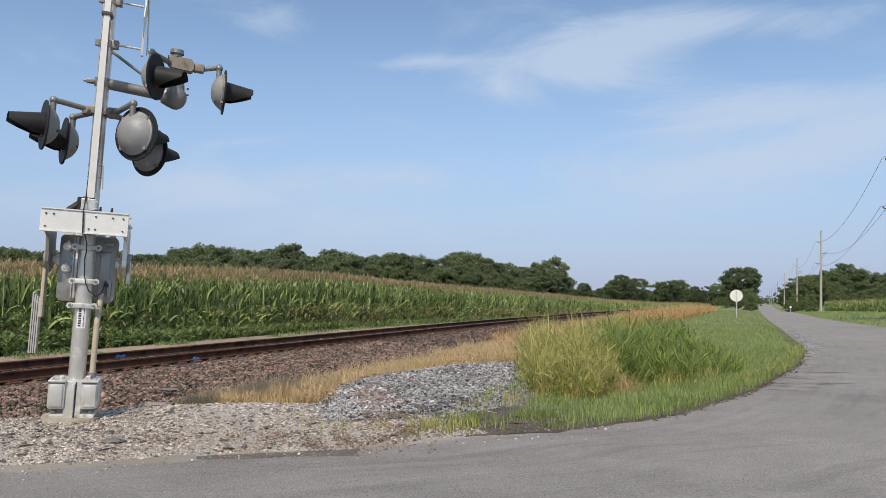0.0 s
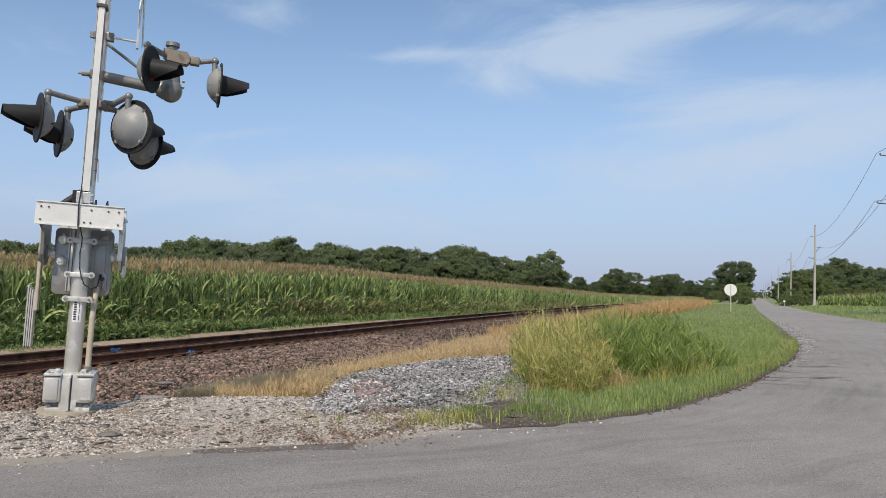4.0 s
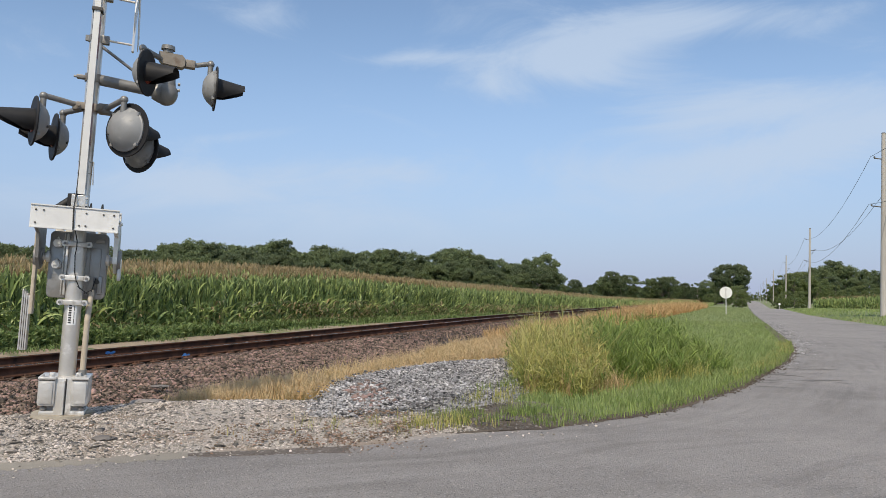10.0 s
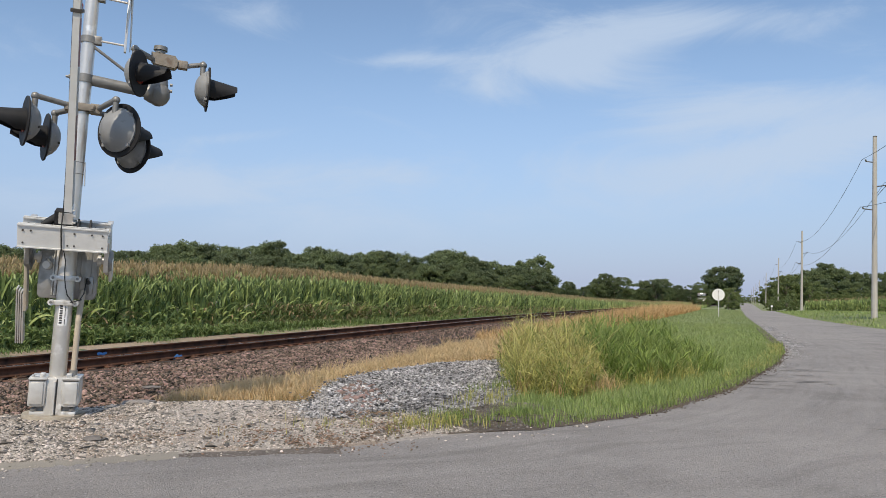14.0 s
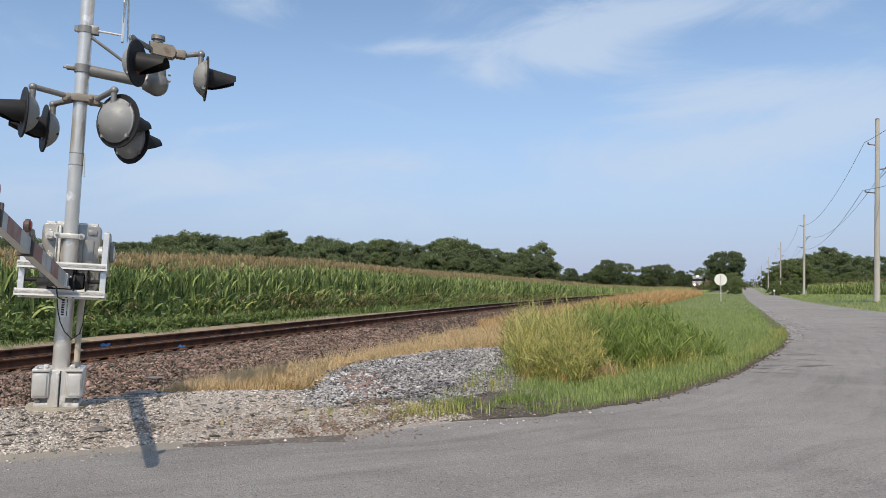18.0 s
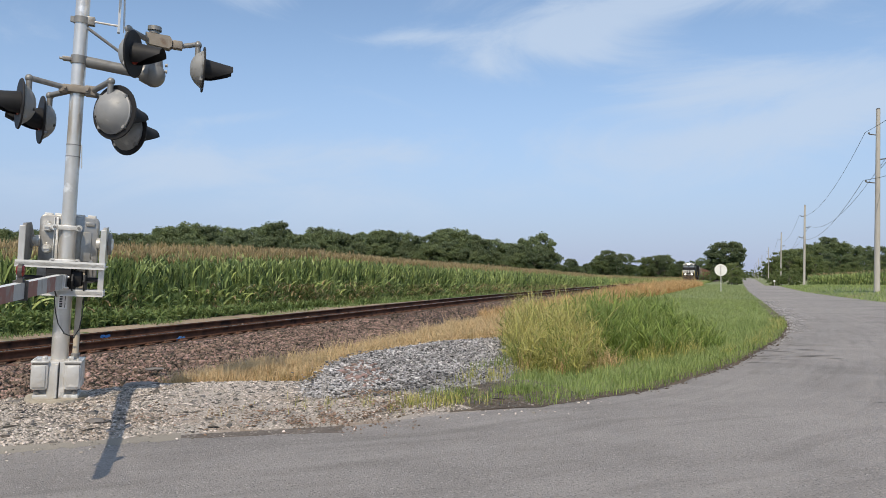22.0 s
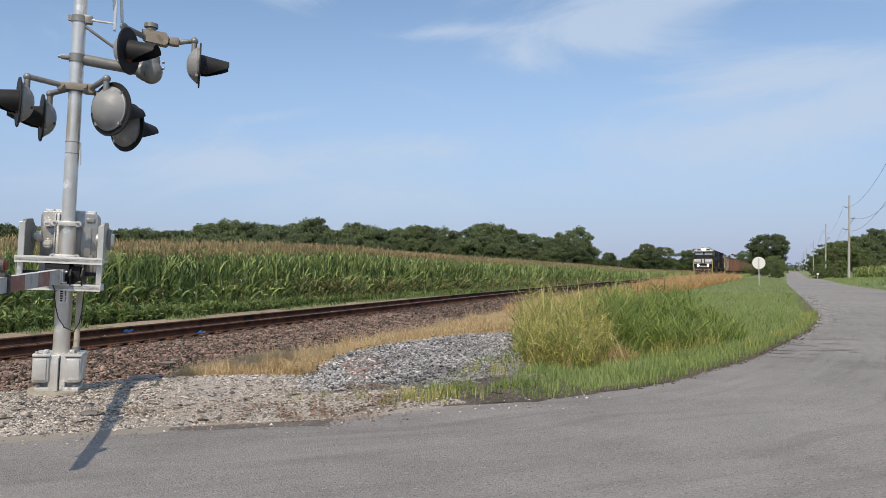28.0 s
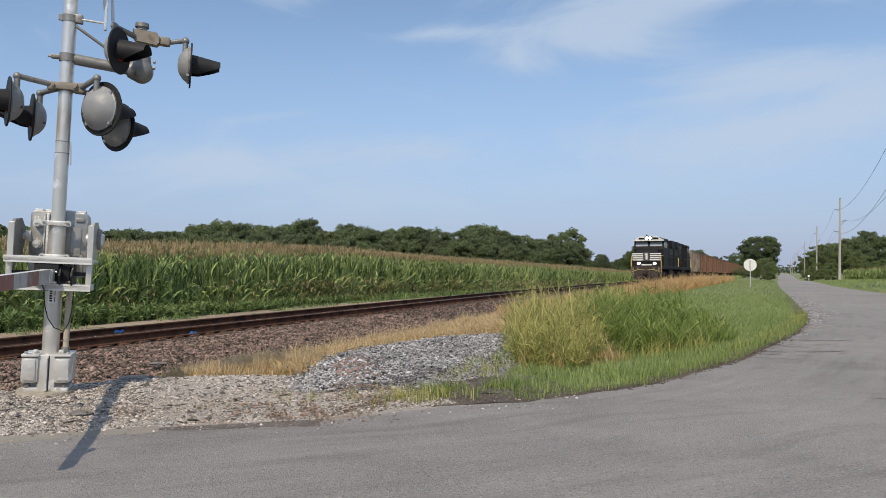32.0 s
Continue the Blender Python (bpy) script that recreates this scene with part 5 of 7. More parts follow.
for sel, lv, sg, wd in ((p[:, 1] < 45, 17, 5, 1.0), (p[:, 1] >= 45, 17, 3, 0.95)):
    leaf_ob, tassel_ob = maize("maize", "maize_tassels", base[sel], hts[sel], lv, sg, wd)
    tagged(leaf_ob, "tall green maize standing in dense rows beside the track", "maize", kind="stuff")
    tagged(tassel_ob, "tan tassels on top of the maize", "maize", kind="stuff")
sel = front_row & (p[:, 1] < 80)
pf = base[sel]
dry = []
patch = np.array([noise.noise((y * 0.45, 0, 8)) for y in pf[:, 1]]) + np.interp(pf[:, 1], [20, 24, 26, 31, 34, 46, 50, 72, 80], [-0.3, -0.1, 0.5, 0.5, 0.0, 0.0, 0.6, 0.6, 0.1])
for i in range(5):
    m_ = patch + rs.normal(0, 0.25, len(pf)) > 0.05
    r_ = pf[m_] + np.column_stack([rs.normal(0.05, 0.08, (m_.sum(), 2)) + np.array([0.28, 0]), rs.uniform(0.15, 0.95, m_.sum())])
    k_ = len(r_)
    dry.append(ribbons(r_, rs.uniform(0, 6.28, k_), rs.uniform(0.4, 0.75, k_), rs.uniform(0.2, 0.9, k_), rs.uniform(-1.5, -0.9, k_), rs.uniform(0.04, 0.08, k_), 4, (0.5, 1.0, 0.8, 0.1)))
tagged(join_blades("dry_maize_leaves", dry, M["dry_leaf"]), "withered tan lower leaves on the front row of maize", "maize", kind="stuff")
# weeds in front of the maize
yy = np.concatenate([rs.uniform(5, 70, 15000), rs.uniform(6, 30, 11000)])
oo = -3.6 - np.abs(rs.normal(0, 0.55, 26000)) + 0.5 * np.array([noise.noise((y * 0.6, 3, 0)) for y in yy])
q = np.column_stack([track_x(yy) + oo, yy])
kq = np.array([noise.noise((y * 0.5, o_ * 1.5, 9)) for y, o_ in zip(yy, oo)]) > -0.25 - 0.55 * (-3.9 - oo)
q, yy = q[kq], yy[kq]
q = np.column_stack([q, ground_z(q[:, 0], q[:, 1]) + 0.02])
yw = rs.uniform(6, 60, 15000)
ow = -4.0 + rs.triangular(0, 0.2, 1.8, 15000)
kp = np.array([noise.noise((y * 0.7, o_ * 1.2, 5)) for y, o_ in zip(yw, ow)]) > 0.02 - 0.12 * (ow + 3.0)
qw = np.column_stack([track_x(yw) + ow, yw])[kp]
tagged(blades("dirt_track_weeds", np.column_stack([qw, ground_z(qw[:, 0], qw[:, 1]) + 0.02]), rs.uniform(0.05, 0.20, len(qw)), rs.uniform(0.01, 0.025, len(qw)), M["weed"], 1.1, 1.1), "scattered low weeds on the sandy strip", "weeds", kind="stuff")
tagged(blades("field_edge_weeds", q, rs.uniform(0.12, 0.5, len(q)), rs.uniform(0.014, 0.034, len(q)) * np.interp(yy, [10, 70], [1, 2.5]), M["weed"], 1.5, 1.1), "low green weeds at the foot of the maize", "weeds", kind="stuff")
yw = rs.triangular(6, 11, 26, 280)
qw = np.column_stack([track_x(yw) - 3.55 - np.abs(rs.normal(0, 0.4, 280)), yw])
qw = np.column_stack([qw, ground_z(qw[:, 0], qw[:, 1])])
leafy_stalks("weed_stems", qw, 7, rs.uniform(0.25, 0.7, 280) * np.interp(yw, [6, 14, 26], [1.0, 0.85, 0.45]), 9, 0.17, 0.05, M["weed"], "bushy dark green weed stems before the maize", 1.1)
# the rest of the field, a closed block that rises gently away
fy = np.concatenate([np.arange(-60, 60, 6), np.arange(60, 330, 15), [330.5]])
fo = np.array([-7.45, -7.6, -8.4, -10, -16, -30, -60, -110, -200, -300])
FO, FY = np.meshgrid(fo, fy)
top_z = ground_z(FO + track_x(FY), FY) + np.interp(-FO, [7.45, 7.6, 8.4, 30, 110, 300], [-0.2, 1.9, 2.2, 2.75, 4.0, 5.6]) * (FY < 330) * np.interp(FY, [8, 16, 30, 140, 175], [0.82, 0.88, 1, 1, 0.8]) + rough(FO, FY, 0.3, 0.12)
tagged(sheet("maize_field", FO + track_x(FY), FY, top_z, M["corn_mass"]), "wide maize field topped with tan tassels", "field", kind="structure")
n = 26000
o, y = -7.6 - rs.exponential(22, n), rs.uniform(0, 260, n)
zz = ground_z(o + track_x(y), y) + np.interp(-o, [7.6, 8.4, 30, 110, 300], [1.9, 2.2, 2.75, 4.0, 5.6]) * np.interp(y, [8, 16, 30, 140, 175], [0.82, 0.88, 1, 1, 0.8]) - 0.05
tagged(blades("field_tassels", np.column_stack([o + track_x(y), y, zz]), rs.uniform(0.2, 0.5, n), rs.uniform(0.03, 0.06, n) * np.interp(y, [10, 150], [0.8, 2.2]), M["corn_tassel"], 0.5, 1.4, 2), "tan tassels over the field", "maize", kind="stuff")
# field on the other side of the road
p = np.concatenate([np.column_stack([np.linspace(17.6, 44, 160) + r * 0.1, np.linspace(113, 80, 160) + r * 0.8]) for r in range(6)]) + rs.normal(0, 0.1, (960, 2))
leaf_ob, tassel_ob = maize("maize", "maize_tassels", np.column_stack([p, ground_z(p[:, 0], p[:, 1])]), rs.uniform(0.9, 1.08, 960) * np.interp(p[:, 0], [17, 30, 44], [1.6, 2.3, 2.7]), 11, 3, 1.3)
tagged(leaf_ob, "green maize beyond the road, behind the utility poles", "maize", kind="stuff"), tagged(tassel_ob, "tan tassels on the maize beyond the road", "maize", kind="stuff")
FX, FY = np.meshgrid(np.array([-0.15, 0, 6, 20, 60, 160]), np.linspace(0, 1, 9))
xx = 18.0 + FY * 30 + FX
yy = 116.5 - FY * 36 + FX * 0.9
tagged(sheet("maize_field", xx, yy, ground_z(xx, yy) + (1.5 + 1.1 * FY) * (FX > -0.1) - 0.2 + rough(xx, yy, 0.3, 0.15), M["corn_mass"]), "maize field beyond the road", "field", kind="structure")

# ---- trees ----


def tree(height, spread, bare, key, seed, bushy=False, pale=False, open_=0.0, clumps=74):
    """A tapered trunk with limbs and a domed crown of leaf sprays set in clumps, with gaps between them. Its foot is the origin."""
    r = np.random.RandomState(seed)
    t = thing("tree", Matrix(), "", "tree")
    bm = bmesh.new()
    pts = [(0, 0, -0.3)]
    for i in range(1, 5):
        pts.append((r.normal(0, 0.02) * height * i / 4, r.normal(0, 0.02) * height * i / 4, height * 0.72 * i / 4))
    r0 = height * 0.024
    for i, (a, b) in enumerate(zip(pts, pts[1:])):
        rod(bm, a, b, r0 * (1 - i * 0.2), r0 * (0.8 - i * 0.2), 8)
    wood = M["pale_bark" if pale else "bark"]
    part("trunk", bm, wood, t)
    boughs = []
    for i in range(11):
        s = r.uniform(0.3 if not bushy else 0.08, 0.95)
        at = Vector([np.interp(s, np.linspace(0, 1, 5), [q[c] for q in pts]) for c in range(3)])
        az = i * 2.4 + r.uniform(-0.4, 0.4)
        ln = spread * r.uniform(0.6, 0.95) * (1.05 - 0.5 * s)
        mid = at + Vector((math.cos(az) * ln * 0.5, math.sin(az) * ln * 0.5, ln * 0.30))
        end = at + Vector((math.cos(az) * ln, math.sin(az) * ln, ln * r.uniform(0.45, 0.9)))
        bm = rod(bmesh.new(), at, mid, r0 * 0.42, r0 * 0.28, 6)
        rod(bm, mid, end, r0 * 0.28, r0 * 0.1, 6)
        part("limb", bm, wood, t)
        boughs.append(end)
    # clumps sit in the dome's shell, larger below and smaller towards the top, each made of small sprays
    cs, sz = [], []
    mid_z, half = (bare + 1) / 2, (1 - bare) / 2
    lobes = r.uniform(0.72, 1.12, 7)
    for i in range(clumps if not bushy else 46):
        zz = mid_z + half * r.uniform(-0.95, 0.93)
        az = r.uniform(0, 6.283)
        lobe = np.interp((az / 6.283 * 7) % 7, np.arange(8), [*lobes, lobes[0]])
        w = spread * lobe * math.sqrt(max(0.04, 1 - ((zz - mid_z) / half) ** 2)) * r.uniform(0.45, 1.0)
        cs.append((math.cos(az) * w, math.sin(az) * w, zz * height))
        sz.append(r.uniform(0.045, 0.095) * height)
    for q in boughs:
        cs.append(tuple(q))
        sz.append(0.08 * height)
    keep = r.uniform(0, 1, len(cs)) > open_
    cs, sz = np.array(cs)[keep], np.array(sz)[keep]
    per = 170
    n = len(cs) * per
    d = r.normal(0, 1, (n, 3))
    d /= np.linalg.norm(d, axis=1)[:, None]
    pos = np.repeat(cs, per, 0) + d * (np.repeat(sz, per) * r.uniform(0.3, 1.15, n))[:, None] * np.array([1.15, 1.15, 0.75])
    pos[:, 2] = np.clip(pos[:, 2], (0.10 if not bushy else 0.03) * height, height * 1.03)
    e = d * 0.6 + r.normal(0, 0.7, (n, 3)) + np.array([0, 0, -0.25])
    e /= np.linalg.norm(e, axis=1)[:, None]
    g = np.cross(e, r.normal(0, 1, (n, 3)))
    g /= np.linalg.norm(g, axis=1)[:, None] + 1e-9
    w = (height * 0.0155 * r.uniform(0.5, 1.5, n))[:, None]
    q = np.stack([pos - e * w, pos + g * w * 0.6, pos + e * w, pos - g * w * 0.6], 1).reshape(-1, 3)
    # crown colour runs paler with height
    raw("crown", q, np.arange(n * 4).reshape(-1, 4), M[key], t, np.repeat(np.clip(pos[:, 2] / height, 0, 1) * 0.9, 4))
    return t


def put(t, x, y, turn, s, label, category="tree", group="", z=None):
    m = pose(x, y, ground_z(x, y) if z is None else z, 0, 0, turn)
    if t.get("placed"):
        c = copy_thing(t, m)
    else:
        c = t
        c.matrix_world = m
        t["placed"] = 1
    c.scale = (s, s, s)
    return tagged(c, label, category, group)


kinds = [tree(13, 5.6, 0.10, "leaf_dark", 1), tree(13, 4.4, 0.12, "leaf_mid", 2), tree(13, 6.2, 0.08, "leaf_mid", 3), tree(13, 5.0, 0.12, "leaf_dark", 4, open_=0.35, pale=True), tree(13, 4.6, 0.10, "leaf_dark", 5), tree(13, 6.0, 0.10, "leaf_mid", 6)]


def at_bearing(az, d):
    return d * math.sin(radians(az)), d * math.cos(radians(az))


def tall_to(az, el, d):
    """Size of a tree at a bearing and distance whose top stands at a height angle from the road."""
    x, y = at_bearing(az, d)
    return max(0.25, (d * math.tan(radians(el)) + 1.43 - float(ground_z(x, y))) / 12.5)


# belt of woodland behind the field: bearings and height angles of its crest
BELT = [-60, -52, -47.6, -42.3, -41.2, -40.4, -39.9, -38.9, -37, -36.2, -35.4, -34.5, -33.8, -32.7, -31.9, -30.5, -29.5, -28.3, -27.1, -26, -23.8, -22.7, -21.2, -20.2, -19, -17.6, -16.6, -15.2, -13.9, -12.8, -12.1, -11.5, -10.3, -9.6]
CREST = [3.0, 3.0, 2.75, 2.85, 2.6, 2.9, 2.65, 3.25, 3.5, 3.5, 3.2, 3.4, 3.45, 3.0, 3.55, 3.7, 2.95, 2.95, 3.4, 3.0, 3.05, 3.35, 3.2, 2.5, 3.0, 3.35, 3.45, 2.75, 2.85, 2.35, 2.25, 2.6, 3.05, 1.9]
for i, az in enumerate(np.arange(-58, -9.4, 0.72)):
    az = az + rs.uniform(-0.2, 0.2)
    d = 262 + rs.uniform(-14, 14)
    x, y = at_bearing(az, d)
    el = np.interp(az, BELT, CREST) - abs(rs.normal(0, 0.10))
    put(kinds[(i * 5 + i // 6) % 6], x, y, rs.uniform(0, 360), tall_to(az, el, d), "broad green deciduous tree in the belt behind the maize", group="belt of trees behind the field")
for i, az in enumerate(np.arange(-58, -9.8, 0.6)):
    d = 244 + rs.uniform(-5, 5)
    x, y = at_bearing(az, d)
    el = np.interp(az, BELT, CREST) - rs.uniform(0.75, 1.25)
    put(kinds[(i * 7 + 2) % 6], x, y, rs.uniform(0, 360), tall_to(az, el, d), "lower green tree in front of the belt behind the maize", group="belt of trees behind the field")
FAR = [(-9.0, 0.95, 330), (-8.6, 0.7, 330), (-7.8, 1.15, 320), (-5.6, 1.4, 300), (-5.0, 1.75, 300), (-4.4, 1.55, 300), (-3.75, 1.5, 310), (-2.2, 1.3, 320), (-1.3, 1.4, 320), (-0.9, 1.4, 330), (0.2, 0.95, 340), (1.1, 1.0, 350), (1.9, 1.2, 330), (2.4, 1.1, 320)]
for i, (az, el, d) in enumerate(FAR + [(a, 0.62 + 0.16 * ((a * 13.7) % 1), 420) for a in np.arange(-9.6, 4.2, 0.36)]):
    x, y = at_bearing(az, d)
    put(kinds[(i * 5 + 2) % 6], x, y, rs.uniform(0, 360), tall_to(az, el, d), "distant green tree on the skyline beyond the track", group="skyline trees")
big = tree(11.4, 5.6, 0.40, "leaf_dark", 31, pale=True, clumps=150)
x, y = at_bearing(3.45, 212)
put(big, x, y, 40, (212 * math.tan(radians(2.42)) + 1.43 - float(ground_z(x, y))) / 11.5, "large spreading tree with pale bare limbs by the road")
bush = tree(4.6, 2.4, 0.05, "leaf_light", 12, bushy=True)
for az, d, s in ((3.75, 118, 0.70), (4.15, 124, 0.66), (3.2, 150, 0.75), (3.9, 150, 0.9), (2.3, 170, 0.55), (1.9, 190, 0.6)):
    x, y = at_bearing(az, d)
    put(bush, x, y, az * 50, s, "dense rounded green bush at the roadside", "bush", "roadside bushes")
GROVE = [(6.4, 0.9, 400), (7.1, 1.35, 390), (7.7, 1.6, 370), (8.3, 1.75, 372), (9.0, 2.1, 380), (9.6, 2.2, 385), (10.1, 2.5, 390), (10.7, 2.25, 385), (11.4, 2.05, 395), (12.2, 1.9, 390), (13.0, 1.9, 385), (13.8, 1.95, 380), (14.7, 2.0, 385), (15.8, 2.0, 390), (7.4, 1.2, 340), (8.1, 1.35, 340), (9.2, 1.4, 345), (10.0, 1.5, 350), (11.2, 1.4, 350), (12.0, 1.3, 350), (13.2, 1.3, 350), (14.3, 1.3, 350)]
for i, (az, el, d) in enumerate(GROVE):
    x, y = at_bearing(az, d)
    put(kinds[(1, 2, 5, 3, 1, 5, 4)[i % 7]], x, y, rs.uniform(0, 360), tall_to(az, el, d), "green tree in the grove beyond the road", group="grove beyond the road")
for az, d, s in (*[(4.3 + 0.3 * k, 815 + 9 * (k % 3), 1.5 + 0.5 * (k % 2)) for k in range(8)], *[(6.5 + 0.27 * k, 150 + 9 * ((k * 5) % 4), 0.55 + 0.12 * (k % 3)) for k in range(7)], (6.1, 300, 1.4), (6.6, 298, 1.9), (7.1, 302, 2.4), (7.6, 296, 2.5), (8.1, 300, 2.6), (8.6, 305, 2.5), (9.0, 298, 1.9), *[(9.1 + 0.5 * k, 318 + 8 * (k % 3), 1.2 + 0.25 * (k % 3)) for k in range(15)]):
    x, y = at_bearing(az, d)
    put(bush, x, y, az * 77, s, "dense rounded green bush at the roadside", "bush", "roadside bushes")

# ---- crossing signal ----
SIGNAL = Matrix.Translation((-6.28, 6.25, 0.10)) @ Matrix.Rotation(math.atan2(0.61, 0.79), 4, "Z") @ Matrix.Rotation(radians(2.5), 4, "Y") @ Matrix.Rotation(radians(1.3), 4, "X")
signal = thing("crossing_signal", SIGNAL, "grey metal level crossing signal mast with flashing lamps and gate motor", "crossing signal")


def bearing(az):
    """A level way in the signal's own axes from a bearing."""
    return Vector((math.cos(radians(az - 69.5)), math.cos(radians(az + 20.5)), 0))


bm = rod(bmesh.new(), (0, 0, 1.75), (0, 0, 5.3), 0.070, seg=32)
part("mast", bm, M["galvanised"], signal, "", True)
bm = rod(bmesh.new(), (0, 0, 0.40), (0, 0, 1.80), 0.084, seg=32)
rod(bm, (0, 0, 0.95), (0, 0, 0.957), 0.0865, seg=32)
rod(bm, (0, 0, 0.72), (0, 0, 0.727), 0.0865, seg=32)
part("lower_tube", bm, M["galvanised"], signal, "", True)
# foot
bm = rod(bmesh.new(), (0, 0, -0.10), (0, 0, 0.045), 0.33, 0.30, seg=28)
part("concrete_pad", bm, M["concrete"], signal, "worn concrete footing ring")
bm = box(bmesh.new(), -0.085, 0.085, -0.17, 0.17, 0.03, 0.43, 0.02)
box(bm, -0.015, 0.015, -0.20, -0.165, 0.05, 0.40, 0.006)
box(bm, -0.215, 0.215, -0.165, 0.16, 0.04, 0.085, 0.015)
part("base_casting", bm, M["silver_paint"], signal, "silver-painted cast foot", True)
part("seam", box(bmesh.new(), 0.018, 0.030, -0.174, -0.160, 0.05, 0.42), M["dark_iron"], signal, "dark joint in the cast foot")
# solid grey block set under the boxes in place of shade
part("foot_gap", box(bmesh.new(), -0.19, 0.19, -0.12, 0.12, 0.08, 0.15), M["grey_iron"], signal, "grey block standing in for the shade under the junction boxes")
for s in (-1, 1):
    lo_, hi_ = sorted((s * 0.07, s * 0.238))
    j = part("junction_box", box(bmesh.new(), lo_, hi_, -0.20, 0.16, 0.135, 0.425, 0.035), M["silver_paint"], signal, "", True)
    part("lid", box(bmesh.new(), lo_ - 0.003, hi_ + 0.003, -0.203, 0.163, 0.410, 0.440, 0.014), M["silver_paint"], j, "", True)
    part("lid_gap", box(bmesh.new(), lo_ + 0.012, hi_ - 0.012, -0.2015, 0.15, 0.400, 0.411), M["dark_iron"], j)
    lo_, hi_ = sorted((s * 0.095, s * 0.222))
    part("cover", box(bmesh.new(), lo_, hi_, -0.213, -0.185, 0.165, 0.390, 0.014), M["silver_paint"], j, "", True)
    for xx in (0.115, 0.20):
        part("cover_bolt", rod(bmesh.new(), (s * xx, -0.16, 0.435), (s * xx, -0.16, 0.462), 0.016, seg=6), M["silver_paint"], j)
    part("lug", box(bmesh.new(), min(s * 0.10, s * 0.15), max(s * 0.10, s * 0.15), -0.12, -0.05, 0.435, 0.475, 0.012), M["silver_paint"], j, "", True)
for x in (-0.18, 0.18):
    for y in (-0.14, 0.13):
        bm = rod(bmesh.new(), (x, y, 0.02), (x, y, 0.125), 0.016, seg=8)
        rod(bm, (x, y, 0.09), (x, y, 0.115), 0.03, seg=6)
        part("anchor_bolt", bm, M["grey_iron"], signal)
# clamps
for z in (1.21, 1.47, 1.83):
    bm = rod(bmesh.new(), (0, 0, z - 0.024), (0, 0, z + 0.024), 0.096, seg=28)
    box(bm, -0.105, 0.105, -0.108, -0.070, z - 0.026, z + 0.026, 0.010)
    for x in (-0.115, 0.115):
        rod(bm, (x, -0.108, z), (x, -0.060, z), 0.033, seg=16)
    clamp = part("clamp", bm, M["silver_paint"], signal, "", True)
    for x in (-0.115, 0.115):
        part("clamp_bolt", rod(bmesh.new(), (x, -0.126, z), (x, -0.105, z), 0.015, seg=6), M["grey_iron"], clamp)
# gate motor
bm = box(bmesh.new(), -0.275, 0.275, 0.13, 0.42, 1.26, 1.96)
bmesh.ops.bevel(bm, geom=list(bm.edges), offset=0.06, segments=4, affect="EDGES", profile=0.5)
motor = part("gate_motor", bm, M["cast_alu"], signal, "dented silver gate motor housing", True)
bm = box(bmesh.new(), -0.288, 0.288, 0.10, 0.16, 1.245, 1.965)
bmesh.ops.bevel(bm, geom=[e for e in bm.edges if abs(e.verts[0].co.y - e.verts[1].co.y) > 0.01], offset=0.055, segments=4, affect="EDGES", profile=0.5)
bmesh.ops.bevel(bm, geom=[e for e in bm.edges if e.verts[0].co.y < 0.11 and e.verts[1].co.y < 0.11], offset=0.012, segments=2, affect="EDGES", profile=0.5)
part("door", bm, M["cast_alu"], motor, "cast aluminium door with rounded corners", True)
for x0, x1 in ((-0.25, -0.17), (-0.15, -0.02), (0.03, 0.14), (0.17, 0.25)):
    part("lid_strip", box(bmesh.new(), x0, x1, 0.11, 0.20, 1.955, 1.985, 0.006), M["white_metal"], motor, "", True)
bm = box(bmesh.new(), -0.125, -0.100, 0.075, 0.105, 1.28, 1.94, 0.008)
box(bm, -0.150, -0.140, 0.085, 0.105, 1.28, 1.94, 0.004)
part("door_rib", bm, M["silver_paint"], motor, "bright raised rib down the door", True)
bm = box(bmesh.new(), 0.115, 0.225, 0.085, 0.105, 1.30, 1.80, 0.010)
box(bm, 0.15, 0.255, 0.085, 0.105, 1.30, 1.50, 0.015)
part("raised_panel", bm, M["cast_alu"], motor, "", True)
part("latch", box(bmesh.new(), 0.16, 0.25, 0.08, 0.105, 1.86, 1.91, 0.012), M["cast_alu"], motor, "", True)
part("key_hole", rod(bmesh.new(), (0.205, 0.085, 1.435), (0.205, 0.068, 1.435), 0.024, seg=12), M["dark_iron"], motor)
for z in (1.60, 1.83):
    bm = rod(bmesh.new(), (-0.205, 0.11, z), (-0.205, 0.06, z), 0.050, 0.047, 20)
    rod(bm, (-0.205, 0.065, z), (-0.205, 0.02, z), 0.040, 0.037, 20)
    box(bm, -0.230, -0.180, 0.008, 0.025, z - 0.007, z + 0.007)
    bmesh.ops.create_uvsphere(bm, u_segments=10, v_segments=6, radius=0.014, matrix=Matrix.Translation((-0.205, 0.075, z + 0.055)))
    part("screw_cap", bm, M["silver_paint"], motor, "", True)
for s in (-1, 1):
    bm = rod(bmesh.new(), (s * 0.27, 0.12, 1.68), (s * 0.37, 0.12, 1.68), 0.038, seg=16)
    rod(bm, (s * 0.275, 0.12, 1.68), (s * 0.31, 0.12, 1.68), 0.062, seg=16)
    part("shaft", bm, M["silver_paint"], motor, "", True)
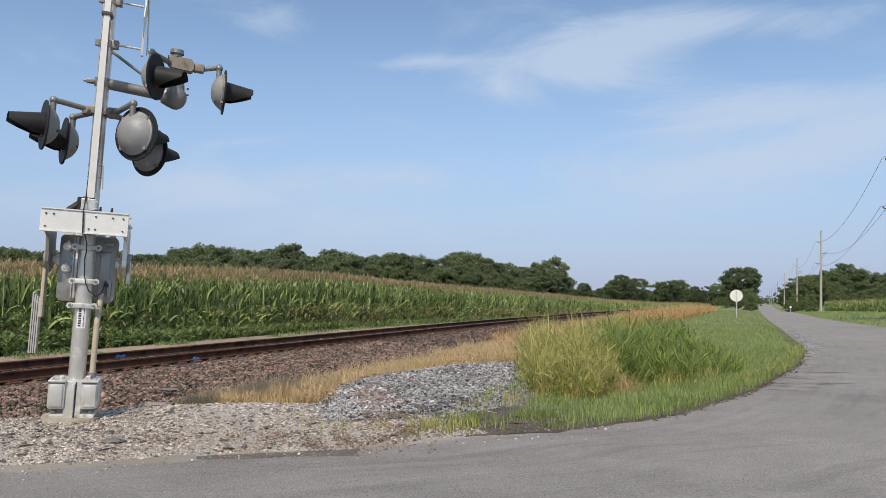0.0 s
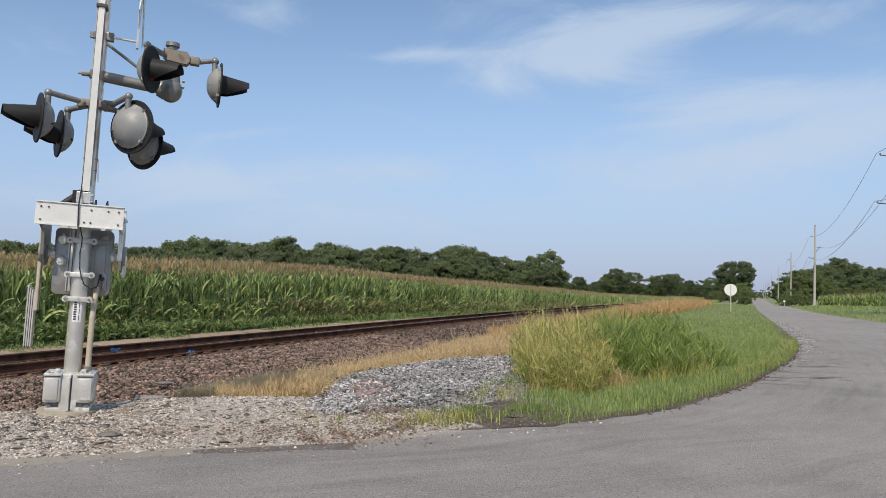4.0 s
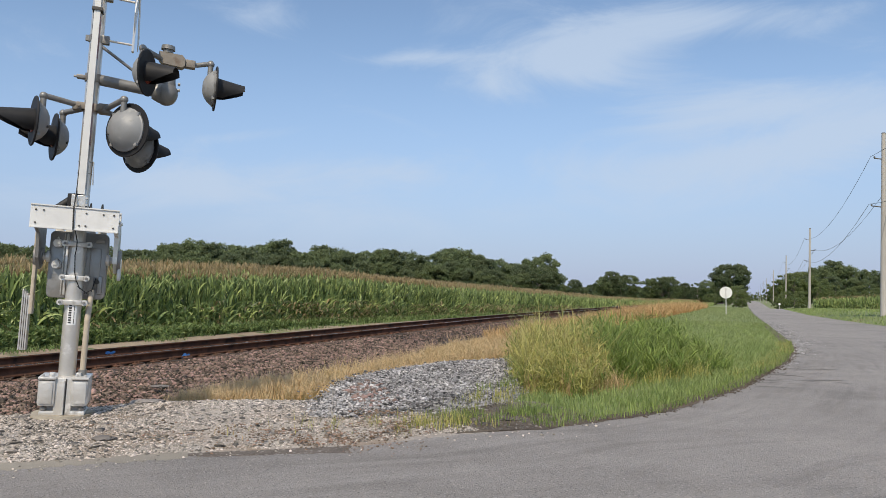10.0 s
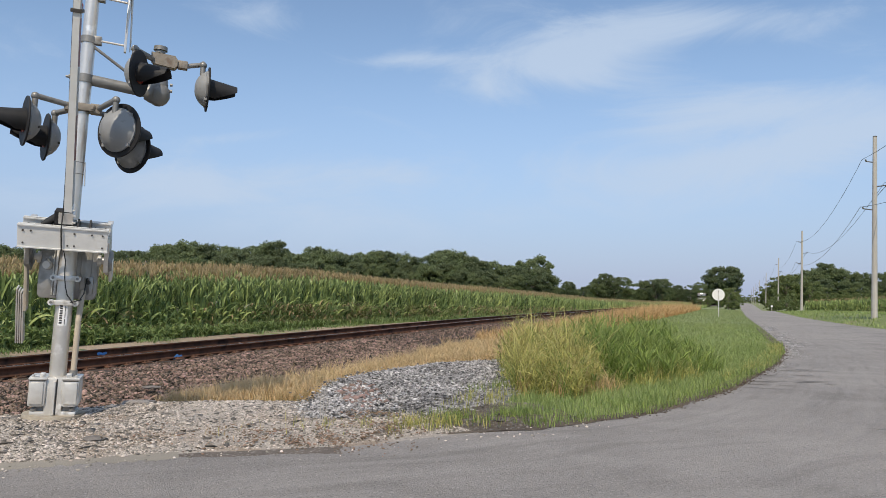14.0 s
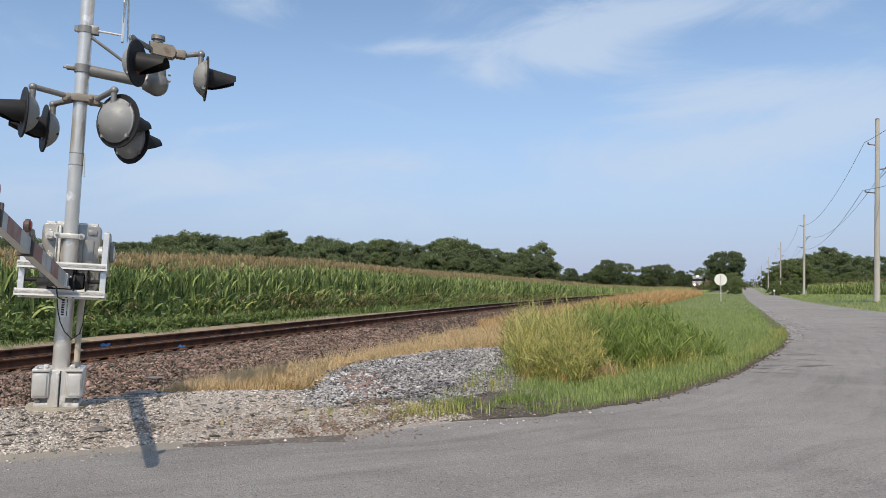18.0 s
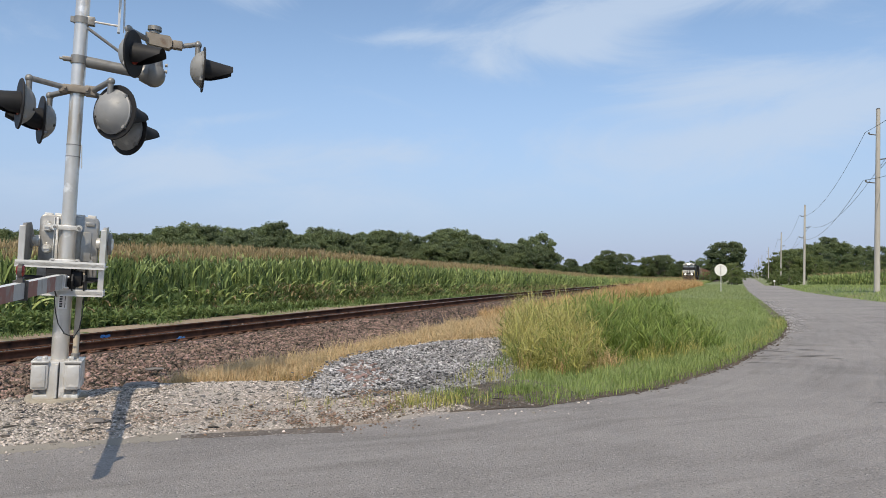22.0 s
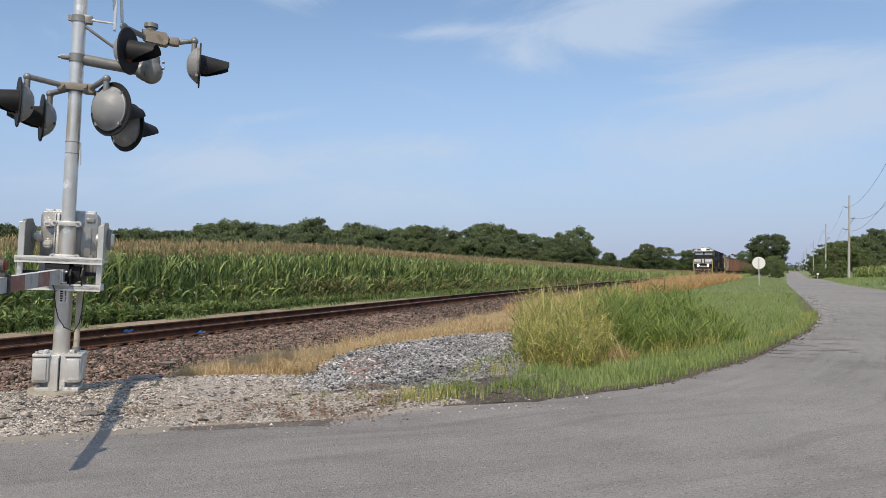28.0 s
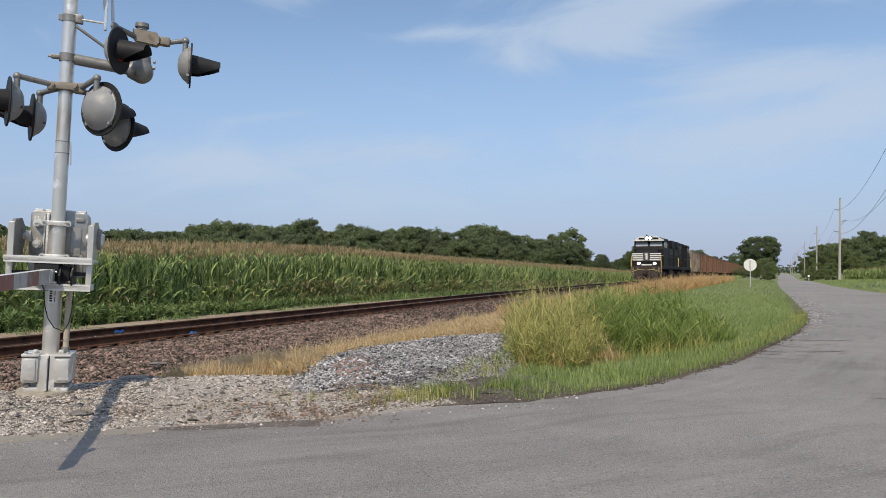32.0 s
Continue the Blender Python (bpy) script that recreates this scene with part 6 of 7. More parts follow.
# conduit and label
bm = tube(bmesh.new(), [(0.15, -0.02, 0.46), (0.152, -0.02, 1.02), (0.155, 0.03, 1.22), (0.16, 0.10, 1.34)], 0.030, 14)
part("conduit", bm, M["pvc_tan"], signal, "tan plastic cable conduit", True)
bm = rod(bmesh.new(), (0.15, -0.02, 0.42), (0.15, -0.02, 0.50), 0.042, seg=14)
part("conduit_collar", bm, M["grey_iron"], signal, "", True)
bm = bmesh.new()
for k in range(8):
    a0, a1 = radians(-116 + k * 7.5), radians(-116 + (k + 1) * 7.5)
    q = [bm.verts.new((0.0858 * math.cos(a), 0.0858 * math.sin(a), z)) for a, z in ((a0, 0.97), (a1, 0.97), (a1, 1.20), (a0, 1.20))]
    bm.faces.new(q)
lab = part("number_label", bm, M["label_white"], signal, "white label with a row of dark characters, drawn as bars")
for k in range(8):
    bm = bmesh.new()
    a = radians(-98)
    c = Vector((0.0872 * math.cos(a), 0.0872 * math.sin(a), 0.99 + k * 0.0255))
    box(bm, -0.014, 0.014, -0.0006, 0.0006, 0, 0.017, 0, Matrix.Translation(c) @ Matrix.Rotation(radians(-8), 4, "Z"))
    part("bar", bm, M["ink"], lab)
for k in range(3):
    bm = bmesh.new()
    a = radians(-72)
    c = Vector((0.0872 * math.cos(a), 0.0872 * math.sin(a), 0.985 + k * 0.068))
    box(bm, -0.003, 0.003, -0.0006, 0.0006, 0, 0.055, 0, Matrix.Translation(c) @ Matrix.Rotation(radians(18), 4, "Z"))
    part("bar", bm, M["ink"], lab)


def flasher(at, az, size=1.0):
    """A flashing lamp whose lens looks along the bearing az: domed housing, black disc, hood, red lens."""
    n = bearing(az)
    z = Vector((0, 0, 1))
    x = z.cross(n)
    m = Matrix.Translation(at) @ Matrix((x, z, n)).transposed().to_4x4() @ Matrix.Diagonal((size, size, size, 1))      # local z is the lamp's way, local y is up
    bm = lathe(bmesh.new(), [(0.205, -0.004), (0.208, -0.028), (0.198, -0.034), (0.194, -0.040), (0.165, -0.080), (0.122, -0.114), (0.080, -0.134), (0.045, -0.141), (0.012, -0.143)], m)
    for a in range(4):
        ang = radians(45 + 90 * a)
        c = m @ Vector((math.cos(ang) * 0.200, math.sin(ang) * 0.200, -0.028))
        bmesh.ops.create_cube(bm, size=0.03, matrix=Matrix.Translation(c) @ m.to_3x3().to_4x4())
    lamp = part("flasher", bm, M["lamp_grey"], signal, "round grey lamp housing", True)
    bm = lathe(bmesh.new(), [(0.252, -0.010), (0.256, 0.0), (0.250, 0.008), (0.16, 0.004)], m, 40)
    part("disc", bm, M["black_paint"], lamp, "black round target disc", True)
    bm = lathe(bmesh.new(), [(0.116, 0.006), (0.114, 0.014), (0.085, 0.026), (0.045, 0.033), (0.008, 0.035)], m)
    part("lens", bm, M["red_lens"], lamp, "dark red unlit lens", True)
    bm = bmesh.new()
    grid = []
    for i in range(19):
        a = radians(-58 + 296 * i / 18)
        up = math.sin(a)
        far = 0.08 + 0.235 * max(0.0, min(1.0, (up + 0.86) / 0.95))
        row = []
        for j in range(4):
            t = j / 3
            r = 0.126
            row.append(m @ Vector((r * math.cos(a) * (1 - 0.16 * t), r * up * (1 - 0.22 * t) - 0.02 * t, 0.004 + far * t)))
        grid.append(row)
    inner, outer = [], []
    c0 = m @ Vector((0, 0, 0.15))
    for row in grid:
        outer.append([bm.verts.new(q) for q in row])
        inner.append([bm.verts.new(q - (q - (c0 + n * ((q - c0).dot(n)))).normalized() * 0.005) for q in row])
    for g, flip in ((outer, False), (inner, True)):
        for a, b in zip(g, g[1:]):
            for j in range(3):
                f = (a[j], b[j], b[j + 1], a[j + 1])
                bm.faces.new(f[::-1] if flip else f)
    for a, b, c, d in zip(outer, outer[1:], inner, inner[1:]):
        bm.faces.new((a[3], b[3], d[3], c[3]))
    part("latch", rod(bmesh.new(), m @ Vector((0.10, -0.05, -0.09)), m @ Vector((0.122, -0.06, -0.118)), 0.014, seg=8), M["dark_iron"], lamp)
    part("hood", bm, M["black_paint"], lamp, "black sun hood", True)
    bm = rod(bmesh.new(), m @ Vector((0, 0.15, -0.07)), m @ Vector((0, 0.27, -0.07)), 0.030, seg=12)
    bmesh.ops.create_uvsphere(bm, u_segments=12, v_segments=8, radius=0.042, matrix=Matrix.Translation(m @ Vector((0, 0.27, -0.07))))
    part("neck", bm, M["grey_iron"], lamp, "", True)
    return m @ Vector((0, 0.27, -0.07))


tops = {}
for key, at, az, size in (("a", (-0.49, -0.24, 3.06), 231, 1.02), ("b", (-0.36, 0.20, 2.985), 232, 1.02), ("c", (0.405, -0.29, 3.07), 20, 1.14), ("d", (0.52, 0.17, 2.96), 24, 1.08), ("e", (0.555, -0.36, 3.695), 89, 0.97), ("g", (1.265, 0.02, 3.72), 67, 1.0)):
    tops[key] = flasher(at, az, size)
# cross arms with clamps
bm = rod(bmesh.new(), (0, 0, 3.27), (0, 0, 3.355), 0.086, seg=24)
box(bm, -0.13, 0.13, -0.10, -0.06, 3.275, 3.35, 0.012)
box(bm, 0.08, 0.19, -0.08, 0.05, 3.26, 3.365, 0.012)
box(bm, -0.17, -0.08, -0.08, 0.05, 3.265, 3.35, 0.012)
for x in (-0.105, 0.105):
    rod(bm, (x, -0.125, 3.31), (x, -0.05, 3.31), 0.016, seg=6)
part("arm_clamp", bm, M["arm_cast"], signal, "weathered cast arm clamp", True)
for a, end in (((-0.12, -0.04, 3.32), "a"), ((-0.10, 0.02, 3.29), "b"), ((0.14, -0.02, 3.31), "c"), ((0.16, 0.03, 3.29), "d")):
    e = tops[end]
    part("lamp_arm", tube(bmesh.new(), [Vector(a), Vector((e.x, e.y, e.z + 0.005))], 0.030, 12), M["grey_iron"], signal, "", True)
# upper bracket
bm = rod(bmesh.new(), (0, 0, 3.595), (0, 0, 3.68), 0.084, seg=24)
box(bm, -0.16, -0.05, -0.05, 0.03, 3.615, 3.655, 0.008)
rod(bm, (-0.19, -0.01, 3.635), (-0.14, -0.01, 3.635), 0.014, seg=8)
part("bracket_clamp", bm, M["grey_iron"], signal, "", True)
bm = tube(bmesh.new(), [(0.06, 0.01, 3.635), (0.64, 0.07, 3.60), (0.73, 0.08, 3.64), (0.76, 0.08, 3.80)], 0.060, 18)
part("bracket_tube", bm, M["grey_iron"], signal, "thick grey bracket tube", True)
bm = bmesh.new()
bmesh.ops.create_uvsphere(bm, u_segments=24, v_segments=14, radius=0.125, matrix=Matrix.Translation((0.745, 0.075, 3.60)) @ Matrix.Diagonal((1.0, 1.0, 1.1, 1)))
rod(bm, (0.68, 0.072, 3.60), (0.60, 0.066, 3.605), 0.118, 0.085, 20)
rod(bm, (0.745, 0.075, 3.66), (0.75, 0.075, 3.78), 0.100, 0.08, 20)
for dz in (0.05, 0.12):
    rod(bm, (0.86, 0.06, 3.60 + dz), (0.885, 0.058, 3.60 + dz), 0.018, seg=8)
part("elbow", bm, M["grey_iron"], signal, "", True)
bm = prism(bmesh.new(), [(0.64, 4.04), (0.64, 3.95), (0.68, 3.91), (0.89, 3.89), (0.92, 3.92), (0.92, 3.99), (0.89, 4.03)], -0.05, 0.08, Matrix(((0, 1, 0, 0), (1, 0, 0, 0), (0, 0, 1, 0), (0, 0, 0, 1))))
part("terminal_box", bm, M["arm_cast"], signal, "weathered tan terminal box", True)
bm = rod(bmesh.new(), (0.73, 0.0, 4.04), (0.73, 0.0, 4.085), 0.055, seg=20)
rod(bm, (0.73, 0.0, 4.075), (0.73, 0.0, 4.12), 0.075, 0.072, seg=20)
part("cap", bm, M["grey_iron"], signal, "", True)
bm = tube(bmesh.new(), [(0.93, 0.02, 3.96), (1.02, 0.03, 3.955), (1.17, 0.05, 4.0), (tops["g"].x, tops["g"].y, 4.01), tops["g"]], 0.028, 12)
part("lamp_arm", bm, M["grey_iron"], signal, "", True)
bm = box(bmesh.new(), 0.92, 1.03, -0.03, 0.08, 3.91, 4.0, 0.015)
part("arm_socket", bm, M["arm_cast"], signal, "", True)
bm = tube(bmesh.new(), [(0.66, -0.03, 3.96), tops["e"]], 0.030, 12)
part("lamp_arm", bm, M["grey_iron"], signal, "", True)
part("brace", rod(bmesh.new(), (0.05, -0.02, 4.0), (0.60, 0.04, 3.66), 0.017, seg=10), M["grey_iron"], signal, "", True)
for z, end in ((4.07, (0.375, -0.17, 4.02)), (4.55, (0.36, -0.14, 4.50))):
    bm = rod(bmesh.new(), (0, 0, z - 0.04), (0, 0, z + 0.03), 0.080, seg=24)
    box(bm, 0.05, 0.13, -0.05, 0.03, z - 0.045, z + 0.045, 0.008)
    box(bm, -0.11, -0.06, -0.02, 0.02, z - 0.03, z + 0.03)
    part("sign_clamp", bm, M["grey_iron"], signal, "", True)
    part("sign_rod", rod(bmesh.new(), (0.10, -0.02, z), end, 0.012, seg=8), M["galvanised"], signal)
for z in (2.715, 2.59):
    part("band", rod(bmesh.new(), (0, 0, z), (0, 0, z + 0.009), 0.0725, seg=24), M["grey_iron"], signal)
part("id_strip", box(bmesh.new(), 0.0, 0.008, -0.03, 0.03, 0.0, 0.25, 0, Matrix.Translation((0.085, 0, 2.48)) @ Matrix.Rotation(radians(-3), 4, "Y")), M["galvanised"], signal)
# crossbuck seen from its edge
nb = bearing(68)
xb = Vector((0, 0, 1)).cross(nb)
mb = Matrix.Translation((0.40, -0.19, 4.56)) @ Matrix((xb, Vector((0, 0, 1)), nb)).transposed().to_4x4()
for ang, dz in ((45, 0.0), (-45, 0.012)):
    bm = box(bmesh.new(), -0.61, 0.61, -0.115, 0.115, -0.004 + dz, 0.004 + dz, 0.0, mb @ Matrix.Rotation(radians(ang), 4, "Z"))
    part("crossbuck_blade", bm, M["sign_back"], signal, "bare aluminium crossbuck blade")
part("crossbuck_stay", box(bmesh.new(), -0.03, 0.03, -0.62, 0.45, -0.03, -0.006, 0, mb), M["galvanised"], signal)

# ---- crossing gate, upright in its own axes ----
PIVOT = SIGNAL @ Matrix.Translation((0, 0.12, 1.68))
gate = thing("crossing_gate", PIVOT, "aluminium crossing gate with red and white striped boom and counterweights", "crossing gate")
for c0 in (0.24, 0.52):
    z0, z1 = (0.28, 0.52) if c0 > 0.4 else (0.37, 0.51)
    bm = box(bmesh.new(), -0.41, 0.41, -c0 - 0.022, -c0 + 0.022, z0, z1, 0.004)
    box(bm, -0.41, 0.41, -c0 - 0.035, -c0 + 0.035, z0, z0 + 0.012)
    box(bm, -0.41, 0.41, -c0 - 0.035, -c0 + 0.035, z1 - 0.012, z1)
    bar = part("cross_bar", bm, M["white_metal"], gate, "bright aluminium cross channel")
    for x in (-0.36, -0.29, 0.04, 0.10, 0.26, 0.36):
        for z in (z0 + 0.05, z1 - 0.06):
            if (x, z > 0.4) not in ((0.04, True), (0.26, False), (-0.29, False)):
                part("bolt_head", rod(bmesh.new(), (x, -c0 - 0.03, z), (x, -c0 - 0.02, z), 0.010, seg=6), M["dark_iron"], bar)
for s in (-1, 1):
    bm = prism(bmesh.new(), [(0.19, 0.04), (0.17, 0.31), (0.08, 0.40), (-0.53, 0.42), (-0.53, 0.33), (-0.24, 0.24), (-0.20, -0.02), (-0.05, -0.14), (0.10, -0.10)], s * 0.375 - 0.016, s * 0.375 + 0.016)
    # left arm's darker metal paints in the shade on its web
    part("side_arm", bm, M["grey_iron" if s < 0 else "galvanised"], gate, "", True)
    part("arm_flange", box(bmesh.new(), s * 0.375 - 0.028, s * 0.375 + 0.028, -0.495, 0.14, 0.40, 0.428, 0.004), M["galvanised"], gate, "bright flange on the front of the side arm")
    if s > 0:
        part("arm_edge", box(bmesh.new(), 0.356, 0.402, -0.262, -0.238, -0.04, 0.30, 0.004), M["galvanised"], gate)
    bm = rod(bmesh.new(), (s * 0.345, 0, 0), (s * 0.41, 0, 0), 0.085, seg=20)
    rod(bm, (s * 0.395, 0, 0), (s * 0.425, 0, 0), 0.12, 0.11, seg=24)
    part("hub", bm, M["grey_iron"], gate, "", True)
bm = box(bmesh.new(), -0.43, -0.395, -0.06, 0.055, -0.62, 0.30, 0.012)
part("counterweight_arm", bm, M["pvc_tan"], gate, "weathered steel counterweight arm")
bm = bmesh.new()
for k in range(4):
    box(bm, -0.50 + k * 0.02, -0.486 + k * 0.02, -0.055, 0.065, -1.0, -0.36 - 0.02 * k, 0.003)
part("counterweight", bm, M["galvanised"], gate, "stack of galvanised counterweight plates")
bm = box(bmesh.new(), 0.395, 0.43, -0.07, 0.07, -0.22, 0.03, 0.02)
part("counterweight_arm", bm, M["silver_paint"], gate)
bm = box(bmesh.new(), -0.13, 0.10, -0.50, -0.26, 0.30, 0.50, 0.01)
box(bm, -0.10, 0.03, -0.47, -0.33, 0.48, 0.66, 0.01)
box(bm, 0.06, 0.20, -0.46, -0.30, 0.33, 0.45, 0.02)
rod(bm, (-0.37, -0.38, 0.40), (0.37, -0.38, 0.40), 0.022, seg=10)
# the black takes in the shade of boom and channels over the socket
part("boom_socket", bm, M["black_paint"], gate, "iron boom socket, blackened for the shade under the lowered boom", True)
for x in (0.12, 0.23):
    bm = prism(bmesh.new(), [(-0.50, 0.30), (-0.26, 0.30), (-0.26, 0.40), (-0.33, 0.42), (-0.36, 0.47), (-0.33, 0.52), (-0.40, 0.58), (-0.50, 0.52)], x - 0.008, x + 0.008)
    part("socket_cheek", bm, M["rubber"], gate, "black curved cheek plate", True)
for y, z in ((-0.47, 0.55), (-0.36, 0.55), (-0.47, 0.62)):
    part("socket_bolt", rod(bmesh.new(), (0.07, y, z), (0.095, y, z), 0.012, seg=6), M["galvanised"], gate)
bm = box(bmesh.new(), -0.062, 0.075, -0.475, -0.335, 0.53, 0.65, 0.008)
part("boom_sleeve", bm, M["galvanised"], gate, "galvanised sleeve at the root of the boom")
bm = rod(bmesh.new(), (-0.20, -0.42, 0.49), (-0.02, -0.42, 0.645), 0.038, seg=14)
part("damper", bm, M["rubber"], gate, "black rubber damper", True)


def boom_box(bm, z0, z1, grow=0.0, face=None):
    t0, t1 = (1 - 0.30 * z0 / 3.95), (1 - 0.30 * z1 / 3.95)
    w0, w1, d0, d1 = 0.037 * t0 + grow, 0.037 * t1 + grow, 0.074 * t0 + grow, 0.074 * t1 + grow
    q = [bm.verts.new((0.022 + sx * w, -0.405 + sy * d, z)) for z, w, d in ((z0, w0, d0), (z1, w1, d1)) for sx, sy in ((-1, -1), (1, -1), (1, 1), (-1, 1))]
    if face is None:
        for f in ((3, 2, 1, 0), (4, 5, 6, 7), (0, 1, 5, 4), (1, 2, 6, 5), (2, 3, 7, 6), (3, 0, 4, 7)):
            bm.faces.new([q[i] for i in f])
    else:
        for f in face:
            bm.faces.new([q[i] for i in f])
    return bm


part("boom", boom_box(bmesh.new(), 0.66, 4.18), M["white_metal"], gate, "tapered aluminium boom")
for k in range(7):
    z0 = 0.72 + k * 0.46
    part("stripe", boom_box(bmesh.new(), z0, z0 + 0.455, 0.0015, ((1, 2, 6, 5), (3, 0, 4, 7))), M["red_tape" if k % 2 else "white_tape"], gate, "red reflective stripe" if k % 2 else "white reflective stripe")
for z in (2.62, 3.75):
    bm = box(bmesh.new(), -0.030, 0.074, -0.480, -0.330, z - 0.018, z + 0.018, 0.006)
    rod(bm, (0.008, -0.255, z + 0.03), (0.036, -0.255, z + 0.03), 0.052, seg=16)
    box(bm, 0.0, 0.044, -0.345, -0.30, z + 0.0, z + 0.05, 0.004)
    lampm = part("boom_lamp", bm, M["dark_iron"], gate, "small boom lamp in a dark bracket")
    for s in (-1, 1):
        bm = rod(bmesh.new(), (0.022 + s * 0.012, -0.255, z + 0.03), (0.022 + s * 0.026, -0.255, z + 0.03), 0.046, 0.034, 16)
        part("boom_lens", bm, M["red_lens"], lampm, "red lens", True)
bm = tube(bmesh.new(), [(-0.013, -0.40, 2.6), (-0.014, -0.41, 1.9), (-0.016, -0.40, 1.2), (-0.018, -0.45, 0.75), (-0.018, -0.485, 0.66), (-0.02, -0.56, 0.50), (-0.01, -0.56, 0.28)], 0.007, 6)
part("boom_cable", bm, M["rubber"], gate, "thin black cable along the boom")

# ---- warning sign, poles ----
sgn = thing("road_sign", pose(3.21, 60.39, ground_z(3.21, 60.39)), "round road warning sign seen from its bare grey back", "road sign")
zc = 1.83 - float(ground_z(3.21, 60.39))
bm = lathe(bmesh.new(), [(0.455, -0.002), (0.457, 0.0), (0.457, 0.003), (0.455, 0.004)], Matrix.Translation((0, 0.05, zc)) @ Matrix.Rotation(radians(90), 4, "X") @ Matrix.Rotation(radians(4), 4, "Y"), 40)
part("sign_plate", bm, M["sign_back"], sgn, "bare aluminium back of the round plate")
bm = box(bmesh.new(), -0.033, 0.033, -0.033, 0.02, -0.4, zc + 0.36)
part("post", bm, M["galvanised"], sgn)
bm = rod(bmesh.new(), (0, -0.04, zc + 0.25), (0, 0.05, zc + 0.25), 0.018, seg=8)
rod(bm, (0, -0.04, zc - 0.25), (0, 0.05, zc - 0.25), 0.018, seg=8)
part("bolt", bm, M["grey_iron"], sgn)

POLES = [(5.4, -20.0, 11.4), (11.2, 49.0, 11.3), (16.2, 108.6, 10.85), (22.1, 180, 11.0), (30.0, 276, 11.0), (40.0, 396, 11.3), (49, 505, 12), (59, 625, 12), (70, 760, 12)]
arms = [(-0.48, 0.0, 1.5), (0.66, 0.0, 2.95), (-0.62, 0.0, 4.35)]
for i, (x, y, top_) in enumerate(POLES):
    g = float(ground_z(x, y))
    h = top_ - g
    t = thing("utility_pole", pose(x, y, g, 0, 1.2, 0), "weathered wooden utility pole with small bracket arms", "utility pole", "poles along the road")
    part("shaft", rod(bmesh.new(), (0, 0, -0.5), (0, 0, h), 0.17, 0.11, 14), M["pole_wood"], t, "", True)
    for ax, ay, down in arms:
        bm = rod(bmesh.new(), (0, 0, h - down - 0.05), (ax, ay, h - down + 0.03), 0.035, 0.03, 8)
        if ax > 0:
            rod(bm, (0, 0, h - down - 0.75), (ax * 0.9, ay, h - down), 0.016, seg=6)
        part("bracket_arm", bm, M["dark_iron"], t)
        bm = lathe(bmesh.new(), [(0.03, 0), (0.06, 0.02), (0.035, 0.04), (0.06, 0.06), (0.035, 0.08), (0.05, 0.10), (0.02, 0.13)], Matrix.Translation((ax, ay, h - down + 0.03)), 10)
        part("insulator", bm, M["grey_iron"], t)
    part("pole_cap", rod(bmesh.new(), (0, 0, h), (0, 0, h + 0.05), 0.125, 0.09, 12), M["dark_iron"], t)


def wire(a, b, sag, name="power_line"):
    pts_ = np.array([Vector(a).lerp(Vector(b), t) - Vector((0, 0, sag * 4 * t * (1 - t))) for t in np.linspace(0, 1, 25)])
    ring = np.array([(math.cos(k * 1.2566), 0, math.sin(k * 1.2566)) for k in range(5)]) * 0.013
    i, k = np.arange(24)[:, None] * 5, np.arange(5)
    f = np.stack([i + k, i + (k + 1) % 5, i + 5 + (k + 1) % 5, i + 5 + k], -1).reshape(-1, 4)
    return tagged(raw(name, (pts_[:, None] + ring[None]).reshape(-1, 3), f, M["wire"]), "thin dark power line sagging between the poles", "power line", "power lines along the road")


for (x0, y0, t0), (x1, y1, t1) in zip(POLES[:6], POLES[1:7]):
    for ax, ay, down in arms:
        wire((x0 + ax, y0, t0 - down + 0.15), (x1 + ax, y1, t1 - down + 0.15), 0.026 * (y1 - y0))
for x, y, w_, d_, h_, key, lab_, nm in ((13.4, 116, 0.24, 0.45, 1.0, "label_white", "small white mailbox on a post by the road", "mailbox"),):
    t = thing(nm, pose(x, y, ground_z(x, y)), lab_, nm.replace("_", " "))
    part("post", box(bmesh.new(), -0.05, 0.05, -0.05, 0.05, -0.3, h_ - 0.25), M["pole_wood"] if nm == "mailbox" else M["label_white"], t)
    part("body", box(bmesh.new(), -w_ / 2, w_ / 2, -d_ / 2, d_ / 2, h_ - 0.25, h_, 0.02), M[key], t)

# ---- train: front looks along -y, origin on the rails under the front ----


def wheelset(parent, y, r=0.5):
    bm = bmesh.new()
    for s in (-1, 1):
        rod(bm, (s * 0.70, y, r), (s * 0.83, y, r), r, seg=20)
        rod(bm, (s * 0.67, y, r), (s * 0.70, y, r), r + 0.03, seg=20)
    rod(bm, (-0.7, y, r), (0.7, y, r), 0.09, seg=10)
    return part("wheelset", bm, M["loco_under"], parent)


